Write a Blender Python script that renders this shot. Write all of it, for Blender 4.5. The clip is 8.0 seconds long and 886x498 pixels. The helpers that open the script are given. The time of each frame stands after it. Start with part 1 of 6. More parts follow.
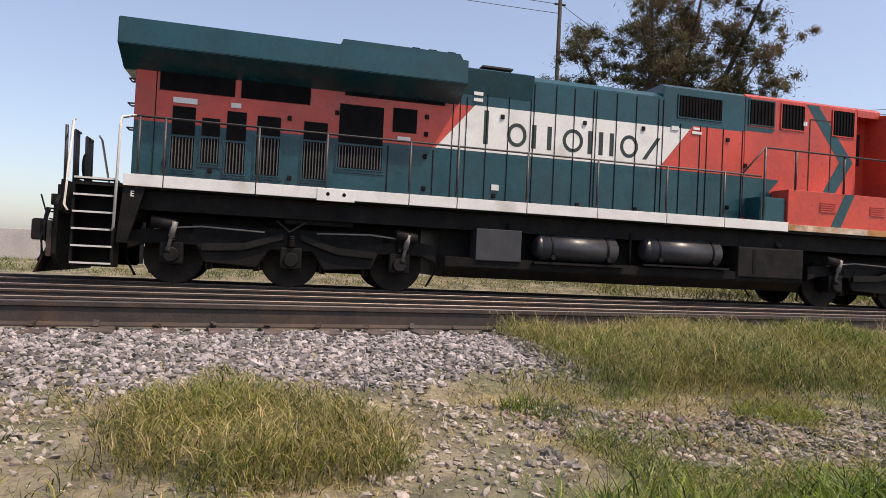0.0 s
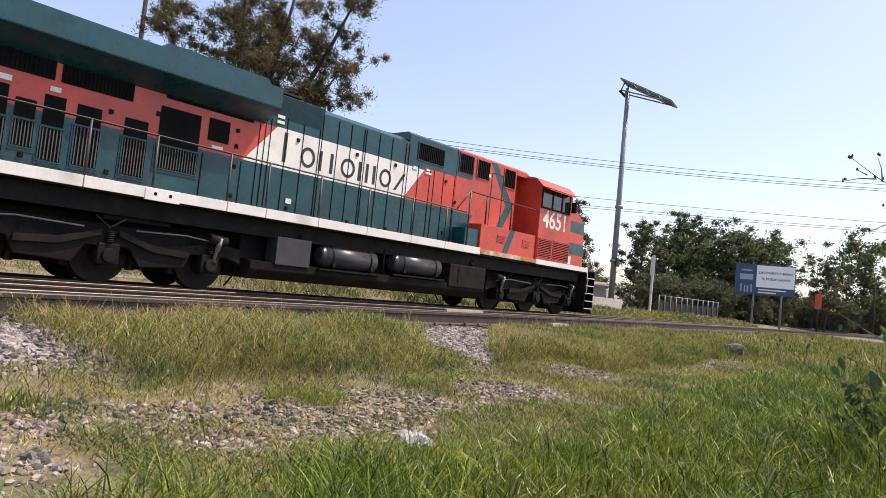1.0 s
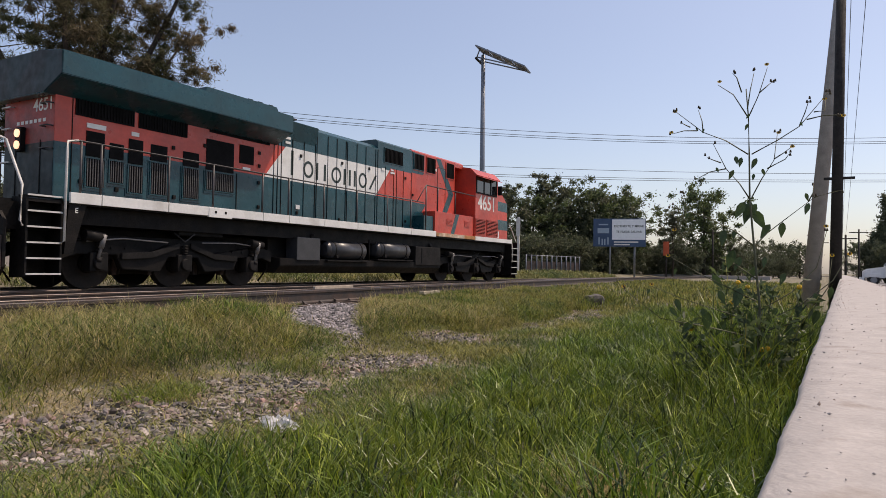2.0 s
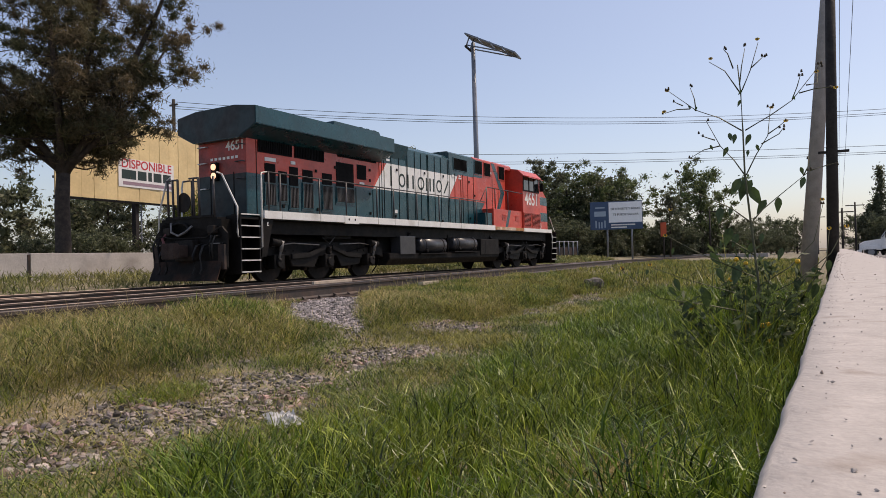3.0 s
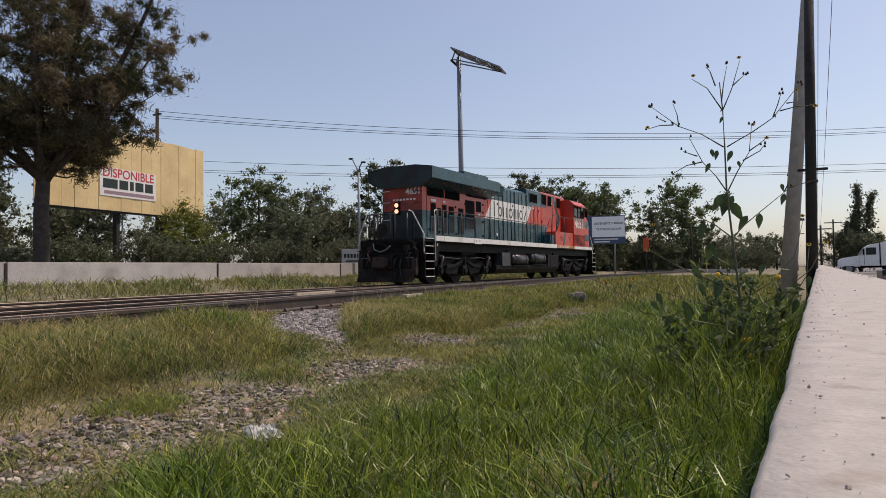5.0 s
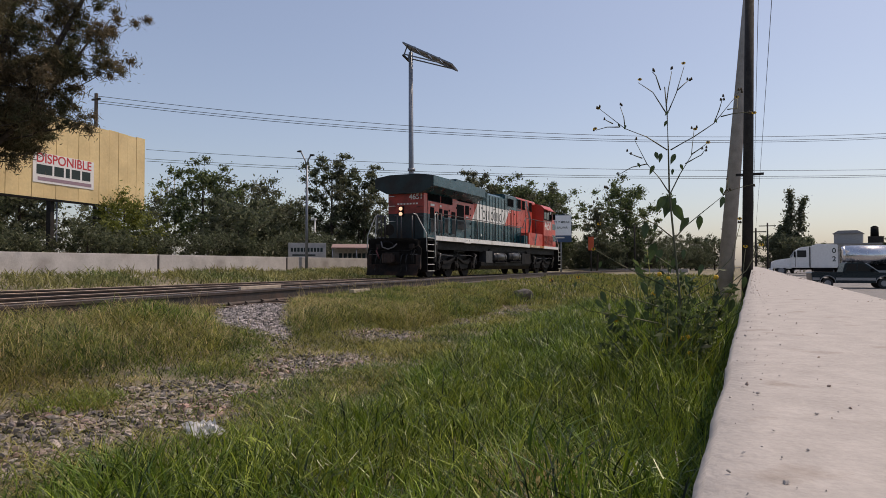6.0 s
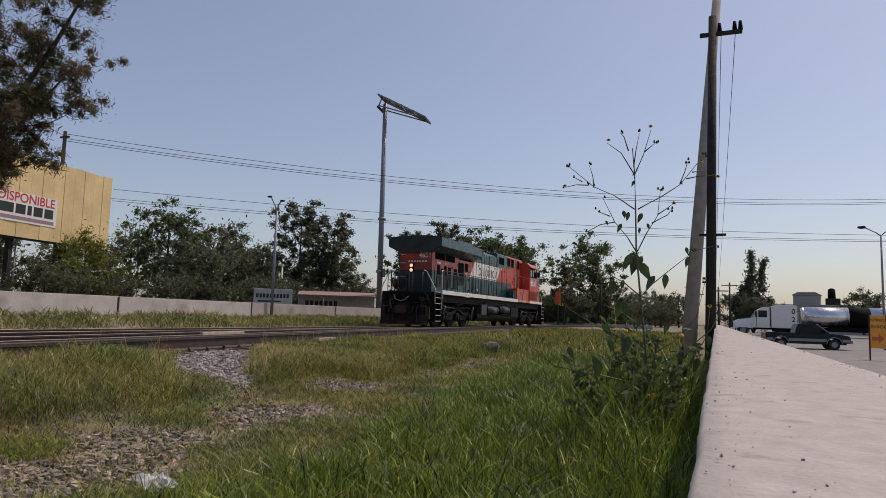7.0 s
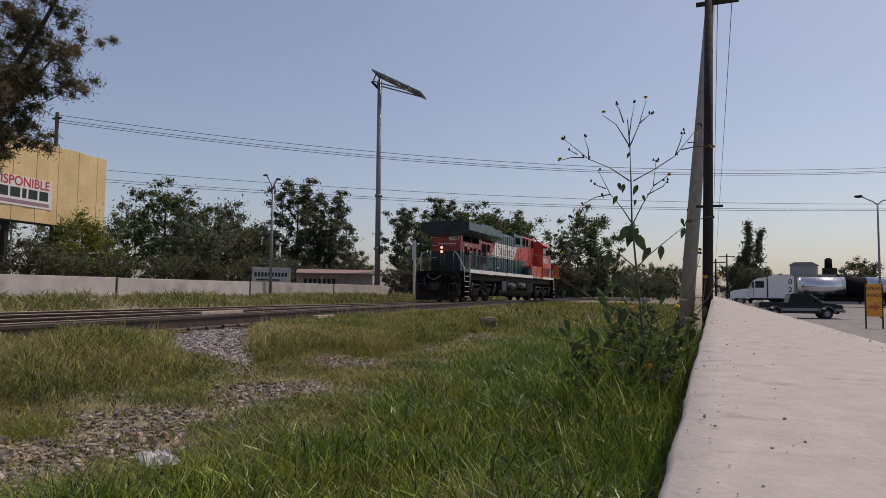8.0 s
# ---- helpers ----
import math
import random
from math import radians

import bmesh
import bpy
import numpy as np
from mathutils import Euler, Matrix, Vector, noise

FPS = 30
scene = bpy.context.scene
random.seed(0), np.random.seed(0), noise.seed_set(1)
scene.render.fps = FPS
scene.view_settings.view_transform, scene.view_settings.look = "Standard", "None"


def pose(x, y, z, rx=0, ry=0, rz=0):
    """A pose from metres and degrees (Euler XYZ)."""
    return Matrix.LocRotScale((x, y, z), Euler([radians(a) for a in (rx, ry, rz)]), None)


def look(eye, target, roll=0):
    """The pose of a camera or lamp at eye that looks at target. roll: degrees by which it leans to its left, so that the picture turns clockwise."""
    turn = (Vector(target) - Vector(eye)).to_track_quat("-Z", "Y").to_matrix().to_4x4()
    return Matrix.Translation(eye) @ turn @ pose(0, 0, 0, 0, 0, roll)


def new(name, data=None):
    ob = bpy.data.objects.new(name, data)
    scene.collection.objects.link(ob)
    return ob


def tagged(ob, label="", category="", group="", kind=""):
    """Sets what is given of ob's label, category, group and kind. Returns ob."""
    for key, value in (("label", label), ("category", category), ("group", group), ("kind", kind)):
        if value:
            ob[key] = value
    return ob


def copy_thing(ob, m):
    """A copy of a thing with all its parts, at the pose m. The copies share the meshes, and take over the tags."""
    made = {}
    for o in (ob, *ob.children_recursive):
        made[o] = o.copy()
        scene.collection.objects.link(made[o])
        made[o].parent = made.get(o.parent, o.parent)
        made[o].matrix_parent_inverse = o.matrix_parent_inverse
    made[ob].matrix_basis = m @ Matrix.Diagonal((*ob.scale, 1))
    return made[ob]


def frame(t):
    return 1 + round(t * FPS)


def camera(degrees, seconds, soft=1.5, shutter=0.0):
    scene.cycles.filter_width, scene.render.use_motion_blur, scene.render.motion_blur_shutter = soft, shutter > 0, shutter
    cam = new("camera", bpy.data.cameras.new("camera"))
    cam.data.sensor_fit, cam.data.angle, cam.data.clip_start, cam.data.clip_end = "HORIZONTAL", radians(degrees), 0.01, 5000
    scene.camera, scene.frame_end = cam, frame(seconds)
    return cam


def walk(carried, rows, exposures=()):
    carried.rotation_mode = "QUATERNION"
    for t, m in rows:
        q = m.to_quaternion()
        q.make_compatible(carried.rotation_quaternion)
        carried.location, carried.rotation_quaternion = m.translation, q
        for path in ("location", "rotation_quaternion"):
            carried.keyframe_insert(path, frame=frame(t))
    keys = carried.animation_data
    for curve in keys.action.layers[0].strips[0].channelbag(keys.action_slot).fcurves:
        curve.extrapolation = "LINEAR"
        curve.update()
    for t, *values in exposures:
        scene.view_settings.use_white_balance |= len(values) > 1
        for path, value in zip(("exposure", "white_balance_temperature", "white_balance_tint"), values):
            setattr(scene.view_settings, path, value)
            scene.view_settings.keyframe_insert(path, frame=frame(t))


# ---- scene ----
cam = camera(67.2, 8.0, soft=0.85)


def aim(x, y, z, yaw, pitch, roll):
    """A camera pose: heading, tilt up and lean to the left."""
    return pose(x, y, z, 90 + pitch, 0, yaw) @ pose(0, 0, 0, 0, 0, roll)


walk(cam, [
    (0.0, aim(-0.593, 0.052, 0.635, -14.57, 1.10, 2.80)),
    (0.5, aim(-0.349, 0.064, 0.613, -35.51, 2.58, 3.58)),
    (1.0, aim(-0.194, 0.050, 0.572, -49.15, 3.28, 5.84)),
    (1.5, aim(-0.076, -0.008, 0.591, -58.48, 2.66, 5.78)),
    (2.0, aim(-0.025, -0.010, 0.577, -60.16, 1.55, 0.98)),
    (3.5, aim(-0.010, -0.007, 0.568, -60.34, 0.73, -1.54)),
    (4.0, aim(-0.008, -0.003, 0.565, -60.39, 1.16, -1.19)),
    (5.5, aim(0.004, -0.002, 0.567, -63.53, 1.90, -0.58)),
    (6.0, aim(0.006, 0.002, 0.566, -66.16, 1.40, 0.01)),
    (6.5, aim(0.011, 0.012, 0.572, -66.86, 2.24, 0.88)),
    (7.0, aim(0.014, 0.012, 0.576, -68.80, 5.75, 1.60)),
    (7.5, aim(0.009, -0.004, 0.563, -69.35, 3.07, 0.25)),
    (8.0, aim(0.018, -0.001, 0.568, -69.04, 3.70, 0.64)),
], exposures=[(0.0, 0.12, 7900, 17), (0.5, 0.32, 7900, 18), (1.0, 0.42, 7900, 18), (1.5, -0.04, 7900, 18), (2.0, -0.18, 7900, 18), (3.5, -0.22, 7900, 18), (5.5, -0.38, 7900, 17), (8.0, -0.69, 7800, 18)])

# ---- daylight ----
SUN_EL, SUN_AZ = 60.0, -39.0     # height, and heading counted from +x
world = bpy.data.worlds.new("sky")
scene.world = world
world.use_nodes = True
nt = world.node_tree
sky = nt.nodes.new("ShaderNodeTexSky")
sky.sky_type = "NISHITA"
sky.sun_disc = False
sky.sun_elevation = radians(SUN_EL)
sky.sun_rotation = radians(90 - SUN_AZ)
sky.dust_density = 1.7
sky.ozone_density = 4.5
sky.air_density = 1.0
haze = nt.nodes.new("ShaderNodeMix")     # an even summer haze over the whole sky
haze.data_type = "RGBA"
haze.inputs[0].default_value = 0.14
haze.inputs[7].default_value = (3.3, 4.1, 6.0, 1)
nt.links.new(sky.outputs[0], haze.inputs[6])
nt.links.new(haze.outputs[2], nt.nodes["Background"].inputs[0])
nt.nodes["Background"].inputs[1].default_value = 0.195
sun = new("sun", bpy.data.lights.new("sun", "SUN"))
sun.data.energy, sun.data.angle, sun.data.color = 3.75, radians(0.6), (1.0, 0.95, 0.87)
ce = math.cos(radians(SUN_EL))
sun_dir = Vector((ce * math.cos(radians(SUN_AZ)), ce * math.sin(radians(SUN_AZ)), math.sin(radians(SUN_EL))))
sun.matrix_world = look(sun_dir * 100, (0, 0, 0))


# ---- materials ----
def material(name, color, rough=0.6, metal=0.0, var=0.25, scale=6.0, bump=0.0, bscale=60.0, second=None, mix=(0.45, 0.6), spec=0.5, obj=0.0, island=0.0, trans=0.0):
    """A surface with two scales of variation; second: a stain colour that shows in patches."""
    m = bpy.data.materials.new(name)
    m.use_nodes = True
    n, l = m.node_tree.nodes, m.node_tree.links
    b = n["Principled BSDF"]
    b.inputs["Roughness"].default_value, b.inputs["Metallic"].default_value = rough, metal
    b.inputs["Specular IOR Level"].default_value = spec
    co = n.new("ShaderNodeTexCoord")

    def tex(sc, detail=4.0):
        t = n.new("ShaderNodeTexNoise")
        t.inputs["Scale"].default_value, t.inputs["Detail"].default_value = sc, detail
        l.new(co.outputs["Object"], t.inputs["Vector"])
        return t.outputs["Fac"]

    def ramp(src, lo, hi, a, c):
        r = n.new("ShaderNodeMapRange")
        for k, v in zip(("From Min", "From Max", "To Min", "To Max"), (lo, hi, a, c)):
            r.inputs[k].default_value = v
        l.new(src, r.inputs["Value"])
        return r.outputs["Result"]

    col = n.new("ShaderNodeRGB")
    col.outputs[0].default_value = (*color, 1)
    out = col.outputs[0]
    if second:
        mx = n.new("ShaderNodeMix")
        mx.data_type = "RGBA"
        l.new(ramp(tex(scale * 0.6, 6.0), mix[0], mix[1], 0, 1), mx.inputs[0])
        l.new(out, mx.inputs[6])
        mx.inputs[7].default_value = (*second, 1)
        out = mx.outputs[2]
    for src in ([ramp(tex(scale), 0.3, 0.7, 1 - var, 1 + var), ramp(tex(scale * 9), 0.3, 0.7, 1 - var * 0.6, 1 + var * 0.6)] if var else []):
        hs = n.new("ShaderNodeHueSaturation")
        l.new(src, hs.inputs["Value"])
        l.new(out, hs.inputs["Color"])
        out = hs.outputs[0]
    if obj or island:
        src = n.new("ShaderNodeObjectInfo").outputs["Random"] if obj else n.new("ShaderNodeNewGeometry").outputs["Random Per Island"]
        k = obj or island
        hs = n.new("ShaderNodeHueSaturation")
        l.new(ramp(src, 0, 1, 1 - k, 1 + k), hs.inputs["Value"])
        l.new(ramp(src, 0, 1, 0.5 + 0.035 * k, 0.5 - 0.035 * k), hs.inputs["Hue"])
        l.new(out, hs.inputs["Color"])
        out = hs.outputs[0]
    l.new(out, b.inputs["Base Color"])
    if trans:
        tl, ms = n.new("ShaderNodeBsdfTranslucent"), n.new("ShaderNodeMixShader")
        ms.inputs[0].default_value = trans
        l.new(out, tl.inputs[0])
        l.new(b.outputs[0], ms.inputs[1])
        l.new(tl.outputs[0], ms.inputs[2])
        l.new(ms.outputs[0], n["Material Output"].inputs[0])
    if var:
        l.new(ramp(tex(scale * 3), 0.3, 0.7, max(0.02, rough - 0.1), min(1, rough + 0.1)), b.inputs["Roughness"])
    if bump:
        bp = n.new("ShaderNodeBump")
        bp.inputs["Strength"].default_value, bp.inputs["Distance"].default_value = bump, 1.0 / bscale
        l.new(tex(bscale, 6.0), bp.inputs["Height"])
        l.new(bp.outputs[0], b.inputs["Normal"])
    return m


def glowing(name, color, strength):
    m = bpy.data.materials.new(name)
    m.use_nodes = True
    b = m.node_tree.nodes["Principled BSDF"]
    b.inputs["Base Color"].default_value = (*color, 1)
    b.inputs["Emission Color"].default_value = (*color, 1)
    b.inputs["Emission Strength"].default_value = strength
    return m


GREEN = material("green loco paint", (0.004, 0.058, 0.074), 0.30, var=0.15, scale=1.2, second=(0.007, 0.050, 0.062), bump=0.05, bscale=8)
RED = material("red loco paint", (0.58, 0.066, 0.040), 0.36, var=0.14, scale=1.2, second=(0.48, 0.060, 0.040), bump=0.05, bscale=8)
WHITE = material("white loco paint", (0.74, 0.73, 0.70), 0.5, var=0.08, scale=2.0, second=(0.55, 0.52, 0.47), mix=(0.55, 0.75))
BLACK = material("sooty black steel", (0.0085, 0.008, 0.008), 0.6, var=0.35, scale=2.5, spec=0.13, second=(0.014, 0.0115, 0.010), bump=0.2, bscale=30)
GRILLE = material("dark grille", (0.007, 0.0065, 0.007), 0.85, var=0.3, scale=4.0, spec=0.12)
RUSTY = material("rusty worn white edge", (0.42, 0.19, 0.07), 0.75, var=0.3, scale=3.0, second=(0.60, 0.50, 0.40))
RAIL = material("brown rusty rail", (0.042, 0.031, 0.027), 0.65, var=0.3, scale=4.0, second=(0.062, 0.038, 0.028), bump=0.2)
RAILTOP = material("worn rail head", (0.24, 0.19, 0.16), 0.5, metal=0.35, var=0.2, scale=5.0, second=(0.2, 0.12, 0.08), mix=(0.5, 0.7))
TIE = material("weathered timber sleeper", (0.085, 0.062, 0.050), 0.9, var=0.35, scale=5.0, bump=0.5, bscale=40, obj=0.25)
STONE = material("grey crushed stone", (0.245, 0.220, 0.212), 0.9, var=0.25, scale=9.0, bump=0.3, bscale=50, island=0.75)
SOIL = material("dry soil with grit", (0.215, 0.180, 0.120), 0.95, var=0.4, scale=3.0, second=(0.12, 0.115, 0.070), bump=0.6, bscale=35)
CONCRETE = material("pale rough concrete", (0.390, 0.358, 0.335), 0.92, var=0.10, scale=22.0, second=(0.27, 0.23, 0.20), mix=(0.60, 0.76), bump=0.22, bscale=110)
FARWALL = material("grey concrete wall panels", (0.45, 0.42, 0.40), 0.9, var=0.12, scale=1.6, second=(0.34, 0.31, 0.29), mix=(0.5, 0.7), bump=0.3, bscale=25, obj=0.12)
YELLOW = material("faded yellow sheet metal", (0.74, 0.56, 0.29), 0.6, var=0.08, scale=1.0, second=(0.66, 0.49, 0.25), bump=0.1, bscale=8)
GALV = material("galvanised grey steel", (0.20, 0.22, 0.25), 0.5, metal=0.4, var=0.15, scale=3.0)
DARKPOLE = material("dark creosoted wooden pole", (0.022, 0.018, 0.016), 0.85, var=0.4, scale=5.0, bump=0.4, bscale=40)
POLECON = material("grey cast concrete pole", (0.30, 0.275, 0.25), 0.9, var=0.15, scale=4.0, bump=0.3, bscale=40)
ASPHALT = material("pale dusty asphalt", (0.20, 0.19, 0.185), 0.95, var=0.2, scale=1.5, bump=0.4, bscale=50)
LEAF = material("green leaves", (0.095, 0.130, 0.050), 0.6, var=0.25, scale=0.7, island=0.6, trans=0.42)
LEAFDARK = material("dull dark green foliage", (0.100, 0.120, 0.066), 0.65, var=0.3, scale=0.5, second=(0.125, 0.130, 0.078), island=0.6, trans=0.42)
NEEDLE = material("brownish pine needles", (0.140, 0.110, 0.064), 0.8, var=0.25, scale=0.7, second=(0.085, 0.095, 0.045), island=0.5, trans=0.4)
BARK = material("brown bark", (0.055, 0.042, 0.034), 0.9, var=0.35, scale=6.0, bump=0.8, bscale=30)
GRASS = material("green grass blades", (0.092, 0.160, 0.017), 0.42, var=0.35, scale=1.8, second=(0.155, 0.210, 0.028), island=0.95, trans=0.30)
DRYGRASS = material("yellow-green dry grass blades", (0.215, 0.215, 0.050), 0.55, var=0.3, scale=1.2, second=(0.100, 0.145, 0.025), island=0.9, trans=0.35)
WIREM = material("black cable", (0.02, 0.02, 0.022), 0.6, var=0)


# ---- mesh helpers ----
def quad_box(bm, x0, x1, y0, y1, z0, z1):
    vs = [bm.verts.new((x, y, z)) for x in (x0, x1) for y in (y0, y1) for z in (z0, z1)]
    for f in ((0, 1, 3, 2), (4, 6, 7, 5), (0, 4, 5, 1), (2, 3, 7, 6), (0, 2, 6, 4), (1, 5, 7, 3)):
        bm.faces.new([vs[i] for i in f])
    return vs


def box(x0, x1, y0, y1, z0, z1, bevel=0.0):
    bm = bmesh.new()
    quad_box(bm, x0, x1, y0, y1, z0, z1)
    if bevel:
        bmesh.ops.bevel(bm, geom=bm.edges[:], offset=bevel, segments=2, affect="EDGES", profile=0.6)
    return bm


def prism(pts, axis, a, b, bevel=0.0, bm=None):
    """A polygon drawn in the other two axes, extruded along axis from a to b."""
    bm = bm or bmesh.new()
    put = {"x": lambda p, c: (c, p[0], p[1]), "y": lambda p, c: (p[0], c, p[1]), "z": lambda p, c: (p[0], p[1], c)}[axis]
    lo, hi = [bm.verts.new(put(p, a)) for p in pts], [bm.verts.new(put(p, b)) for p in pts]
    fs = [bm.faces.new(lo), bm.faces.new(hi[::-1])]
    for i in range(len(pts)):
        j = (i + 1) % len(pts)
        fs.append(bm.faces.new((lo[j], lo[i], hi[i], hi[j])))
    bmesh.ops.recalc_face_normals(bm, faces=fs)
    if bevel:
        bmesh.ops.bevel(bm, geom=list({e for f in fs for e in f.edges}), offset=bevel, segments=2, affect="EDGES")
    return bm


def rod(p, q, r, r2=None, seg=10, bm=None):
    bm = bm or bmesh.new()
    p, q = Vector(p), Vector(q)
    r2 = r if r2 is None else r2
    m = (q - p).to_track_quat("Z", "Y").to_matrix()
    rings = []
    for c, k in ((p, r), (q, r2)):
        rings.append([bm.verts.new(c + m @ Vector((k * math.cos(2 * math.pi * i / seg), k * math.sin(2 * math.pi * i / seg), 0))) for i in range(seg)])
    for i in range(seg):
        j = (i + 1) % seg
        f = bm.faces.new((rings[0][i], rings[0][j], rings[1][j], rings[1][i]))
        f.smooth = True
    bm.faces.new(rings[0][::-1])
    bm.faces.new(rings[1])
    return bm


def pipe(pts, r, seg=8, bm=None, r2=None):
    """A bent tube through points, in one skin."""
    bm = bm or bmesh.new()
    pts = [Vector(p) for p in pts]
    prev, n = None, len(pts)
    for i, p in enumerate(pts):
        d = (pts[min(i + 1, n - 1)] - pts[max(i - 1, 0)]).normalized()
        m = d.to_track_quat("Z", "Y").to_matrix()
        if abs(d.z) > 0.999:
            m = Matrix.Identity(3)
        k = r if r2 is None else r + (r2 - r) * i / (n - 1)
        ring = [bm.verts.new(p + m @ Vector((k * math.cos(2 * math.pi * a / seg), k * math.sin(2 * math.pi * a / seg), 0))) for a in range(seg)]
        if prev:
            off = min(range(seg), key=lambda o: (prev[0].co - ring[o].co).length)
            for a in range(seg):
                f = bm.faces.new((prev[a], prev[(a + 1) % seg], ring[(a + 1 + off) % seg], ring[(a + off) % seg]))
                f.smooth = True
            ring = ring[off:] + ring[:off]
        else:
            bm.faces.new(ring[::-1])
        prev = ring
    bm.faces.new(prev)
    return bm


def part(name, bm, mat, parent=None, label="", m=None):
    """Links a bmesh as one mesh object, under a thing or a part."""
    me = bpy.data.meshes.new(name)
    if isinstance(bm, bmesh.types.BMesh):
        bmesh.ops.recalc_face_normals(bm, faces=bm.faces[:])
        bm.to_mesh(me)
        bm.free()
    else:
        me.from_pydata(*bm)
    me.materials.append(mat)
    ob = new(name, me)
    if parent:
        ob.parent = parent
    if m is not None:
        ob.matrix_basis = m
    if label:
        tagged(ob, label)
    return ob


def again(ob, m, parent=None):
    """The same part once more, on the same mesh."""
    o = new(ob.name.split(".")[0], ob.data)
    o.parent = parent or ob.parent
    o.matrix_basis = m
    if "label" in ob:
        o["label"] = ob["label"]
    return o


def thing(name, label, category, m=None, group="", kind=""):
    ob = new(name)
    ob.empty_display_size = 0.2
    if m is not None:
        ob.matrix_basis = m
    return tagged(ob, label, category, group, kind)


def smoothstep(a, b, v):
    v = min(1, max(0, (v - a) / (b - a)))
    return v * v * (3 - 2 * v)


# ---- the ground and the tracks ----
CURVE = -0.00079
TRACK_Y = 14.13


def on_track(s, side=0.0, z=0.0):
    """A place on the main line, s metres along it, and its heading."""
    a = CURVE * s
    x, y = 5.04 + math.sin(a) / CURVE, TRACK_Y + (1 - math.cos(a)) / CURVE
    return Vector((x - side * math.sin(a), y + side * math.cos(a), z)), a


def siding_y(x):
    """Near rail of the siding, which runs towards the main line."""
    return 7.85 + 0.122 * x - 0.00062 * x * x if x < 60 else 12.94


def ground_z(x, y):
    n = 0.05 * noise.noise((x * 0.35, y * 0.35, 0)) + 0.02 * noise.noise((x * 1.3, y * 1.3, 3))
    bank = siding_y(max(-30, min(60, x))) - 0.6
    k = smoothstep(bank - 3.6, bank, y)
    z = -0.62 + 0.385 * k + n * (1 - k)
    z += 0.355 * smoothstep(15.5, 20.5, y) + 0.04 * noise.noise((x * 0.3, y * 0.3, 7)) * smoothstep(16, 17, y)
    z -= 0.50 * smoothstep(-0.3, -0.5, y)
    z += 0.35 * smoothstep(45, 70, x) * (1 - k) * smoothstep(-0.3, 0.2, y)
    return z


def make_ground():
    xs = sorted({*[i * 0.25 for i in range(-28, 105)], *[i * 2.0 for i in range(-30, 60)], *[26 * 1.35 ** i for i in range(1, 18)], *[-7 * 1.4 ** i for i in range(1, 16)]})
    ys = sorted({*[i * 0.25 for i in range(-4, 90)], *[i * 2.0 for i in range(-30, 60)], *[22 * 1.35 ** i for i in range(1, 18)], *[-2 * 1.5 ** i for i in range(1, 18)]})
    vs = [(x, y, ground_z(x, y)) for x in xs for y in ys]
    k = len(ys)
    fs = [(i * k + j, (i + 1) * k + j, (i + 1) * k + j + 1, i * k + j + 1) for i in range(len(xs) - 1) for j in range(k - 1)]
    g = part("ground", (vs, [], fs), SOIL)
    tagged(g, "dry gritty soil with gravel and sparse weeds", "ground", kind="structure")
    for p in g.data.polygons:
        p.use_smooth = True


make_ground()


def rail_profile(k=1.0):
    return [(u, w * k) for u, w in [(-0.07, -0.172), (0.07, -0.172), (0.07, -0.16), (0.012, -0.14), (0.012, -0.045), (0.036, -0.035), (0.036, -0.006), (-0.036, -0.006), (-0.036, -0.035), (-0.012, -0.045), (-0.012, -0.14), (-0.07, -0.16)]]


def sweep(profile, path):
    """A profile (across, up) drawn along plan points."""
    vs, fs, k = [], [], len(profile)
    for i, p in enumerate(path):
        a, b = path[max(0, i - 1)], path[min(len(path) - 1, i + 1)]
        d = Vector((b[0] - a[0], b[1] - a[1])).normalized()
        for u, w in profile:
            vs.append((p[0] - d.y * u, p[1] + d.x * u, w + (p[2] if len(p) > 2 else 0)))
    for i in range(len(path) - 1):
        for j in range(k):
            fs.append((i * k + j, i * k + (j + 1) % k, (i + 1) * k + (j + 1) % k, (i + 1) * k + j))
    fs += [tuple(range(k))[::-1], tuple(range((len(path) - 1) * k, len(path) * k))]
    return vs, [], fs


def rail(path, parent, tall=1.0, rise=0.0, top=None):
    r = part("rail", sweep([(u, w + rise) for u, w in rail_profile(tall)], path), RAIL, parent)
    part("rail_head", sweep([(u, w + rise) for u, w in ((-0.035, -0.006 * tall), (0.035, -0.006 * tall), (0.030, 0.0), (-0.030, 0.0))], path), top or RAILTOP, r, "worn running surface")
    return r


def main_path(side):
    return [tuple(on_track(s, side)[0])[:2] for s in range(-80, 260, 4)]


def siding_path(off):
    return [(x, siding_y(x) + off) for x in [-60 + 2 * i for i in range(56)]]


main_track = thing("railway_track", "rusty main line on timber sleepers in ballast", "railway track", kind="structure")
for side in (-0.752, 0.752):
    rail(main_path(side), main_track)
siding = thing("railway_track", "siding with a tall rusty rail beside gravel", "railway track", kind="structure")
DULLTOP = material("dull blue-brown rail head", (0.075, 0.066, 0.066), 0.45, metal=0.3, var=0.25, scale=5.0, second=(0.10, 0.06, 0.04), mix=(0.5, 0.7))
rail(siding_path(0.0), siding, 1.5, 0.06, DULLTOP)
rail(siding_path(1.475), siding)
second = thing("railway_track", "rusty turnout track between siding and main line", "railway track", kind="structure")
for off in (2.75, 4.2):
    rail([(x, y) for x, y in siding_path(off) if y < 13.2], second)

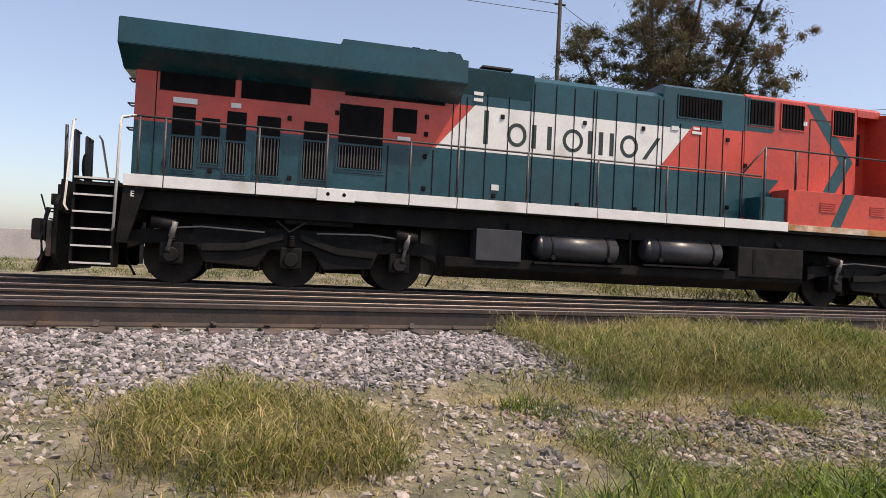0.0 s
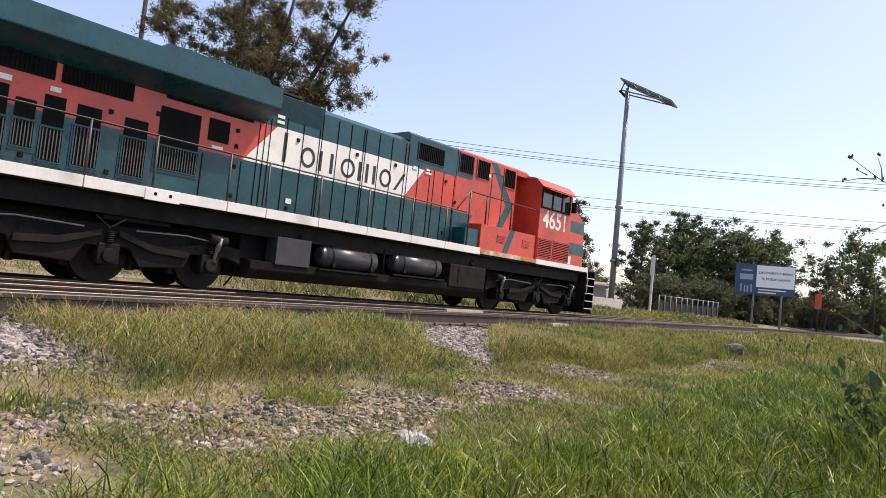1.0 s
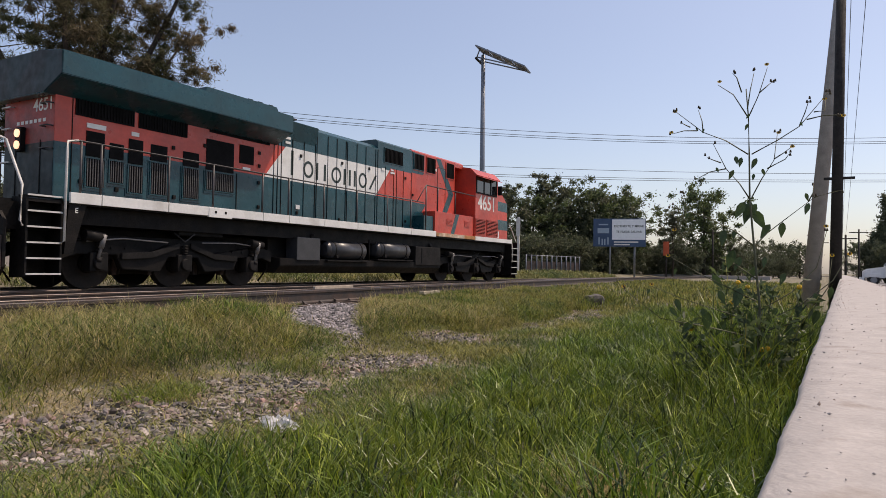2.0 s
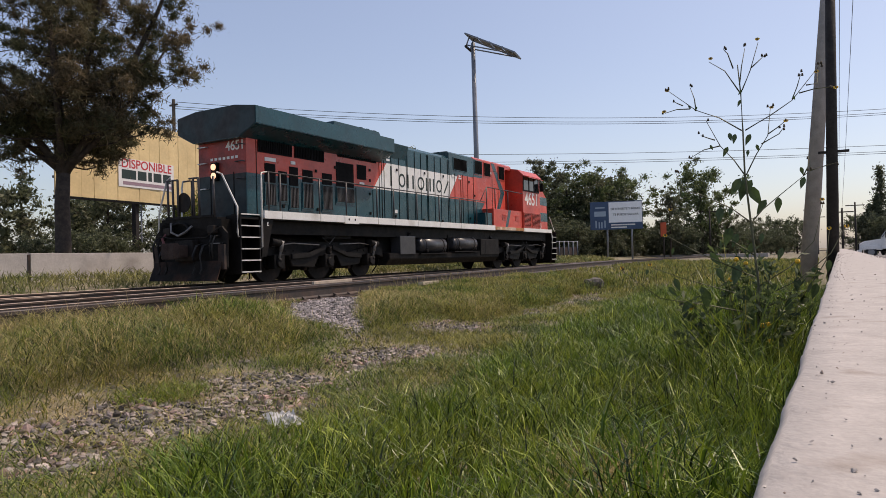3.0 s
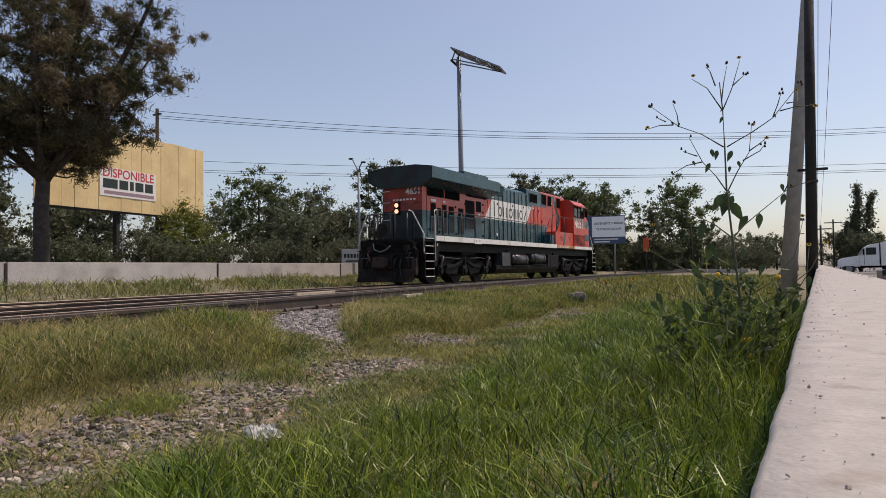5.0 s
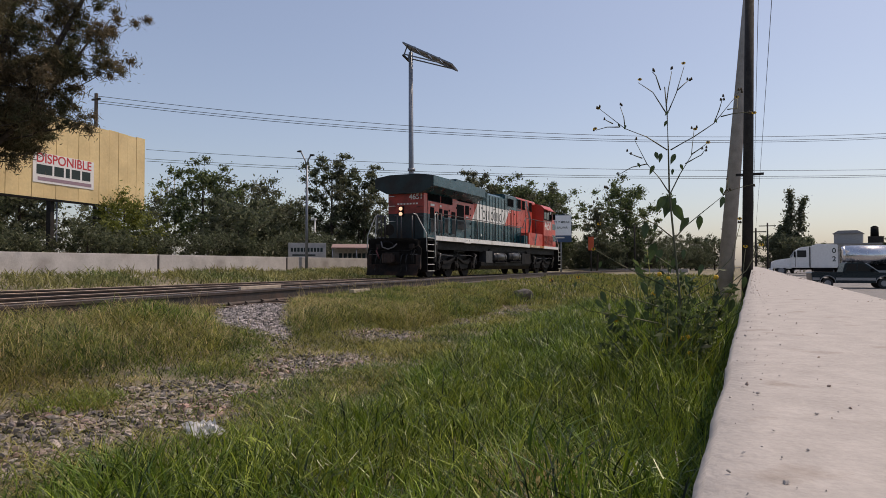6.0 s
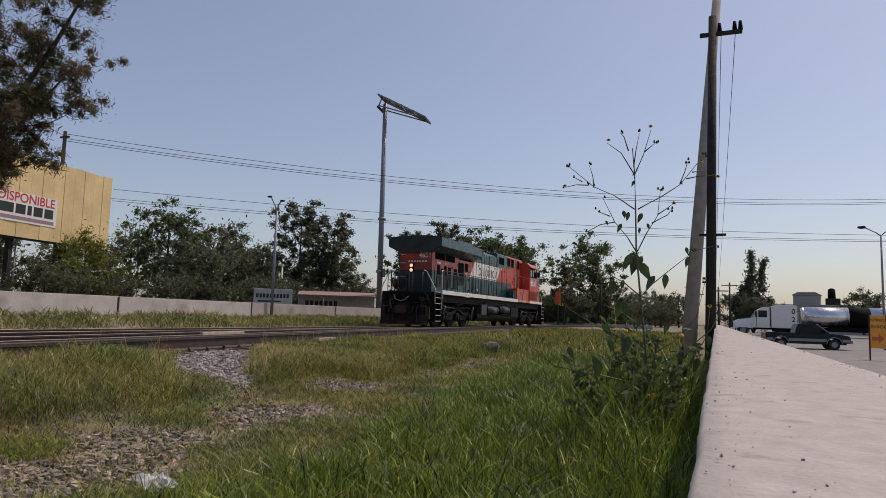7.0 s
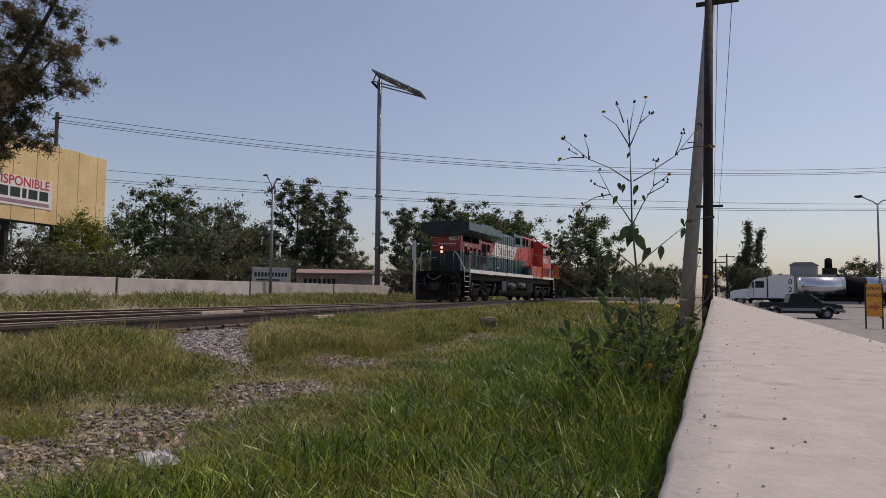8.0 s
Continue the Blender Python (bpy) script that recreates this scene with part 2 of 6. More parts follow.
# ---- lettering ----
def lettering(body, size):
    """A flat mesh of built-in lettering, centred, in the x-z plane, facing -y."""
    cu = bpy.data.curves.new("text", "FONT")
    cu.body, cu.size, cu.align_x, cu.align_y, cu.offset = body, size, "CENTER", "CENTER", size * 0.016
    tmp = new("text", cu)
    me = bpy.data.meshes.new_from_object(tmp.evaluated_get(bpy.context.evaluated_depsgraph_get()))
    bpy.data.objects.remove(tmp)
    me.transform(pose(0, 0, 0, 90))
    return me


def put_mesh(name, me, mat, parent, m, label=""):
    me.materials.clear()
    me.materials.append(mat)
    ob = new(name, me)
    ob.parent = parent
    ob.matrix_basis = m
    return tagged(ob, label) if label else ob


LETTER = material("white lettering paint", (0.72, 0.70, 0.66), 0.6, var=0.1)
INK = material("dark lettering paint", (0.012, 0.028, 0.026), 0.6, var=0.1)
RUBBER = material("black rubber", (0.018, 0.018, 0.018), 0.8, var=0.2)
GLASS = material("dark tinted glass", (0.015, 0.018, 0.02), 0.08, var=0, spec=0.8)
HANDRAIL = material("grimy dark handrail paint", (0.045, 0.04, 0.042), 0.5, var=0.2)
WHITERAIL = material("chipped white handrail paint", (0.62, 0.60, 0.57), 0.5, var=0.15)
TANKM = material("worn black air tank", (0.040, 0.040, 0.044), 0.38, var=0.25, scale=3)
DUSTY = material("dusty grey-black steel box", (0.016, 0.0145, 0.014), 0.7, var=0.35, scale=4, spec=0.16, second=(0.012, 0.011, 0.0105))
BROWNED = material("rust-stained dark steel", (0.045, 0.026, 0.020), 0.8, var=0.35, scale=3, second=(0.018, 0.015, 0.014))
LAMPGLOW = glowing("lit marker lamp", (1.0, 0.58, 0.40), 1.6)


# ---- the locomotive ----
def louvre_panel(parent, x0, x1, z0, z1, y, frame_mat, n=8, upright=True, name="louvre_panel", slat_mat=None, m=None, flat=False):
    """A dark opening with slats before it, facing -y. flat: slats and frame go to the parent."""
    p = part(name, box(x0, x1, y - 0.012, y + 0.01, z0, z1), GRILLE, parent, m=m)
    opening, p = p, parent if flat else p
    bm = bmesh.new()
    w = (x1 - x0) / n if upright else (z1 - z0) / n
    for i in range(n):
        if upright:
            quad_box(bm, x0 + w * (i + 0.34), x0 + w * (i + 0.66), y - 0.03, y - 0.008, z0 + 0.01, z1 - 0.01)
        else:
            quad_box(bm, x0 + 0.01, x1 - 0.01, y - 0.03, y - 0.008, z0 + w * (i + 0.3), z0 + w * (i + 0.7))
    part("slats", bm, slat_mat or frame_mat, p)
    bm = bmesh.new()
    t = 0.025
    for a in ((x0 - t, x1 + t, z1, z1 + t), (x0 - t, x1 + t, z0 - t, z0), (x0 - t, x0, z0, z1), (x1, x1 + t, z0, z1)):
        quad_box(bm, a[0], a[1], y - 0.022, y + 0.005, a[2], a[3])
    part("frame", bm, frame_mat, p)
    return opening


def skin(parent, name, pts, mat, y, depth=0.004, label="", m=None):
    return part(name, prism(pts, "y", y - depth, y + 0.001), mat, parent, label, m)


WHEELS = []
SLAT = material("dusty louvre slat", (0.085, 0.080, 0.078), 0.6, var=0.2)


def ring(x0, x1, z0, z1, t, y0, y1):
    """A plain hollow bar in the x-z plane, in one skin."""
    bm = bmesh.new()
    loops = []
    for y in (y0, y1):
        for d in (0, t):
            loops.append([bm.verts.new((x, y, z)) for x, z in ((x0 + d, z0 + d), (x1 - d, z0 + d), (x1 - d, z1 - d), (x0 + d, z1 - d))])
    for i in range(4):
        j = (i + 1) % 4
        for a, b in ((0, 1), (1, 3), (3, 2), (2, 0)):
            bm.faces.new((loops[a][i], loops[a][j], loops[b][j], loops[b][i]))
    return bm


def oval(x0, x1, z0, z1, t, y0, y1, seg=20):
    """A flat round hoop in the x-z plane."""
    bm, loops = bmesh.new(), []
    cx, cz, rx, rz = (x0 + x1) / 2, (z0 + z1) / 2, (x1 - x0) / 2, (z1 - z0) / 2
    for y in (y0, y1):
        for d in (0, t):
            loops.append([bm.verts.new((cx + (rx - d) * math.cos(q * 2 * math.pi / seg), y, cz + (rz - d) * math.sin(q * 2 * math.pi / seg))) for q in range(seg)])
    for i in range(seg):
        j = (i + 1) % seg
        for a, b in ((0, 1), (1, 3), (3, 2), (2, 0)):
            bm.faces.new((loops[a][i], loops[a][j], loops[b][j], loops[b][i]))
    return bm


GRIME = material("oily brown-black grime", (0.014, 0.011, 0.010), 0.7, var=0.35, scale=4, spec=0.25, second=(0.024, 0.017, 0.013))
DAMPER = material("pale greasy damper steel", (0.17, 0.16, 0.155), 0.5, var=0.3, scale=8)


FADEDRED = material("faded red rubber", (0.16, 0.05, 0.05), 0.7, var=0.2)
RUSTPLATE = material("rust-brown plate", (0.050, 0.026, 0.018), 0.85, var=0.4, scale=2.5, second=(0.014, 0.012, 0.011), mix=(0.38, 0.56), spec=0.2)


def build_truck(loco, axles):
    """Three-axle bogie: frame with its raised arms, axle boxes, dampers and brake cylinders."""
    a, b, c = axles
    tr = part("truck", box(a + 0.3, c - 0.3, -1.0, 1.0, 0.62, 1.12, 0.03), BLACK, loco, "sooty black three-axle truck")
    part("traction_motor", box(a - 0.55, c + 0.55, -0.64, 0.64, 0.30, 1.30, 0.05), BLACK, tr)
    for sg in (-1, 1):
        y0, y1 = sg * 1.02, sg * 1.20
        prof = [(a - 0.75, 0.60), (a - 0.75, 0.92), (a - 0.2, 1.02), (a + 0.45, 0.90), (b - 0.75, 0.78), (b - 0.35, 0.98), (b + 0.35, 0.98), (b + 0.75, 0.78), (c - 0.45, 0.90), (c + 0.2, 1.02),
                (c + 0.75, 0.92), (c + 0.75, 0.60), (c + 0.42, 0.72), (c - 0.42, 0.72), (c - 0.55, 0.42), (b + 0.62, 0.36), (b + 0.40, 0.70), (b - 0.40, 0.70), (b - 0.62, 0.36), (a + 0.55, 0.42), (a + 0.42, 0.72), (a - 0.42, 0.72)]
        part("side_frame", prism(prof, "y", min(y0, y1), max(y0, y1), 0.015), BLACK, tr)
        for x in axles:
            part("axle_box", box(x - 0.2, x + 0.2, min(sg * 1.0, sg * 1.27), max(sg * 1.0, sg * 1.27), 0.36, 0.76, 0.03), BLACK, tr)
            part("bearing_cap", rod((x, sg * 1.26, 0.53), (x, sg * 1.34, 0.53), 0.14, 0.12, seg=16), DUSTY, tr)
            part("spring", pipe([(x + 0.07 * math.cos(q * 1.05), sg * 1.24 + 0.07 * math.sin(q * 1.05), 0.76 + q * 0.006) for q in range(36)], 0.014, seg=6), BLACK, tr)
        for x0, x1 in ((a + 0.5, b - 0.15), (c - 0.5, b + 0.15)):
            part("link_arm", prism([(x0, 0.62), (x0, 0.76), ((x0 + x1) / 2, 0.80), (x1, 1.02), (x1, 0.90), ((x0 + x1) / 2, 0.66)], "y", min(sg * 1.21, sg * 1.27), max(sg * 1.21, sg * 1.27), 0.01), DUSTY, tr, "dusty grey cast arm")
        for x, lean in ((a - 0.05, 0.10), (c + 0.05, 0.10)):
            part("damper", rod((x, sg * 1.30, 0.62), (x + lean, sg * 1.34, 1.12), 0.035, seg=8), DAMPER, tr, "pale grey hydraulic damper")
            part("damper_sleeve", rod((x + lean * 0.45, sg * 1.32, 0.84), (x + lean, sg * 1.34, 1.12), 0.055, seg=10), DAMPER, tr)
            part("clevis", rod((x - 0.05, sg * 1.30, 0.60), (x + 0.05, sg * 1.30, 0.60), 0.06, seg=10), DUSTY, tr)
        for x in (a - 0.35, c - 0.1):
            part("brake_cylinder", rod((x, sg * 1.28, 1.10), (x + 0.42, sg * 1.28, 1.06), 0.115, 0.10, seg=14), DUSTY, tr)
        for x in (a + 0.62, b - 0.62, b + 0.62, c - 0.62):
            part("brake_hanger", rod((x, sg * 0.95, 0.30), (x + 0.04, sg * 1.05, 0.82), 0.03, seg=6), BLACK, tr)
            part("brake_shoe", box(x - 0.06, x + 0.06, min(sg * 0.70, sg * 0.86), max(sg * 0.70, sg * 0.86), 0.28, 0.62, 0.02), BROWNED, tr)
        part("brake_rod", pipe([(a - 0.3, sg * 1.29, 0.98), (a + 0.5, sg * 1.29, 1.06), (b - 0.5, sg * 1.29, 1.02)], 0.018, seg=6), DAMPER, tr)
        part("brake_rod", pipe([(b + 0.45, sg * 1.29, 1.05), (c - 0.6, sg * 1.29, 1.08), (c + 0.05, sg * 1.29, 1.02)], 0.018, seg=6), DAMPER, tr)
        part("truck_cable", pipe([(b - 0.3, sg * 1.24, 1.25), (b - 0.05, sg * 1.3, 1.05), (b + 0.25, sg * 1.26, 1.25)], 0.02, seg=6), RUBBER, tr)
        for x in (a + 0.3, a + 0.62, b - 0.3, b + 0.3, c - 0.62, c - 0.3):
            part("bolt", rod((x, sg * 1.2, 0.86), (x, sg * 1.225, 0.86), 0.03, seg=8), DUSTY, tr)
        part("sand_pipe", pipe([(a - 0.72, sg * 1.05, 0.95), (a - 0.80, sg * 0.98, 0.45), (a - 0.66, sg * 0.80, 0.12)], 0.022), BLACK, tr)
        part("sand_pipe", pipe([(c + 0.72, sg * 1.05, 0.95), (c + 0.80, sg * 0.98, 0.45), (c + 0.66, sg * 0.80, 0.12)], 0.022), BLACK, tr)
    for x in axles:
        w = part("wheelset", rod((0, -0.9, 0), (0, 0.9, 0), 0.09, seg=12), BLACK, loco, m=pose(x, 0, 0.53))
        for sg in (-1, 1):
            bm = rod((0, sg * 0.70, 0), (0, sg * 0.83, 0), 0.53, seg=40)
            rod((0, sg * 0.67, 0), (0, sg * 0.70, 0), 0.555, seg=40, bm=bm)
            part("wheel", bm, GRIME, w, "grimy dark steel wheel")
            part("hub", rod((0, sg * 0.83, 0), (0, sg * 0.87, 0), 0.2, 0.16, seg=20), BLACK, w)
        WHEELS.append((w, x))


def build_loco():
    loco = thing("locomotive", "red, green and white diesel freight locomotive on the main line", "locomotive")
    H = 0.92
    # frame, deck, sills
    part("main_frame", prism([(-6.75, 1.15), (-5.6, 1.15), (-5.2, 1.42), (14.2, 1.42), (14.9, 1.1), (15.7, 1.1), (15.7, 1.66), (-6.75, 1.66)], "y", -1.18, 1.18), BLACK, loco)
    part("under_deck", box(-5.5, 14.6, -1.3, 1.3, 1.30, 1.655), BLACK, loco)
    part("walkway_deck", box(-6.4, 14.85, -1.5, 1.5, 1.66, 1.72), BLACK, loco)
    for sg in (-1, 1):
        y = sg * 1.55
        seg = [(-5.65, -5.02), (-5.0, -3.46), (-3.44, -2.2), (-2.18, -0.62), (-0.6, 0.34), (0.36, 1.80), (1.82, 3.36), (3.38, 4.99), (5.01, 6.42), (6.44, 8.1)]
        for x0, x1 in seg:
            part("sill_plate", box(x0, x1, min(y, y - sg * 0.06), max(y, y - sg * 0.06), 1.69, 1.90, 0.006), WHITE, loco, "grimy white sill plate")
        part("sill_plate", box(8.12, 11.25, min(y, y - sg * 0.06), max(y, y - sg * 0.06), 1.72, 1.86, 0.006), RUSTY, loco, "white sill plate with orange rust stains")
        part("sill_plate", box(11.27, 14.9, min(y, y - sg * 0.06), max(y, y - sg * 0.06), 1.70, 1.87, 0.006), WHITE, loco, "grimy white sill plate")
        part("jacking_pad", box(-2.35, -1.65, min(y - sg * 0.05, y + sg * 0.01), max(y - sg * 0.05, y + sg * 0.01), 1.66, 1.89, 0.006), WHITE, loco)
        for x in (-2.15, -1.85):
            part("bolt_hole", rod((x, y + sg * 0.005, 1.79), (x, y + sg * 0.014, 1.79), 0.035, seg=10), GRILLE, loco)
    # hoods
    part("rear_hood", box(-5.65, 0.5, -H, H, 1.72, 4.2, 0.02), GREEN, loco)
    part("engine_hood", prism([(-H, 1.72), (-H, 4.55), (-H + 0.14, 4.67), (H - 0.14, 4.67), (H, 4.55), (H, 1.72)], "x", 0.5, 5.2), GREEN, loco)
    part("dynamic_brake_hood", prism([(-H, 1.72), (-H, 4.80), (-H + 0.10, 4.88), (H - 0.10, 4.88), (H, 4.80), (H, 1.72)], "x", 5.2, 7.35, 0.012), GREEN, loco)
    part("equipment_hood", prism([(-H, 1.72), (-H, 4.82), (-H + 0.10, 4.90), (H - 0.10, 4.90), (H, 4.82), (H, 1.72)], "x", 7.36, 10.56, 0.012), RED, loco, "red equipment hood with green stripes")
    part("vestibule", box(10.56, 11.26, -0.48, 0.48, 1.73, 4.78), RED, loco)
    part("vestibule_roof", prism([(-H, 4.66), (-H, 4.82), (-H + 0.10, 4.90), (H - 0.10, 4.90), (H, 4.82), (H, 4.66)], "x", 10.562, 11.248), RED, loco)
    for sg in (-1, 1):
        part("cab_door_window", box(10.66, 11.10, min(sg * 0.48, sg * 0.492), max(sg * 0.48, sg * 0.492), 3.55, 4.35), GLASS, loco)
    # radiator roof with its wings
    roof = [(-1.52, 4.16), (-1.52, 4.62), (-0.75, 4.73), (0.75, 4.73), (1.52, 4.62), (1.52, 4.16), (0.9, 3.86), (-0.9, 3.86)]
    part("radiator_roof", prism(roof, "x", -5.87, 0.46, 0.012), GREEN, loco, "overhanging dark green radiator roof")
    part("roof_fairing", prism([(-H, 4.1), (-H - 0.12, 4.62), (-0.5, 4.80), (0.5, 4.80), (H + 0.12, 4.62), (H, 4.1)], "x", 0.46, 2.06, 0.012), GREEN, loco)
    part("roof_hatch", prism([(-2.05, 4.68), (-1.95, 4.93), (0.45, 4.93), (0.62, 4.68)], "y", -0.9, 0.9, 0.01), GREEN, loco)
    for x in (-0.55, -0.2, 0.2):
        part("lifting_lug", box(x, x + 0.16, -0.85, -0.7, 4.925, 4.96), BLACK, loco)
    ex = part("exhaust_stack", box(1.15, 1.75, -0.35, 0.35, 4.78, 4.90, 0.02), BLACK, loco)
    part("stack_rim", box(1.1, 1.8, -0.4, 0.4, 4.88, 4.92), BROWNED, ex)
    for x in (2.55, 2.8, 3.05):
        part("air_horn", rod((x, -0.2, 4.74), (x + 0.35, -0.2, 4.78), 0.03, 0.075, seg=10), BLACK, loco)
    part("horn_bracket", box(2.5, 3.1, -0.25, -0.15, 4.66, 4.76), BLACK, loco)
    for sg in (-1, 1):
        y = -H
        SM = pose(0, 0, 0) if sg == -1 else pose(0, 0, 0, 0, 0, 180)
        # mirrored stations for the far side
        fx = (lambda x: x) if sg == -1 else (lambda x: -x)

        def pts(l):
            q = [(fx(x), z) for x, z in l]
            return q if sg == -1 else q[::-1]

        def span(x0, x1):
            return (min(fx(x0), fx(x1)), max(fx(x0), fx(x1)))

        skin(loco, "red_panel", pts([(-5.65, 2.95), (0.0, 2.95), (0.79, 3.88), (0.5, 3.88), (0.5, 4.14), (-5.65, 4.14)]), RED, y, label="faded red hood panel", m=SM)
        skin(loco, "white_panel", pts([(0.004, 2.95), (5.136, 2.95), (5.906, 3.9), (0.812, 3.9)]), WHITE, y, label="white slanted name panel", m=SM)
        skin(loco, "red_panel", pts([(5.144, 2.95), (7.345, 2.95), (7.345, 3.98), (5.98, 3.98), (5.914, 3.9)]), RED, y, m=SM)
        skin(loco, "green_panel", pts([(7.36, 2.0), (8.13, 2.0), (8.63, 2.61), (8.05, 2.61), (8.35, 2.93), (7.36, 2.95)]), GREEN, y, m=SM)
        skin(loco, "green_panel", pts([(7.36, 4.02), (8.1, 4.02), (8.2, 4.12), (7.44, 4.12), (7.5, 4.80), (7.36, 4.80)]), GREEN, y, m=SM)
        skin(loco, "green_stripe", pts([(9.06, 4.80), (9.40, 4.80), (10.46, 3.52), (9.92, 2.67), (9.56, 2.67), (10.06, 3.50)]), GREEN, y, label="green zigzag stripe", m=SM)
        # the name as plain dark shapes
        x = 1.02
        for kind, w, hgt in (("bar", 0.40, 0.70), ("oval", 0.44, 0.50), ("bar", 0.24, 0.50), ("bar", 0.24, 0.50), ("oval", 0.48, 0.50), ("bars", 0.66, 0.50), ("oval", 0.44, 0.50), ("slant", 0.44, 0.50)):
            lo, hi = span(x, x + w)
            if kind == "oval":
                bm = oval(lo, hi, 3.12, 3.12 + hgt, 0.075, y - 0.008, y - 0.003)
            elif kind == "slant":
                bm = prism([(lo, 3.12), (lo + 0.10, 3.12), (hi, 3.12 + hgt), (hi - 0.10, 3.12 + hgt)], "y", y - 0.008, y - 0.003)
            else:
                bm = bmesh.new()
                for k in range(3 if kind == "bars" else 1):
                    quad_box(bm, lo + k * 0.26, lo + k * 0.26 + 0.10, y - 0.008, y - 0.003, 3.12, 3.12 + hgt)
            part("name_bar", bm, INK, loco, "dark painted shape", m=SM)
            x += w + 0.115
        # radiator grilles below the wings
        for x0, x1, z0 in ((-5.22, -3.95, 3.57), (-3.79, -2.55, 3.57), (-1.84, 0.14, 3.84)):
            lo, hi = span(x0, x1)
            louvre_panel(loco, lo, hi, z0, 4.1, y - 0.004, GRILLE, 18, name="radiator_grille", m=SM)
        # hood doors with windows above louvres
        for x0, x1, zt, zm, zb in ((-5.0, -4.6, 3.27, 2.73, 2.11), (-4.48, -4.16, 3.10, 2.75, 2.26), (-4.04, -3.69, 3.27, 2.71, 2.09), (-3.49, -3.06, 3.24, 2.86, 2.11), (-2.62, -2.17, 3.22, 2.86, 2.11), (-1.95, -1.08, 3.64, 2.86, 2.38)):
            lo, hi = span(x0, x1)
            d = part("hood_door", box(lo - 0.06, hi + 0.06, y - 0.016, y, zb - 0.09, zm, 0.004), GREEN, loco, "green louvred hood door", m=SM)
            louvre_panel(d, lo, hi, zb, zm - 0.03, y - 0.016, GREEN, max(6, int((hi - lo) / 0.055)), flat=True, slat_mat=SLAT)
            part("screen", box(lo, hi, y - 0.02, y - 0.004, zm + 0.02, zt), GRILLE, d, "dark upper screen")
        lo, hi = span(-0.89, -0.40)
        w = part("side_window", box(lo, hi, y - 0.02, y, 3.19, 3.67), GRILLE, loco, m=SM)
        for x0, x1, z0, z1, mt, n in ((5.59, 6.71, 4.16, 4.64, GREEN, 14), (7.46, 8.13, 4.18, 4.74, GREEN, 7), (8.35, 8.99, 4.16, 4.74, RED, 7), (9.83, 10.45, 4.14, 4.74, RED, 7)):
            lo, hi = span(x0, x1)
            louvre_panel(loco, lo, hi, z0, z1, y - 0.004, mt, n, slat_mat=GRILLE, name="intake_grille", m=SM)
        for x in (-5.3, 0.35, 0.50, 0.64, 1.08, 1.56, 2.05, 2.12, 2.62, 3.05, 3.50, 3.57, 4.06, 4.54, 5.09, 5.21, 5.66, 6.17, 6.35, 6.78, 7.30):
            z1 = 4.5 if 0.9 < x < 5.3 else 4.0 if x > 5.3 else 4.05
            lo, hi = span(x - 0.007, x + 0.007)
            part("door_seam", box(lo, hi, y - 0.017, y - 0.002, 1.8, z1), BLACK, loco, m=SM)
        for x in (-0.96, -0.03):
            lo, hi = span(x - 0.010, x + 0.010)
            part("door_seam", box(lo, hi, y - 0.014, y - 0.002, 1.8, 2.9), BLACK, loco, m=SM)
        for x, z in ((-4.2, 3.05), (-2.9, 3.25), (-2.0, 3.45), (-0.2, 3.55), (-0.2, 3.2), (-0.2, 2.75), (-0.2, 2.1), (1.30, 2.06), (3.2, 2.0), (4.6, 2.0), (3.3, 3.78), (4.72, 3.80), (1.42, 3.72), (6.95, 2.2), (6.9, 3.75), (7.4, 3.2), (-5.1, 2.2), (-4.3, 2.12), (-2.85, 2.1)):
            lo, hi = span(x - 0.04, x + 0.04)
            part("door_latch", box(lo, hi, y - 0.035, y - 0.004, z - 0.045, z + 0.045, 0.008), BLACK if z < 3.6 else DUSTY, loco, m=SM)
        for x0, x1, z0, z1 in ((1.24, 1.40, 2.17, 2.29), (0.77, 0.97, 4.22, 4.29), (0.77, 0.97, 4.11, 4.18), (0.77, 0.97, 3.98, 4.05), (-5.0, -4.58, 3.33, 3.43), (-3.98, -3.8, 3.34, 3.43), (-0.78, -0.52, 3.02, 3.10), (5.95, 6.2, 3.80, 3.86), (5.98, 6.14, 3.9, 3.95), (5.42, 5.6, 3.84, 3.93), (8.95, 9.07, 4.28, 4.38)):
            lo, hi = span(x0, x1)
            part("notice_plate", box(lo, hi, y - 0.026, y - 0.004, z0, z1), WHITE, loco, "small white notice plate", m=SM)
        if sg == -1:
            put_mesh("side_number", lettering("4651", 0.24), LETTER, loco, pose(-5.36, y - 0.009, 4.0), "small white road number")
        # access door on the equipment hood
        bm = bmesh.new()
        for x in (9.17, 9.79):
            lo, hi = span(x - 0.012, x + 0.012)
            quad_box(bm, lo, hi, y - 0.010, y - 0.003, 2.69, 4.45)
        lo, hi = span(9.17, 9.79)
        quad_box(bm, lo, hi, y - 0.010, y - 0.003, 4.45, 4.47)
        part("access_door_gap", bm, BROWNED, loco, m=SM)
    # low box beside the cab with louvres and stripe
    for sg in (-1, 1):
        y = sg * 1.46
        lo, hi = min(y, sg * 0.9), max(y, sg * 0.9)
        bx = part("side_locker", box(8.15, 11.24, lo, hi, 1.73, 2.66, 0.012), RED, loco, "red walkway locker with louvres")
        o = sg * 0.004
        part("green_stripe", prism([(9.72, 2.655), (10.0, 2.655), (9.62, 1.87), (9.34, 1.87)], "y", min(y, y + o), max(y, y + o)), GREEN, bx)
        for x0 in (9.02, 10.45):
            bm = bmesh.new()
            for i in range(5):
                quad_box(bm, x0, x0 + 0.44, min(y, y + sg * 0.02), max(y, y + sg * 0.02), 2.20 + i * 0.05, 2.225 + i * 0.05)
            part("louvre", bm, RED, bx)
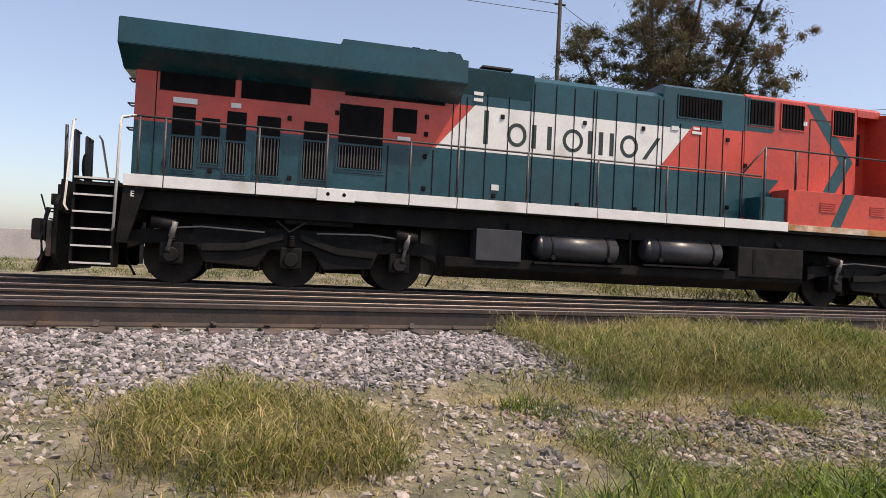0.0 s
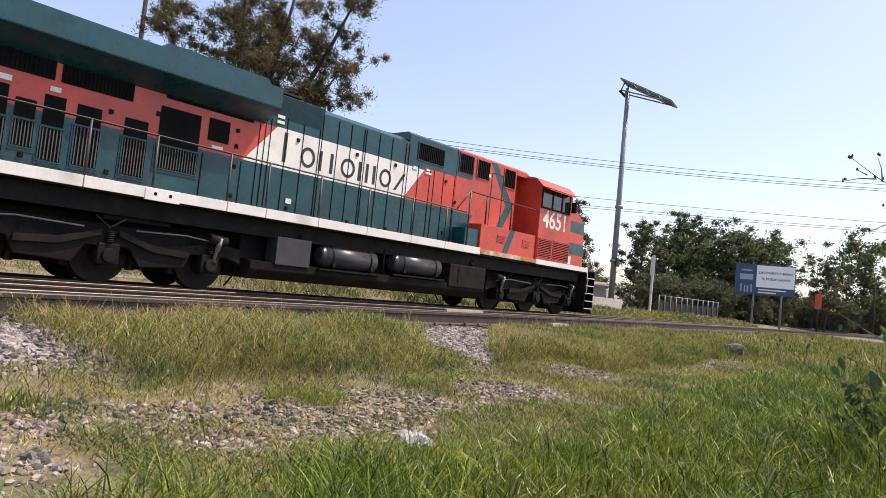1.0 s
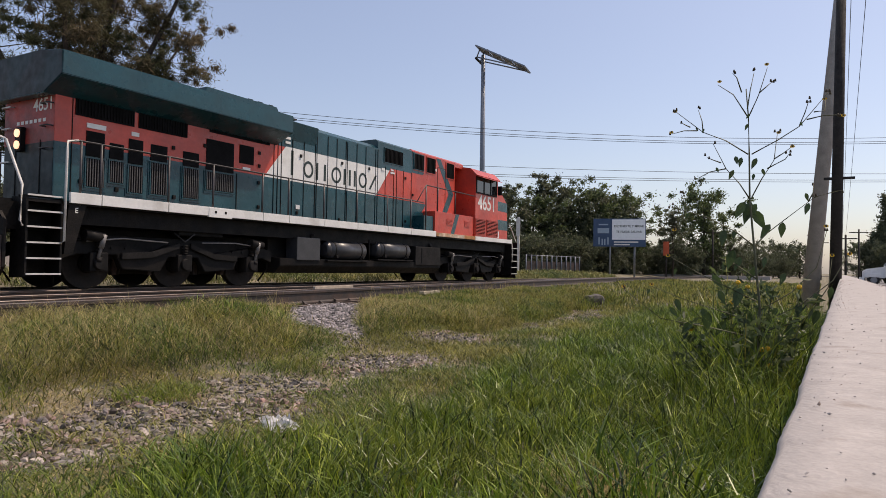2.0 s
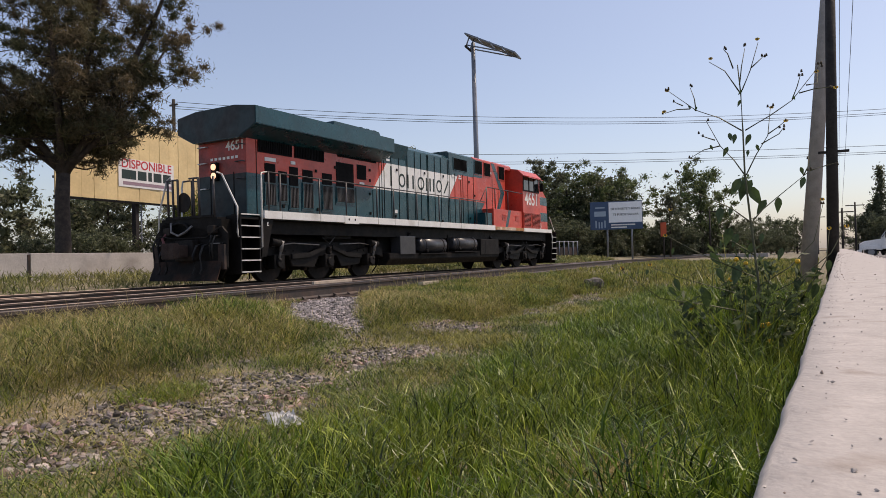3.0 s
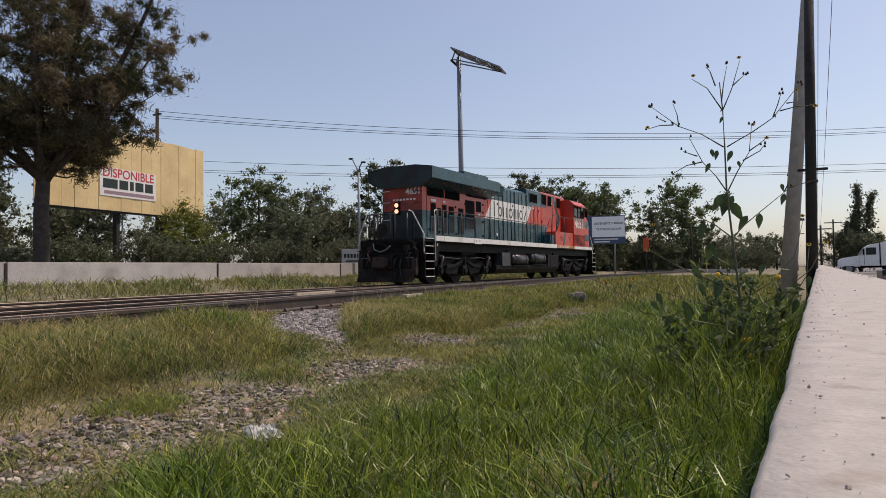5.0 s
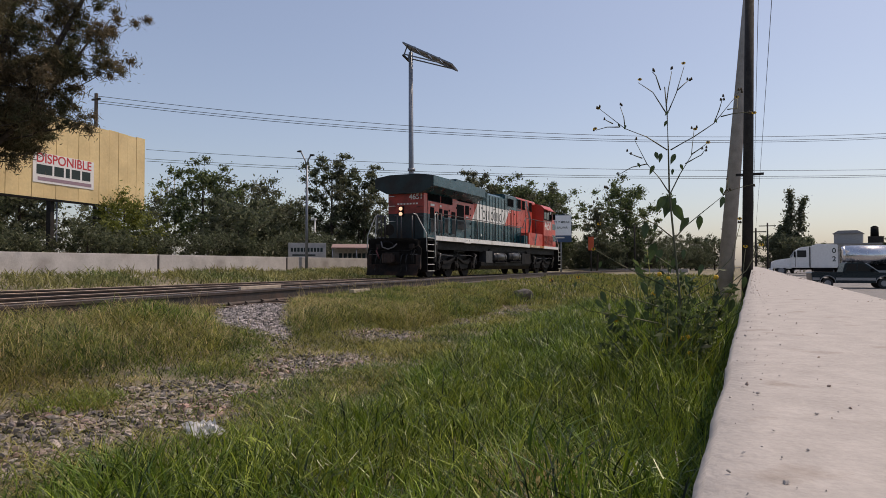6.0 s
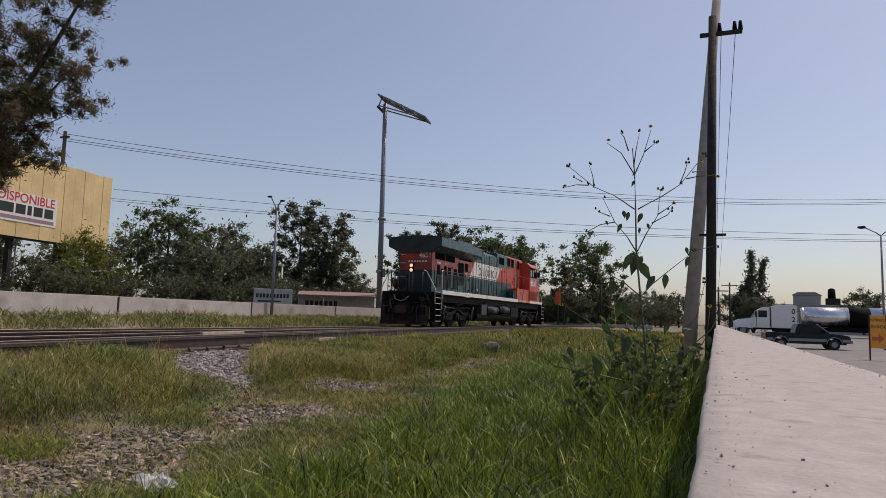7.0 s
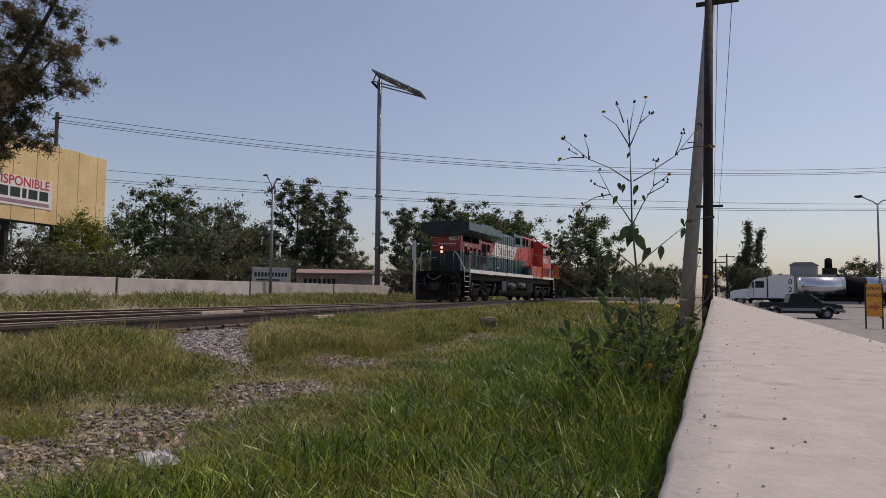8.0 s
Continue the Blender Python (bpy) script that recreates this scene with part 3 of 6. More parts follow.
        part("step_locker", box(7.45, 8.13, min(sg * 0.92, sg * 1.40), max(sg * 0.92, sg * 1.40), 1.73, 2.45, 0.015), GREEN, loco, "dark green walkway box")
    # cab and nose
    cab = part("cab", prism([(-1.52, 1.73), (-1.52, 4.42), (-1.25, 4.66), (-0.5, 4.80), (0.5, 4.80), (1.25, 4.66), (1.52, 4.42), (1.52, 1.73)], "x", 11.25, 13.42, 0.02), RED, loco, "red driver's cab")
    part("cab_roof_edge", prism([(-1.60, 4.40), (-1.30, 4.69), (-0.5, 4.83), (0.5, 4.83), (1.30, 4.69), (1.60, 4.40), (1.54, 4.38), (1.22, 4.63), (0.5, 4.77), (-0.5, 4.77), (-1.22, 4.63), (-1.54, 4.38)], "x", 11.22, 13.5), RED, cab, "sunlit red cab roof")
    for sg in (-1, 1):
        y = sg * 1.52
        a = lambda d: (min(y, y + sg * d), max(y, y + sg * d))
        part("cab_window", box(11.34, 13.22, *a(0.012), 3.72, 4.36, 0.004), GLASS, cab, "dark sliding cab window")
        for x0, x1 in ((11.30, 11.36), (11.98, 12.05), (12.62, 12.69), (13.18, 13.25)):
            part("window_frame", box(x0, x1, *a(0.03), 3.70, 4.38), BLACK, cab)
        part("window_frame", box(11.3, 13.25, *a(0.03), 3.66, 3.71), BLACK, cab)
        part("sun_visor", prism([(y, 4.40), (y + sg * 0.30, 4.30), (y + sg * 0.30, 4.28), (y, 4.37)], "x", 11.35, 13.2), RED, cab)
        me = lettering("4651", 0.84)
        put_mesh("cab_number", me, LETTER, cab, pose(12.32, y + sg * 0.006, 3.28, 0, 0, 0 if sg < 0 else 180), "white painted road number")
        for x0, x1 in ((11.33, 12.18), (12.33, 13.38)):
            louvre_panel(cab, *((x0, x1) if sg < 0 else (x0, x1)), 1.95, 2.60, y if sg < 0 else y + 0.03, RED, 11, upright=False, name="side_grille", flat=True) if sg < 0 else None
        part("mirror", box(13.25, 13.32, *((y - 0.25, y - 0.05) if sg < 0 else (y + 0.05, y + 0.25)), 3.75, 4.15, 0.01), BLACK, cab)
    part("windscreen", prism([(-1.2, 3.75), (-1.2, 4.36), (-0.5, 4.5), (0.5, 4.5), (1.2, 4.36), (1.2, 3.75)], "x", 13.41, 13.45), GLASS, cab)
    nose = part("nose", prism([(13.4, 1.73), (13.4, 4.32), (13.55, 4.28), (14.62, 3.52), (14.74, 1.73)], "y", -1.40, 1.40, 0.03), RED, loco, "red sloping nose with green bands")
    for sg in (-1, 1):
        y = sg * 1.40
        o = sg * 0.004
        for l in ([(13.50, 3.12), (13.50, 3.54), (14.60, 3.52), (14.66, 3.10)], [(13.50, 2.28), (13.50, 2.72), (14.67, 2.72), (14.70, 2.28)]):
            part("green_band", prism(l, "y", min(y, y + o), max(y, y + o)), GREEN, nose)
        part("notice_plate", box(13.5, 13.8, min(y, y + o), max(y, y + o), 1.9, 2.2), WHITE, nose)
    # handrails
    for sg in (-1, 1):
        y = sg * 1.50
        hr = part("handrail", pipe([(-5.72, y, 2.87), (-5.5, y, 2.92), (6.6, y, 2.90), (7.45, sg * 1.40, 2.90)], 0.021), HANDRAIL, loco, "grimy dark side handrail")
        for x in (-5.44, -5.02, -3.43, -2.2, -0.61, 0.35, 1.81, 3.37, 5.0, 6.43):
            part("rail_post", rod((x, y, 1.66), (x, y, 2.91), 0.024, seg=8), HANDRAIL, hr)
        h2 = part("handrail", pipe([(6.9, y * 0.97, 2.9), (7.5, y * 0.97, 3.55), (11.2, y, 3.52)], 0.021), HANDRAIL, loco)
        for x in (7.5, 8.33, 9.68):
            part("rail_post", rod((x, y * 0.97, 1.72 if x < 8 else 2.66), (x, y * 0.97, 3.55), 0.026, seg=8), HANDRAIL, h2)
        part("end_handrail", pipe([(-5.5, y, 2.92), (-5.72, sg * 1.52, 2.88), (-5.74, sg * 1.54, 2.7), (-5.76, sg * 1.56, 0.95), (-5.80, sg * 1.52, 0.90)], 0.024), WHITERAIL, loco, "white step handrail")
        part("end_handrail", pipe([(-6.62, sg * 0.9, 2.86), (-6.60, sg * 1.05, 2.80), (-6.52, sg * 1.5, 1.95), (-6.55, sg * 1.52, 1.3), (-6.50, sg * 1.5, 1.2)], 0.024), WHITERAIL, loco, "white step handrail")
        part("end_handrail", pipe([(14.92, sg * 1.42, 2.55), (15.75, sg * 1.35, 1.85), (15.9, sg * 1.35, 1.75), (15.75, sg * 1.3, 1.5)], 0.024), WHITERAIL, loco, "white step handrail")
        part("end_handrail", pipe([(14.92, sg * 1.5, 1.9), (15.05, sg * 1.52, 1.4), (15.0, sg * 1.52, 0.85)], 0.022), WHITERAIL, loco, "white step handrail")
        # steps at both ends
        for x0, x1, n0 in ((-6.42, -5.78, 6), (14.95, 15.6, 5)):
            st = part("step_well", box(x0, x1, min(sg * 0.95, sg * 1.0), max(sg * 0.95, sg * 1.0), 0.25, 1.72), BLACK, loco)
            for xx in (x0, x1):
                part("stringer", box(xx - 0.02, xx + 0.02, min(sg * 1.0, sg * 1.5), max(sg * 1.0, sg * 1.5), 0.28, 1.76), BLACK, st)
            for i in range(n0):
                z = 0.33 + i * 0.292
                part("step", box(x0, x1, min(sg * 1.15, sg * 1.5), max(sg * 1.15, sg * 1.5), z - 0.02, z, 0.004), BLACK, st)
                part("step_edge", box(x0, x1, min(sg * 1.5, sg * 1.525), max(sg * 1.5, sg * 1.525), z - 0.025, z + 0.006), WHITERAIL, st, "white step edge")
        part("corner_plate", prism([(-5.72, 0.7), (-5.55, 0.7), (-5.3, 1.66), (-5.65, 1.66)], "y", min(sg * 1.4, sg * 1.5), max(sg * 1.4, sg * 1.5)), BLACK, loco)
        put_mesh("frame_letter", lettering("E", 0.14), LETTER, loco, pose(-5.5, sg * 1.506, 1.55, 0, 0, 0 if sg < 0 else 180)) if sg < 0 else None
        # fuel tank with air reservoirs
        for x0, x1, z, in ((2.14, 4.0, 1.03), (4.62, 6.54, 1.10)):
            bm = rod((x0 + 0.08, sg * 1.22, z), (x1 - 0.08, sg * 1.22, z), 0.275, seg=24)
            rod((x0, sg * 1.22, z), (x0 + 0.08, sg * 1.22, z), 0.16, 0.275, seg=24, bm=bm)
            rod((x1 - 0.08, sg * 1.22, z), (x1, sg * 1.22, z), 0.275, 0.16, seg=24, bm=bm)
            tk = part("air_reservoir", bm, TANKM, loco, "black cylindrical air reservoir")
            for x in (x0 + 0.3, x1 - 0.3):
                part("strap", rod((x - 0.025, sg * 1.22, z), (x + 0.025, sg * 1.22, z), 0.282, seg=24), BLACK, tk)
                part("drain_cock", rod((x, sg * 1.5, z - 0.2), (x, sg * 1.54, z - 0.2), 0.05, seg=8), DUSTY, tk)
            part("shelf", box(x0 - 0.1, x1 + 0.1, min(sg * 1.0, sg * 1.50), max(sg * 1.0, sg * 1.50), z - 0.34, z - 0.30), DUSTY, loco)
        part("equipment_box", box(0.82, 1.78, min(sg * 1.0, sg * 1.42), max(sg * 1.0, sg * 1.42), 0.70, 1.34, 0.015), TANKM, loco, "black equipment box")
        eb = part("equipment_box", box(6.92, 8.66, min(sg * 1.0, sg * 1.42), max(sg * 1.0, sg * 1.42), 0.62, 1.30, 0.03), DUSTY, loco, "dusty grey equipment box")
        part("gauge_slot", box(7.30, 7.38, min(sg * 1.42, sg * 1.43), max(sg * 1.42, sg * 1.43), 0.72, 1.24), BLACK, eb)
        part("filler_cap", rod((8.05, sg * 1.28, 1.34), (8.05, sg * 1.36, 1.40), 0.08, seg=12), DUSTY, loco)
        part("vent_pipe", pipe([(1.5, sg * 1.3, 1.34), (1.5, sg * 1.3, 1.42), (1.55, sg * 1.38, 1.44)], 0.045), DUSTY, loco)
        part("small_pipe", pipe([(4.3, sg * 1.3, 0.7), (4.3, sg * 1.3, 1.42)], 0.03), BLACK, loco)
        part("brake_pipe", pipe([(-5.2, sg * 1.2, 1.36), (-2.5, sg * 1.22, 1.34), (0.6, sg * 1.2, 1.32)], 0.025), BLACK, loco)
        part("traction_duct", box(-2.9, -1.6, min(sg * 0.9, sg * 1.2), max(sg * 0.9, sg * 1.2), 1.2, 1.42, 0.03), BLACK, loco)
    part("fuel_tank", prism([(-1.18, 0.34), (-1.38, 0.55), (-1.38, 0.74), (-0.9, 0.78), (-0.9, 1.4), (0.9, 1.4), (0.9, 0.78), (1.38, 0.74), (1.38, 0.55), (1.18, 0.34)], "x", 0.2, 8.7, 0.015), BLACK, loco, "large black fuel tank")
    # rear end; its shade, besides soot, is put into darker paint colours
    SOOTSHADE = material("soot-darkened green paint", (0.007, 0.022, 0.026), 0.55, var=0.3, scale=2, second=(0.010, 0.012, 0.013))
    part("end_panel", prism([(-0.90, 1.73), (0.90, 1.73), (0.90, 2.945), (-0.90, 2.945)], "x", -5.656, -5.65), SOOTSHADE, loco, "sooty lower end panel darkened for shade")
    part("roof_end", prism([(-1.50, 4.17), (-1.50, 4.61), (-0.74, 4.715), (0.74, 4.715), (1.50, 4.61), (1.50, 4.17), (0.9, 3.88), (-0.9, 3.88)], "x", -5.876, -5.871), SOOTSHADE, loco, "sooty roof end darkened for shade")
    for y in (-0.45, 0.45):
        part("end_door_seam", box(-5.668, -5.655, y - 0.012, y + 0.012, 1.75, 3.0), BLACK, loco)
    # deeper red than the hood: the end's shade and soot are in the colour
    part("rear_red", prism([(-0.92, 2.95), (0.92, 2.95), (0.92, 3.86), (-0.92, 3.86)], "x", -5.656, -5.65), material("soot-stained red paint", (0.36, 0.042, 0.03), 0.5, var=0.25, scale=2, second=(0.22, 0.035, 0.028)), loco, "sooty red upper end panel darkened for shade")
    me = lettering("4651", 0.36)
    put_mesh("end_number", me, LETTER, loco, pose(-5.66, -0.52, 3.70, 0, 0, -90), "white painted road number")
    for i in range(7):
        part("name_bar", box(-5.662, -5.657, -0.62 + i * 0.16, -0.52 + i * 0.16, 3.36, 3.43), LETTER, loco, "small pale painted bar")
    lampbox = part("lamp_housing", box(-5.76, -5.65, 0.10, 0.32, 2.80, 3.30, 0.02), BLACK, loco)
    for z in (3.17, 2.93):
        part("marker_lamp", rod((-5.79, 0.21, z), (-5.76, 0.21, z), 0.085, seg=16), LAMPGLOW, lampbox, "lit warm marker lamp")
    for z in (3.75, 3.3, 2.6):
        part("grab_iron", pipe([(-5.65, 0.55, z), (-5.75, 0.55, z), (-5.75, 0.85, z), (-5.65, 0.85, z)], 0.015), WHITERAIL, loco)
    for z in (3.7, 3.25, 2.8):
        part("grab_iron", pipe([(-5.65, -0.62, z), (-5.77, -0.62, z), (-5.77, -0.88, z), (-5.65, -0.88, z)], 0.015), HANDRAIL, loco)
    part("end_platform", box(-6.75, -5.65, -1.02, 1.02, 1.66, 1.72), BLACK, loco)
    gate = part("end_gate", box(-6.78, -6.74, -0.9, 0.9, 1.72, 1.78), BLACK, loco)
    for y in (-0.35, -0.15, 0.45, 0.65, 0.85, -0.9):
        part("gate_bar", rod((-6.72, y, 1.72), (-6.74, y, 2.75), 0.03, seg=8), HANDRAIL, gate)
    part("gate_rail", pipe([(-6.74, 0.45, 2.75), (-6.74, 0.9, 2.75)], 0.025), HANDRAIL, gate)
    part("gate_rail", pipe([(-6.74, -0.35, 2.75), (-6.74, 0.0, 2.75)], 0.025), HANDRAIL, gate)
    for x, d in ((-6.75, -1), (15.7, 1)):
        part("pilot_plate", prism([(-1.35, 0.45), (-1.1, 0.16), (1.1, 0.16), (1.35, 0.45), (1.35, 1.3), (1.0, 1.66), (-1.0, 1.66), (-1.35, 1.3)], "x", min(x, x - d * 0.06), max(x, x - d * 0.06)), BLACK, loco, "sooty pilot plate")
        plough = part("snow_plough", prism([(x + d * 0.05, 0.62), (x + d * 0.26, 0.12), (x + d * 0.29, 0.12), (x + d * 0.08, 0.62)], "y", -1.28, 1.28), RUSTPLATE, loco, "rust-brown pilot plough")
        for y in (-0.9, -0.3, 0.3, 0.9):
            part("plough_rib", prism([(x, 0.60), (x + d * 0.22, 0.16), (x, 0.16)], "y", y - 0.02, y + 0.02), GRIME, plough)
        for y in (-1.24, 1.24):
            part("corner_plate", box(min(x + d * 0.01, x + d * 0.09), max(x + d * 0.01, x + d * 0.09), y - 0.11, y + 0.11, 0.40, 1.02, 0.01), BROWNED, loco, "rust-stained corner plate")
        part("draft_gear_pocket", box(min(x + d * 0.002, x + d * 0.20), max(x + d * 0.002, x + d * 0.20), -0.34, 0.34, 0.62, 1.16, 0.03), GRIME, loco)
        for y in (-0.95, 0.72):
            part("jumper_receptacle", box(min(x, x + d * 0.14), max(x, x + d * 0.14), y - 0.10, y + 0.14, 1.30, 1.50, 0.02), GRIME, loco)
        for y, s in ((-1.12, 0.06), (-0.98, 0.0), (0.98, 0.0), (1.12, 0.06)):
            part("brake_pipe", pipe([(x, y, 1.22), (x + d * 0.16, y, 1.24), (x + d * 0.22, y + s, 1.0), (x + d * 0.18, y + s, 0.66)], 0.022), RUBBER, loco)
        part("grab_bar", pipe([(x, -1.2, 1.05), (x + d * 0.10, -1.2, 1.05), (x + d * 0.10, -0.85, 1.05), (x, -0.85, 1.05)], 0.014), DAMPER, loco)
        part("grab_bar", pipe([(x, 1.2, 1.05), (x + d * 0.10, 1.2, 1.05), (x + d * 0.10, 0.85, 1.05), (x, 0.85, 1.05)], 0.014), DAMPER, loco)
        cp = part("coupler", box(min(x, x + d * 0.55), max(x, x + d * 0.55), -0.16, 0.16, 0.72, 1.04, 0.03), BROWNED, loco)
        part("coupler_knuckle", prism([(x + d * 0.5, -0.22), (x + d * 0.5, 0.22), (x + d * 0.68, 0.24), (x + d * 0.78, 0.1), (x + d * 0.66, 0.02), (x + d * 0.66, -0.2)], "z", 0.68, 1.08, 0.02), BROWNED, cp)
        for y in (-0.75, -0.5, 0.5, 0.75):
            part("air_hose", pipe([(x, y, 1.05), (x + d * 0.22, y, 1.0), (x + d * 0.34, y * 1.02, 0.75), (x + d * 0.30, y * 1.05, 0.42), (x + d * 0.36, y * 1.06, 0.30)], 0.028), RUBBER, loco)
    part("cable_loop", pipe([(-6.8, 0.35 + 0.35 * math.cos(q * 0.5), 1.45 + 0.16 * math.sin(q * 0.5)) for q in range(11)], 0.03), DUSTY, loco)
    part("cut_lever", pipe([(-6.95, 1.3, 1.35), (-7.0, 0.3, 1.2), (-7.0, -0.9, 1.2), (-6.95, -1.35, 1.45)], 0.014), DUSTY, loco)
    part("jumper_cable", pipe([(-6.83, 0.62, 1.62), (-6.93, 0.5, 1.38), (-6.95, 0.2, 1.28), (-6.93, -0.05, 1.36), (-6.84, -0.2, 1.52)], 0.03), DAMPER, loco, "pale sagging jumper cable")
    part("red_hose", pipe([(-6.84, 0.78, 1.36), (-6.98, 0.78, 1.22), (-6.98, 0.68, 0.98), (-6.9, 0.66, 0.86)], 0.034), FADEDRED, loco, "faded red hose")
    part("handbrake_wheel", rod((-6.70, 0.28, 2.15), (-6.66, 0.28, 2.15), 0.26, 0.24, seg=20), GRIME, loco)
    build_truck(loco, (-4.85, -2.75, -0.68))
    build_truck(loco, (9.74, 11.95, 14.1))
    return loco


loco = build_loco()

# ---- sleepers, spikes and ballast ----
def lay_sleepers(track, stations, half, z=-0.175):
    first = None
    for p, a in stations:
        m = pose(p[0], p[1], z, 0, 0, math.degrees(a))
        if first is None:
            first = part("sleeper", box(-0.11, 0.11, -half, half, -0.17, 0, 0.008), TIE, track, "weathered timber sleeper", m)
        else:
            again(first, m @ pose(0, random.uniform(-0.06, 0.06), random.uniform(-0.012, 0), 0, 0, random.uniform(-1.5, 1.5)))


lay_sleepers(main_track, [on_track(s) for s in [-22 + 0.6 * i for i in range(130)]], 1.3)
lay_sleepers(siding, [((x, siding_y(x) + 0.72), 0.11) for x in [-9 + 0.56 * i for i in range(70)]], 1.22, -0.190)
lay_sleepers(second, [((x, siding_y(x) + 3.48), 0.11) for x in [-12 + 0.6 * i for i in range(45)]], 1.2)


def spikes(track, stations):
    first = None
    for x in stations:
        y = siding_y(x) - 0.085
        if first is None:
            bm = box(-0.014, 0.014, -0.014, 0.014, -0.06, 0.02)
            prism([(-0.05, 0.02), (0.03, 0.045), (0.035, 0.02), (0.0, 0.0)], "x", -0.028, 0.028, bm=bm)
            first = part("spike", bm, RAIL, track, "rusty bent rail spike", pose(x, y, -0.185, 8, 0, 6))
        else:
            again(first, pose(x, y, -0.19 + random.uniform(-0.01, 0.02), random.uniform(-10, 25), 0, random.uniform(-30, 40)))


spikes(siding, [-9 + 0.56 * i + 0.03 for i in range(60)])


def stones(name, label, places, mat):
    """Crushed stones: uneven angular lumps of twelve corners, in one mesh."""
    g = (1 + 5 ** 0.5) / 2
    base = np.array([(-1, g, 0), (1, g, 0), (-1, -g, 0), (1, -g, 0), (0, -1, g), (0, 1, g), (0, -1, -g), (0, 1, -g), (g, 0, -1), (g, 0, 1), (-g, 0, -1), (-g, 0, 1)]) / math.hypot(1, g)
    tris = np.array([(0, 11, 5), (0, 5, 1), (0, 1, 7), (0, 7, 10), (0, 10, 11), (1, 5, 9), (5, 11, 4), (11, 10, 2), (10, 7, 6), (7, 1, 8), (3, 9, 4), (3, 4, 2), (3, 2, 6), (3, 6, 8), (3, 8, 9), (4, 9, 5), (2, 4, 11), (6, 2, 10), (8, 6, 7), (9, 8, 1)])
    p = np.array(places)
    n = len(p)
    v = np.repeat(base[None], n, 0) * np.random.uniform(0.5, 1.4, (n, 12, 1))
    v *= np.random.uniform(0.45, 1.25, (n, 1, 3)) * p[:, None, 3:4] * np.array([1.1, 1.0, 0.8])
    an, tilt = np.random.uniform(0, 6.28, n), np.random.uniform(-0.6, 0.6, n)
    c, s_, ct, st = np.cos(an)[:, None], np.sin(an)[:, None], np.cos(tilt)[:, None], np.sin(tilt)[:, None]
    x, y, z = v[..., 0], v[..., 1], v[..., 2]
    y, z = y * ct - z * st, y * st + z * ct
    vs = np.stack([x * c - y * s_ + p[:, None, 0], x * s_ + y * c + p[:, None, 1], z + p[:, None, 2]], 2).reshape(-1, 3)
    fs = (np.arange(n)[:, None, None] * 12 + tris[None]).reshape(-1, 3)
    return tagged(part(name, (vs.tolist(), [], fs.tolist()), mat), label, "stones", kind="stuff")


def scatter(n, x0, x1, y0, y1, keep, rmin, rmax):
    out = []
    for _ in range(n):
        x, y = random.uniform(x0, x1), random.uniform(y0, y1)
        if random.random() < keep(x, y):
            r = rmin + (rmax - rmin) * random.random() ** 2
            out.append((x, y, ground_z(x, y) + r * 0.25, r))
    return out


def blob(x, y, cx, cy, rx, ry):
    """1 inside an uneven round patch, 0 outside."""
    d = math.hypot((x - cx) / rx, (y - cy) / ry) + 0.35 * noise.noise((x * 1.1, y * 1.1, cx)) + 0.15 * noise.noise((x * 4, y * 4, cy))
    return smoothstep(1.1, 0.8, d)


def wedge(x, y):
    """The bare tongue of ballast that runs down from the siding into the grass."""
    n = 0.30 * noise.noise((x * 1.2, y * 1.2, 3)) + 0.12 * noise.noise((x * 4, y * 4, 6))
    a = (y - 0.74 * x) * 0.80         # distance from its two straight sides
    b = (0.925 * x - y) * 0.73
    return smoothstep(-0.12, 0.22, min(a, b) + n * 0.6) * smoothstep(7.3, 8.0, x + n)


def below_wedge(x, y):
    """Where the grass stays short under the ballast tongue."""
    return smoothstep(-0.1, 0.2, min((y - 0.70 * x) * 0.8, (0.93 * x - y) * 0.73)) * smoothstep(5.2, 6.0, x) * smoothstep(9.5, 8.8, x)


def ballast_zone(x, y):
    """The open stone bank beside the siding."""
    d = siding_y(x) - y
    k = smoothstep(2.6, 1.9, d + 0.4 * noise.noise((x, y, 1))) * (1 if d > 0.12 else 0)
    left = smoothstep(2.5, 1.9, x + 0.5 * noise.noise((x * 0.7, y * 0.7, 5)))
    return max(k * left, wedge(x, y) * (1 if d > 0.12 else 0))


PATCHES = ((0.75, 3.95, 0.75, 0.5), (-0.2, 3.2, 0.8, 0.35), (1.9, 4.75, 1.0, 0.42), (0.6, 4.7, 0.9, 0.5), (-2.6, 4.6, 1.3, 0.8), (2.6, 3.95, 0.6, 0.35), (3.2, 4.35, 0.62, 0.72), (4.45, 4.5, 0.75, 0.62), (4.0, 3.95, 0.5, 0.4), (6.6, 4.7, 1.0, 0.62), (9.5, 5.3, 1.0, 0.62), (13.2, 5.0, 1.2, 0.42), (15.6, 5.1, 1.7, 0.5), (18.4, 5.6, 1.8, 0.5), (20.6, 6.5, 1.4, 0.55))


def gravel_zone(x, y):
    return max(blob(x, y, *p) for p in PATCHES)


random.seed(11)
np.random.seed(11)
stones("ballast", "bank of grey-violet crushed stone beside the siding", scatter(64000, -6.5, 11, 4.6, 8.8, ballast_zone, 0.015, 0.044), STONE)
PALESTONE = material("pale reddish broken stone", (0.310, 0.268, 0.228), 0.9, var=0.3, scale=7.0, bump=0.3, bscale=50, island=0.45)
stones("gravel", "scattered pale and reddish broken stones on dry soil", scatter(34000, -4, 22, 3.2, 7.2, lambda x, y: (0.9 if x < 2.5 else 0.6) * gravel_zone(x, y) + 0.13, 0.009, 0.040), PALESTONE)
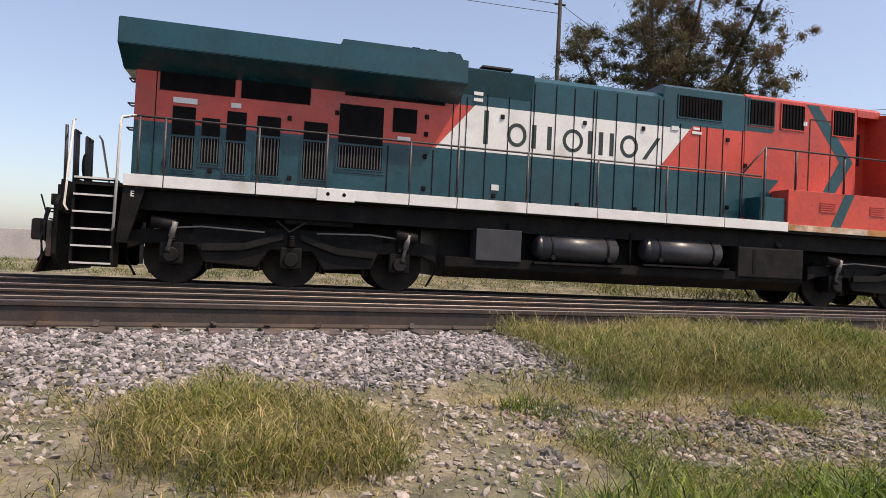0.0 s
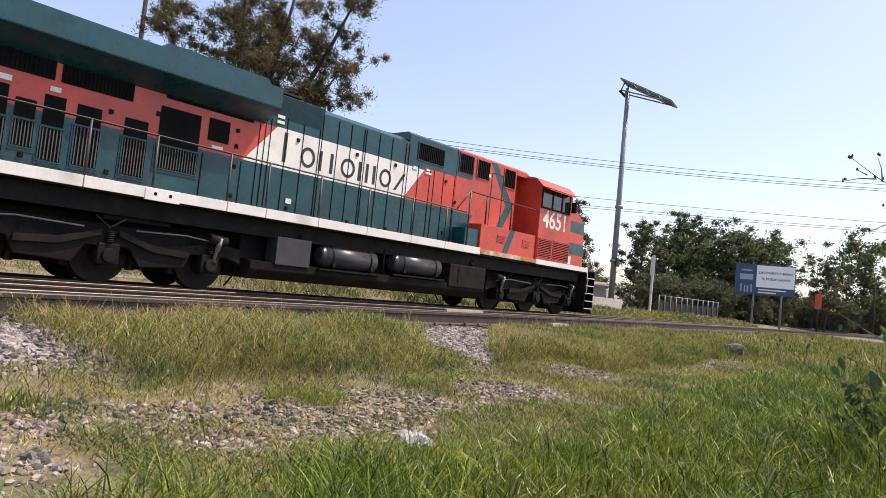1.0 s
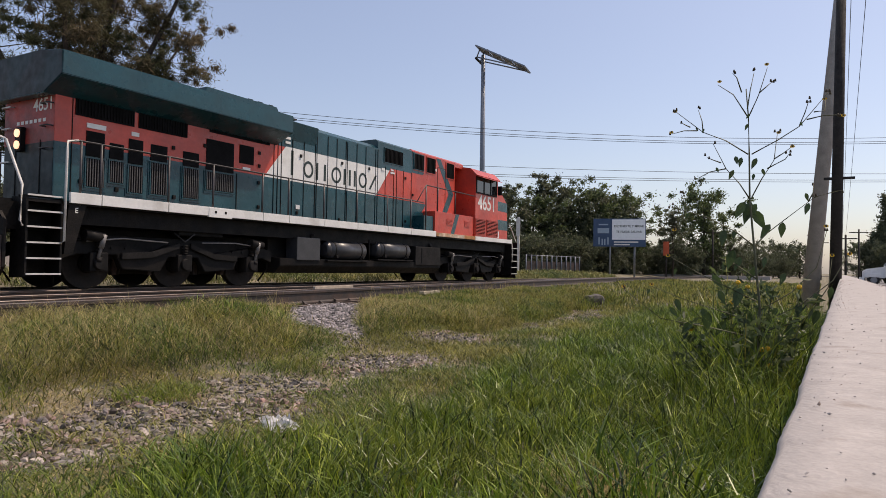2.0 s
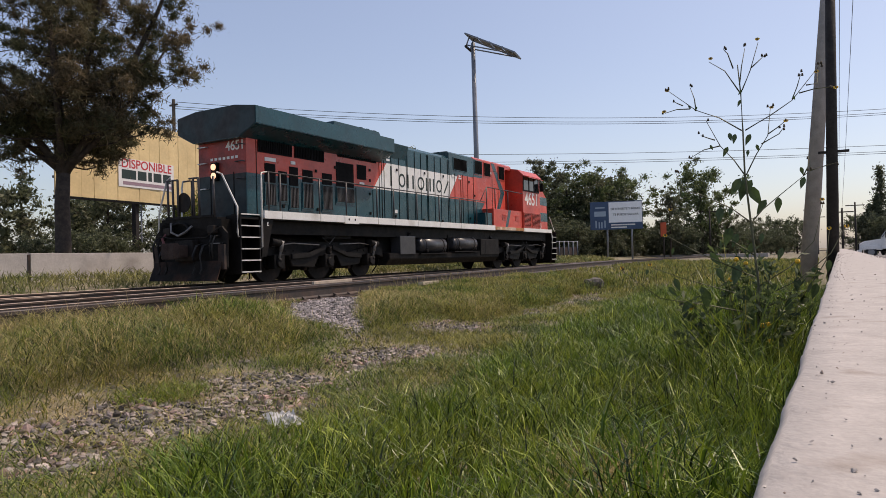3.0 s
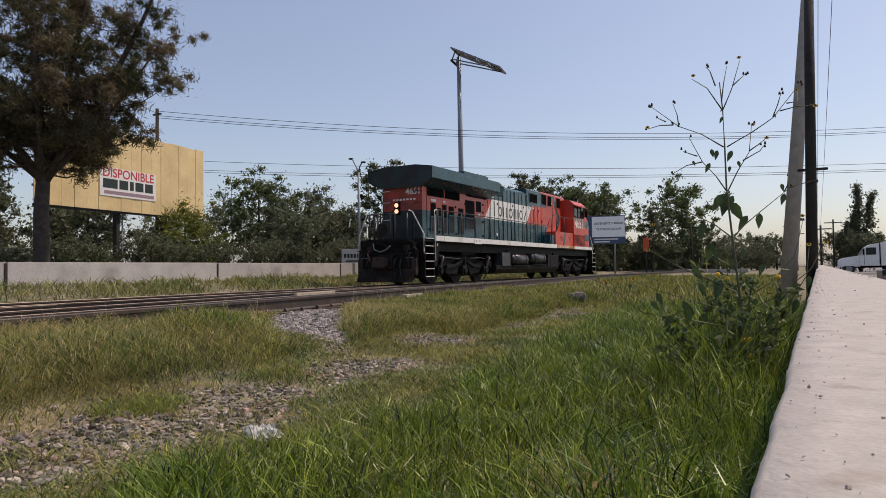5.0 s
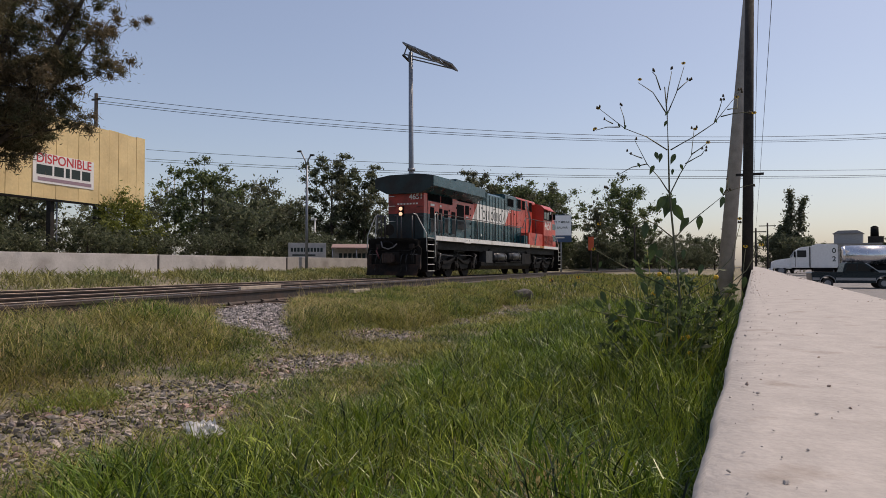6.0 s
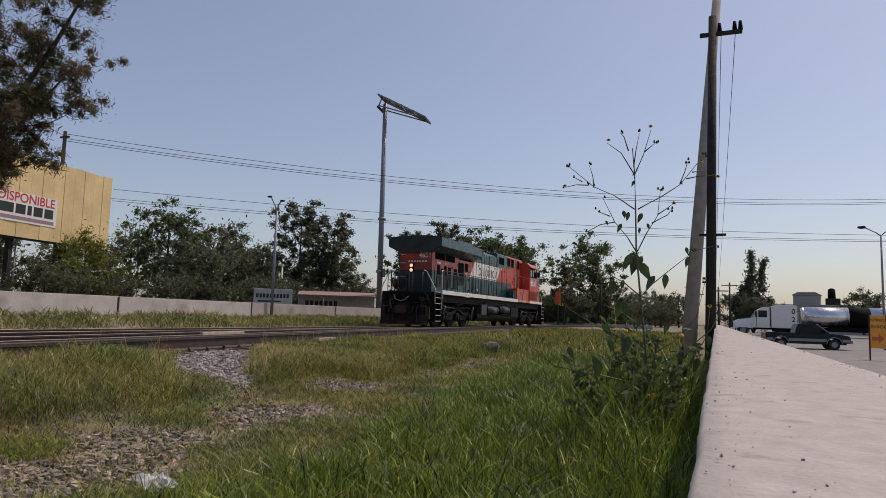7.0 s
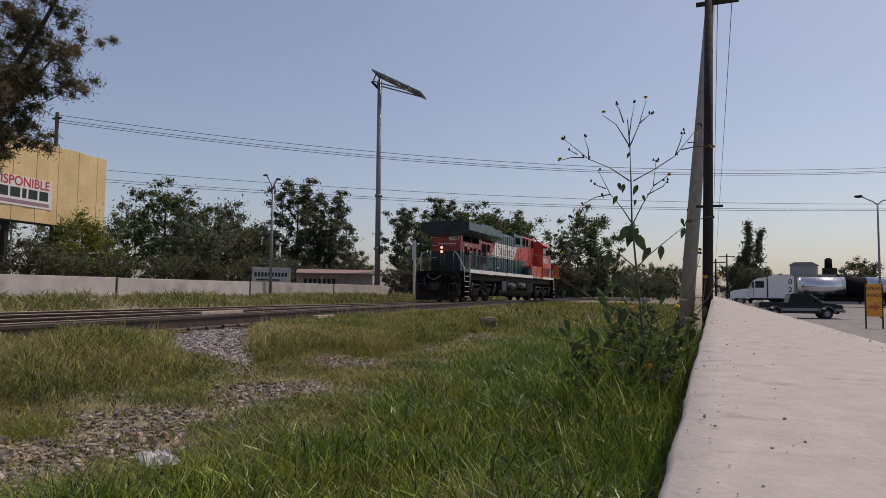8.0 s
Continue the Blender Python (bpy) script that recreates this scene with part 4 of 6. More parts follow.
BROKEN = material("dull grey-brown broken stone", (0.145, 0.132, 0.122), 0.9, var=0.3, scale=3.0, second=(0.24, 0.170, 0.130), bump=0.3, bscale=50, island=0.85)
stones("gravel", "coarse broken grey and reddish stones in open patches", scatter(34000, 1.2, 21, 3.3, 6.9, lambda x, y: gravel_zone(x, y) * (1 if siding_y(x) - y > 2.0 else 0.1), 0.012, 0.040), BROKEN)
stones("ballast", "dark oily crushed stone between the rails", [(x, y, -0.2 + random.uniform(-0.02, 0.03), random.uniform(0.02, 0.045)) for x, y in ((random.uniform(-8, 30), random.uniform(0, 9)) for _ in range(8000)) for x, y in ((x, siding_y(x) + 0.1 + y),) if y < 16], material("dark oily stone", (0.12, 0.105, 0.095), 0.9, var=0.3, scale=6.0, island=0.4))


# ---- grass ----
def grass(name, label, blades, mat):
    """Bent blades; each is (x, y, z, height, width, lean heading, lean)."""
    b = np.array(blades)
    n = len(b)
    x, y, z, h, w, az, lean = b.T
    dx, dy = np.cos(az), np.sin(az)
    tw = np.random.uniform(0, 2 * np.pi, n)
    wx, wy = np.cos(tw) * w, np.sin(tw) * w
    rows = []
    for f, wf in ((0, 1.0), (0.4, 0.9), (0.75, 0.6)):
        off, up = lean * h * f ** 1.8, h * f * (1 - 0.25 * lean * f)
        for sg in (-1, 1):
            rows.append(np.stack([x + dx * off + sg * wx * wf * 0.5, y + dy * off + sg * wy * wf * 0.5, z + up], 1))
    rows.append(np.stack([x + dx * lean * h, y + dy * lean * h, z + h * (1 - 0.25 * lean)], 1))
    vs = np.stack(rows, 1).reshape(-1, 3)
    k = np.arange(n)[:, None] * 7
    quads = np.concatenate([k + np.array([[0, 1, 3, 2]]), k + np.array([[2, 3, 5, 4]])])
    tris = k + np.array([[4, 5, 6]])
    me = bpy.data.meshes.new(name)
    me.from_pydata(vs.tolist(), [], quads.tolist() + tris.tolist())
    me.materials.append(mat)
    ob = new(name, me)
    return tagged(ob, label, "grass", kind="stuff")


def sow(n, x0, x1, y0, y1, keep, hmin, hmax, w=0.008, lean=(0.15, 0.9), near=False, cap=None, lift=0.0):
    """lift: the height of the sward within which short blades spring from stems."""
    out = []
    for _ in range(n):
        if near:
            x = x0 + (x1 - x0) * random.random() ** 1.7
        else:
            x = random.uniform(x0, x1)
        y = random.uniform(y0, y1)
        k = keep(x, y)
        if random.random() < k:
            tuft = 0.45 + 1.1 * (0.5 + 0.5 * noise.noise((x * 1.7, y * 1.7, 9)))
            h = random.uniform(hmin, hmax) * tuft * (0.6 + 0.4 * k)
            z = ground_z(x, y) - 0.01
            if cap is not None:
                h = min(h, max(0.06, (cap + 0.26 * noise.noise((x * 0.75, y * 0.75, 61)) + (0.12 if x < 6 else 0.0) - 0.22 * below_wedge(x, y) - z) * random.uniform(0.55, 1.15)))
            if cap is not None and lift:
                roof = cap + 0.26 * noise.noise((x * 0.75, y * 0.75, 61)) + (0.12 if x < 6 else 0.0) - 0.22 * below_wedge(x, y)
                z += min(lift * tuft, max(0.03, roof - z - 0.5 * h)) * random.random() ** 0.8
            elif lift:
                z += lift * random.random() ** 0.8 * tuft * (0.5 + 0.5 * k)
            out.append((x, y, z, h, w * random.uniform(0.7, 1.4) * (1 + 0.05 * max(0, x - 4)), random.uniform(0, 6.28), random.uniform(*lean)))
    return out


def lush(x, y):
    if math.hypot(x - 3.35, y - 3.2) < 0.42 or math.hypot((x - 2.85) / 0.62, (y - 0.76) / 0.22) < 1:
        return 0.0
    edge = 1.5 + 1.40 * smoothstep(-2.0, 1.3, x + 0.5 * noise.noise((x * 0.9, y * 0.9, 21))) if x < 3 else max(2.26 + 0.1 * x, 2.9 - 0.25 * (x - 3)) if x < 13 else 3.56 + 0.12 * min(5, x - 13)
    return smoothstep(edge + 0.35, edge - 0.25, y + 0.5 * noise.noise((x * 0.8, y * 0.8, 2)))


def dry_band(x, y):
    d = siding_y(x) - y
    a = smoothstep(0.05, 0.25, d) * smoothstep(3.15, 2.75, d + 0.45 * noise.noise((x, y, 4))) * smoothstep(1.9, 2.6, x + 0.4 * noise.noise((x, y, 6)))
    b = smoothstep(0.05, 0.25, d) * smoothstep(4.2, 3.6, d + 0.6 * noise.noise((x, y, 4))) * smoothstep(10.0, 11.0, x)
    return max(a, b) * (1 - wedge(x, y)) * (1 - 0.93 * gravel_zone(x, y) * smoothstep(2.3, 2.8, d))


random.seed(5)
np.random.seed(5)


def lush_here(x, y):
    return lush(x, y) * smoothstep(-2.6, 0.9, x + 0.7 * noise.noise((x * 0.8, y * 0.8, 31)))


def clump(x, y):
    return blob(x, y, -0.55, 4.35, 1.0, 0.85)


grass("lush_grass", "tall fresh green grass beside the concrete barrier", sow(95000, -2.2, 20, 0.06, 5.2, lush_here, 0.13, 0.34, 0.0076, (0.15, 1.0), near=True), GRASS)
grass("lush_grass", "arching green grass tips in the tall sward", sow(66000, -1.0, 14, 0.06, 4.6, lush_here, 0.09, 0.20, 0.0075, (0.3, 1.6), near=True, lift=0.20), GRASS)
grass("lush_grass", "fresh green grass at the foot of the barrier", sow(14000, -9, 0.45, 0.06, 2.0, lambda x, y: smoothstep(1.9, 1.2, y + 0.5 * noise.noise((x, y, 2))), 0.16, 0.38, 0.0080, (0.1, 1.0)), GRASS)
grass("lush_grass", "fresh green grass stems with seed tips", sow(3500, 1.3, 14, 0.06, 4.8, lush, 0.34, 0.52, 0.0042, (0.15, 0.8), near=True), GRASS)
grass("lush_grass", "tall weeds and grass hugging the barrier", sow(5000, 1.2, 12, 0.07, 0.6, lambda x, y: 0.9 if abs(x - 3.15) > 0.35 else 0.35, 0.36, 0.72, 0.0060, (0.15, 0.7), near=True), GRASS)
grass("lush_grass", "leafy side shoots on the weeds by the barrier", sow(9000, 1.6, 12, 0.07, 0.7, lambda x, y: 0.9 if abs(x - 3.15) > 0.35 else 0.35, 0.08, 0.18, 0.0060, (0.3, 1.6), near=True, lift=0.50), GRASS)
grass("lush_grass", "thicket of tall weeds round the wildflower", sow(2600, 4.6, 8.4, 0.0, 1.5, lambda x, y: blob(x, y, 6.3, 0.5, 1.3, 0.6), 0.55, 1.10, 0.008, (0.1, 0.7)), GRASS)
grass("lush_grass", "bushy weeds at the foot of the poles along the barrier", sow(4200, 5.0, 14.0, 0.0, 1.0, lambda x, y: smoothstep(1.0, 0.3, y + 0.02 * x), 0.45, 0.85, 0.0085, (0.15, 0.9)), GRASS)
grass("dry_grass", "straw-coloured clump low beside the barrier", sow(4200, 2.6, 3.7, 0.4, 1.3, lambda x, y: blob(x, y, 3.15, 0.82, 0.34, 0.25), 0.16, 0.30, 0.005, (0.4, 1.4)), material("straw", (0.46, 0.37, 0.17), 0.7, var=0.2, scale=2, island=0.4, trans=0.3))
STRAW = bpy.data.materials["straw"]
grass("dry_grass", "yellow-green dry grass along the siding", sow(50000, 1.5, 26, 4.0, 10.5, dry_band, 0.20, 0.50, 0.0050, (0.2, 1.2), cap=-0.10), DRYGRASS)
grass("dry_grass", "curly side blades of the dry grass along the siding", sow(150000, 1.5, 24, 4.0, 10.5, dry_band, 0.07, 0.17, 0.0066, (0.4, 2.2), lift=0.36, cap=-0.12), DRYGRASS)
grass("dry_grass", "clump of green and straw-coloured grass on the gravel", sow(5000, -2.0, 0.9, 3.3, 5.6, clump, 0.14, 0.34, 0.0050), DRYGRASS)
grass("dry_grass", "curly side blades of the clump on the gravel", sow(11000, -2.0, 0.9, 3.3, 5.6, clump, 0.05, 0.13, 0.0062, (0.4, 2.2), lift=0.24), DRYGRASS)
grass("green_weeds", "fresh green shoots in the clump on the gravel", sow(6000, -2.0, 0.6, 3.4, 5.4, lambda x, y: clump(x, y) * smoothstep(-0.15, 0.25, noise.noise((x * 1.4, y * 1.4, 40))), 0.06, 0.15, 0.0050, (0.3, 1.6), lift=0.22), GRASS)
grass("dry_grass", "low sparse weeds among the stones", sow(80000, -5, 22, 2.6, 7.2, lambda x, y: 0.95 * (1 - ballast_zone(x, y)) * (1 - 0.7 * gravel_zone(x, y)) * (0.45 if x < 1.5 else 1.0) * min(1, 0.5 + max(0, 1.6 * noise.noise((x * 0.9, y * 0.9, 8)))), 0.05, 0.19, 0.0066, (0.4, 1.8), lift=0.05), DRYGRASS)
grass("dry_grass", "matted low olive weeds between stones and tall grass", sow(90000, 1.5, 20, 2.6, 7.4, lambda x, y: (1 - ballast_zone(x, y)) * (1 - 0.55 * gravel_zone(x, y)) * (1 - 0.6 * lush(x, y)) * smoothstep(-0.5, 0.2, noise.noise((x * 0.8, y * 1.0, 71))), 0.04, 0.12, 0.0068, (0.5, 2.4), lift=0.07), DRYGRASS)
grass("green_weeds", "taller green tuft in the dry grass by the siding", sow(16000, 5.6, 9.4, 5.7, 9.0, lambda x, y: blob(x, y, 6.7, 7.1, 1.1, 0.9) * (1 - wedge(x, y)) * (1 - below_wedge(x, y)), 0.09, 0.24, 0.0060, (0.3, 1.4), lift=0.36, cap=0.0), GRASS)
grass("green_weeds", "low green weeds between the stones", sow(3500, 3.0, 4.6, 4.2, 5.3, lambda x, y: blob(x, y, 3.8, 4.95, 0.5, 0.28), 0.06, 0.17, 0.005, (0.3, 1.6)), GRASS)
grass("green_weeds", "short green weeds along the edge of the tall grass", sow(60000, 1.0, 19, 2.2, 5.6, lambda x, y: 0.8 * smoothstep(1.3, 0.2, y - (2.26 + 0.1 * x)) * (1 - 0.8 * gravel_zone(x, y)) * smoothstep(-0.35, 0.25, noise.noise((x * 0.9, y * 1.2, 15))), 0.06, 0.22, 0.0050, (0.3, 1.4)), GRASS)
grass("green_weeds", "green grass beyond the ballast tongue", sow(26000, 9.5, 24, 4.6, 10.5, lambda x, y: dry_band(x, y) * smoothstep(-0.2, 0.3, noise.noise((x * 0.5, y * 0.8, 51))), 0.09, 0.22, 0.0065, (0.3, 1.6), lift=0.24, cap=-0.14), GRASS)
grass("dead_grass", "dead straw litter lying on the dry soil", sow(80000, -5.5, 8, 2.7, 6.2, lambda x, y: 0.75 * (1 - 0.8 * ballast_zone(x, y)) * (1 - 0.5 * gravel_zone(x, y)) * smoothstep(4.0, 2.0, 0.45 * x) * smoothstep(-0.4, 0.3, noise.noise((x * 1.1, y * 1.1, 17))), 0.03, 0.07, 0.0058, (1.3, 2.6), lift=0.03), STRAW)
grass("dead_grass", "dry straw-coloured stems in the grass clump", sow(11000, -2.0, 0.9, 3.3, 5.6, clump, 0.05, 0.16, 0.0048, (0.6, 2.2), lift=0.22), STRAW)
grass("dead_grass", "dry straw-coloured stems in the grass by the siding", sow(24000, 1.5, 12, 4.0, 9.0, dry_band, 0.08, 0.22, 0.0042, (0.4, 2.0), lift=0.36, cap=-0.08), STRAW)
grass("dead_grass", "tall thin seed stems standing over the dry grass", sow(1500, 2.2, 22, 5.0, 10.0, dry_band, 0.30, 0.52, 0.0045, (0.1, 0.7)), STRAW)
grass("green_weeds", "small patch of short green weeds", sow(5000, 0.6, 2.4, 4.4, 5.5, lambda x, y: blob(x, y, 1.55, 5.0, 0.4, 0.22), 0.05, 0.14, 0.006), GRASS)
VERGE = material("rough verge grass", (0.22, 0.215, 0.072), 0.7, var=0.25, scale=0.6, second=(0.11, 0.145, 0.04), island=0.6, trans=0.2)


def verge(x, y):
    return smoothstep(16.2, 17.4, y + 0.5 * noise.noise((x * 0.5, y, 1))) * (0.3 + 0.7 * smoothstep(-0.3, 0.2, noise.noise((x * 0.45, y * 0.9, 12))))


grass("verge_grass", "rough green verge between the main line and the far wall", sow(40000, 9, 62, 16.2, 20.9, verge, 0.12, 0.34, 0.016, (0.3, 1.6), lift=0.20), VERGE)
grass("verge_grass", "short sparse grass between the main line and the far wall", sow(12000, -10, 9.5, 17.6, 20.9, verge, 0.05, 0.16, 0.014, (0.3, 1.6)), VERGE)
grass("field_grass", "grass stretching towards the level crossing", sow(26000, 18, 62, 0.3, 12.5, lambda x, y: 1.0 if y < siding_y(x) - 0.3 else 0.0, 0.12, 0.36, 0.013, cap=-0.10), DRYGRASS)

# ---- the barrier beside the camera ----
def barrier():
    """A long rough concrete barrier; its top is uneven and chipped."""
    xs = [-60 + 2.0 * i for i in range(24)] + [-12 + 0.04 * i for i in range(300)] + [0.02 * i for i in range(200)] + [4 + 0.06 * i for i in range(120)] + [11.2 + 0.5 * i for i in range(130)]
    prof = [(0.035, -1.0), (0.035, 0.42), (0.033, 0.438), (0.026, 0.448), (-0.01, 0.45), (-0.10, 0.452), (-0.17, 0.452), (-0.24, 0.453), (-0.31, 0.452), (-0.38, 0.45), (-0.42, 0.446), (-0.438, 0.43), (-0.444, 0.40), (-0.45, -1.1)]
    vs, fs, k = [], [], len(prof)
    for x in xs:
        off = -0.0185 * x if x > 0 else 0
        for j, (u, w) in enumerate(prof):
            e = noise.noise((x * 3.1, u * 9, w * 4)) * 0.0022 + noise.noise((x * 14, u * 30, 2)) * 0.0005
            edge = noise.noise((x * 7, 0, 5)) * 0.0018 + noise.noise((x * 23, 0, 5)) * 0.0015 if j in (2, 3, 11, 12) else 0
            vs.append((x, u + off + (e if 0 < j < k - 1 else 0) + edge, w + (e + edge * 0.6 if w > 0 else 0)))
    for i in range(len(xs) - 1):
        for j in range(k - 1):
            fs.append((i * k + j, (i + 1) * k + j, (i + 1) * k + j + 1, i * k + j + 1))
    fs += [tuple(range(k)), tuple(len(vs) - 1 - j for j in range(k))]
    ob = part("concrete_barrier", (vs, [], fs), CONCRETE)
    for p in ob.data.polygons:
        p.use_smooth = True
    tagged(ob, "long pale rough concrete barrier with chipped edges", "barrier", kind="structure")
    random.seed(3)
    st = []
    for _ in range(260):
        x = 0.3 + 16 * random.random() ** 1.6
        st.append((x, -0.0185 * x + random.uniform(-0.42, 0.02), 0.4516, random.choice((0.0006, 0.0008, 0.001, 0.0012, 0.0020)) * (1 + 0.3 * x)))
    crumbs = []
    for _ in range(800):
        x = 0.25 + 12 * random.random() ** 1.8
        u = random.choice((random.uniform(-0.42, 0.02), random.uniform(-0.42, 0.02), random.gauss(0.0, 0.02), random.gauss(-0.4, 0.02)))
        crumbs.append((x, -0.0185 * x + max(-0.43, min(0.026, u)), 0.4512, random.choice((0.0006, 0.0008, 0.0011, 0.0016)) * (1 + 0.22 * x)))
    stones("grit", "pale mortar crumbs and bumps stuck to the barrier", crumbs, CONCRETE)
    stones("grit", "loose grit and mortar crumbs on the barrier", st, material("brown grit", (0.27, 0.21, 0.175), 0.95, var=0.2))


barrier()


# ---- the far wall ----
def far_wall():
    wall = thing("wall_north", "low grey wall of precast concrete panels", "wall", kind="structure")
    first = None
    xs = [-46 + 8.2 * i for i in range(11)]
    for x in xs:
        x1 = min(x + 8.14, 43.6)
        if x1 - x < 8:
            part("wall_panel", box(x, x1, 20.92, 21.08, -0.35, 0.99, 0.015), FARWALL, wall, m=pose(0, 0, 0))
        elif first is None:
            first = part("wall_panel", box(0, 8.14, -0.08, 0.08, -0.35, 0.99, 0.015), FARWALL, wall, m=pose(x, 21, 0))
        else:
            again(first, pose(x, 21, random.uniform(-0.01, 0.01)))
        part("joint_post", box(x - 0.10, x - 0.02, 20.90, 21.06, -0.35, 0.96, 0.01), BROWNED, wall, "dark stained joint")


far_wall()


# ---- boards ----
def big_board():
    """Yellow sheet-metal billboard on a steel frame behind the wall."""
    th = thing("billboard", "large faded yellow sheet-metal billboard with a white notice", "billboard", pose(26.79, 29.80, 0, 0, 0, math.degrees(math.atan2(29.8 - 28.72, 26.79 - 19.62))))
    L, z0, z1 = 10.5, 3.62, 7.5
    n = 16
    for i in range(n):
        x0 = -L + L * i / n
        part("sheet", box(x0 + 0.008, x0 + L / n - 0.008, -0.03 - 0.012 * (i % 2), 0.02, z0, z1 - 0.02 * (i % 3), 0.005), YELLOW, th)
    part("bottom_rail", box(-L, 0, -0.06, 0.08, z0 - 0.10, z0 - 0.002), BLACK, th)
    for x in (-10.0, -5.9, -2.75):
        part("post", box(x - 0.10, x + 0.10, 0.15, 0.40, -0.2, z1 - 0.2), DARKPOLE, th, "dark steel post")
        for dx in (0.45,):
            bm = rod((x + dx, 0.35, -0.2), (x + dx, 0.35, z0), 0.035)
            for q in range(8):
                rod((x + 0.05 + (0.4 if q % 2 else 0), 0.3, q * 0.45), (x + 0.05 + (0 if q % 2 else 0.4), 0.3, q * 0.45 + 0.45), 0.018, seg=5, bm=bm)
            part("lattice_brace", bm, GALV, th)
    for z in (4.4, 5.6, 6.8):
        part("girt", box(-L, 0, 0.03, 0.12, z - 0.05, z + 0.05), GALV, th)
    nx0, nx1, nz0, nz1 = -7.18, -3.66, 4.30, 5.66
    part("notice", box(nx0, nx1, -0.062, -0.045, nz0, nz1), material("white printed sheet", (0.75, 0.73, 0.72), 0.5, var=0.05), th, "white printed notice")
    put_mesh("notice_word", lettering("DISPONIBLE", 0.60), material("red print", (0.52, 0.04, 0.05), 0.6, var=0.05), th, pose((nx0 + nx1) / 2, -0.067, 5.40))
    cx = nx0 + 0.18
    for w in (0.86, 0.54, 0.24, 0.52, 0.52):
        part("notice_bar", box(cx, cx + w, -0.067, -0.0625, 4.68, 5.12), INK, th, "dark printed bar")
        cx += w + 0.11
    part("notice_bar", box(nx0 + 0.25, nx1 - 0.15, -0.067, -0.0625, 4.40, 4.56), material("purple-grey print", (0.30, 0.20, 0.24), 0.6, var=0.05), th)
    part("pale_board", box(-2.52, -2.30, 0.06, 0.10, 1.3, 3.5), WHITERAIL, th)


def white_board():
    """Safety billboard near the level crossing."""
    p, q = Vector((64.05, 19.75, 0)), Vector((65.3, 14.98, 0))
    an = math.degrees(math.atan2(q.y - p.y, q.x - p.x))
    th = thing("billboard", "blue and white railway safety billboard on two posts", "billboard", pose(p.x, p.y, 0, 0, 0, an))
    L = (q - p).length
    NAVY = material("navy printed sheet", (0.035, 0.075, 0.15), 0.5, var=0.12, scale=2)
    part("panel", box(0, L, -0.06, 0.06, 2.85, 5.58, 0.01), NAVY, th)
    part("white_field", box(L * 0.36, L - 0.06, -0.066, -0.0605, 3.52, 5.5), material("white printed film", (0.86, 0.88, 0.90), 0.5, var=0.05), th)
    for i, tx in enumerate(("DETENERTE Y MIRAR", "TE PUEDE SALVAR")):
        put_mesh("slogan", lettering(tx, 0.295), INK, th, pose(L * 0.68, -0.07, 4.83 - i * 0.55))
    for z, w in ((3.3, 0.46), (3.05, 0.3)):
        part("small_print", box(L * 0.40, L * (0.40 + w), -0.068, -0.062, z - 0.06, z + 0.06), LETTER, th)
    PALE = material("pale blue print", (0.30, 0.38, 0.46), 0.5, var=0.05)
    for x, z, w, h in ((0.95, 5.0, 0.9, 0.12), (0.95, 4.4, 1.1, 0.5), (0.55, 3.4, 0.12, 0.7), (0.85, 3.3, 0.12, 0.6), (1.1, 3.3, 0.12, 0.6), (1.4, 3.4, 0.12, 0.7)):
        part("emblem_bar", box(x - w / 2, x + w / 2, -0.068, -0.062, z - h / 2, z + h / 2), PALE, th)
    for x in (1.6, 3.9):
        part("post", rod((x, 0.12, -0.4), (x, 0.12, 5.4), 0.09, seg=10), GALV, th)


big_board()
white_board()


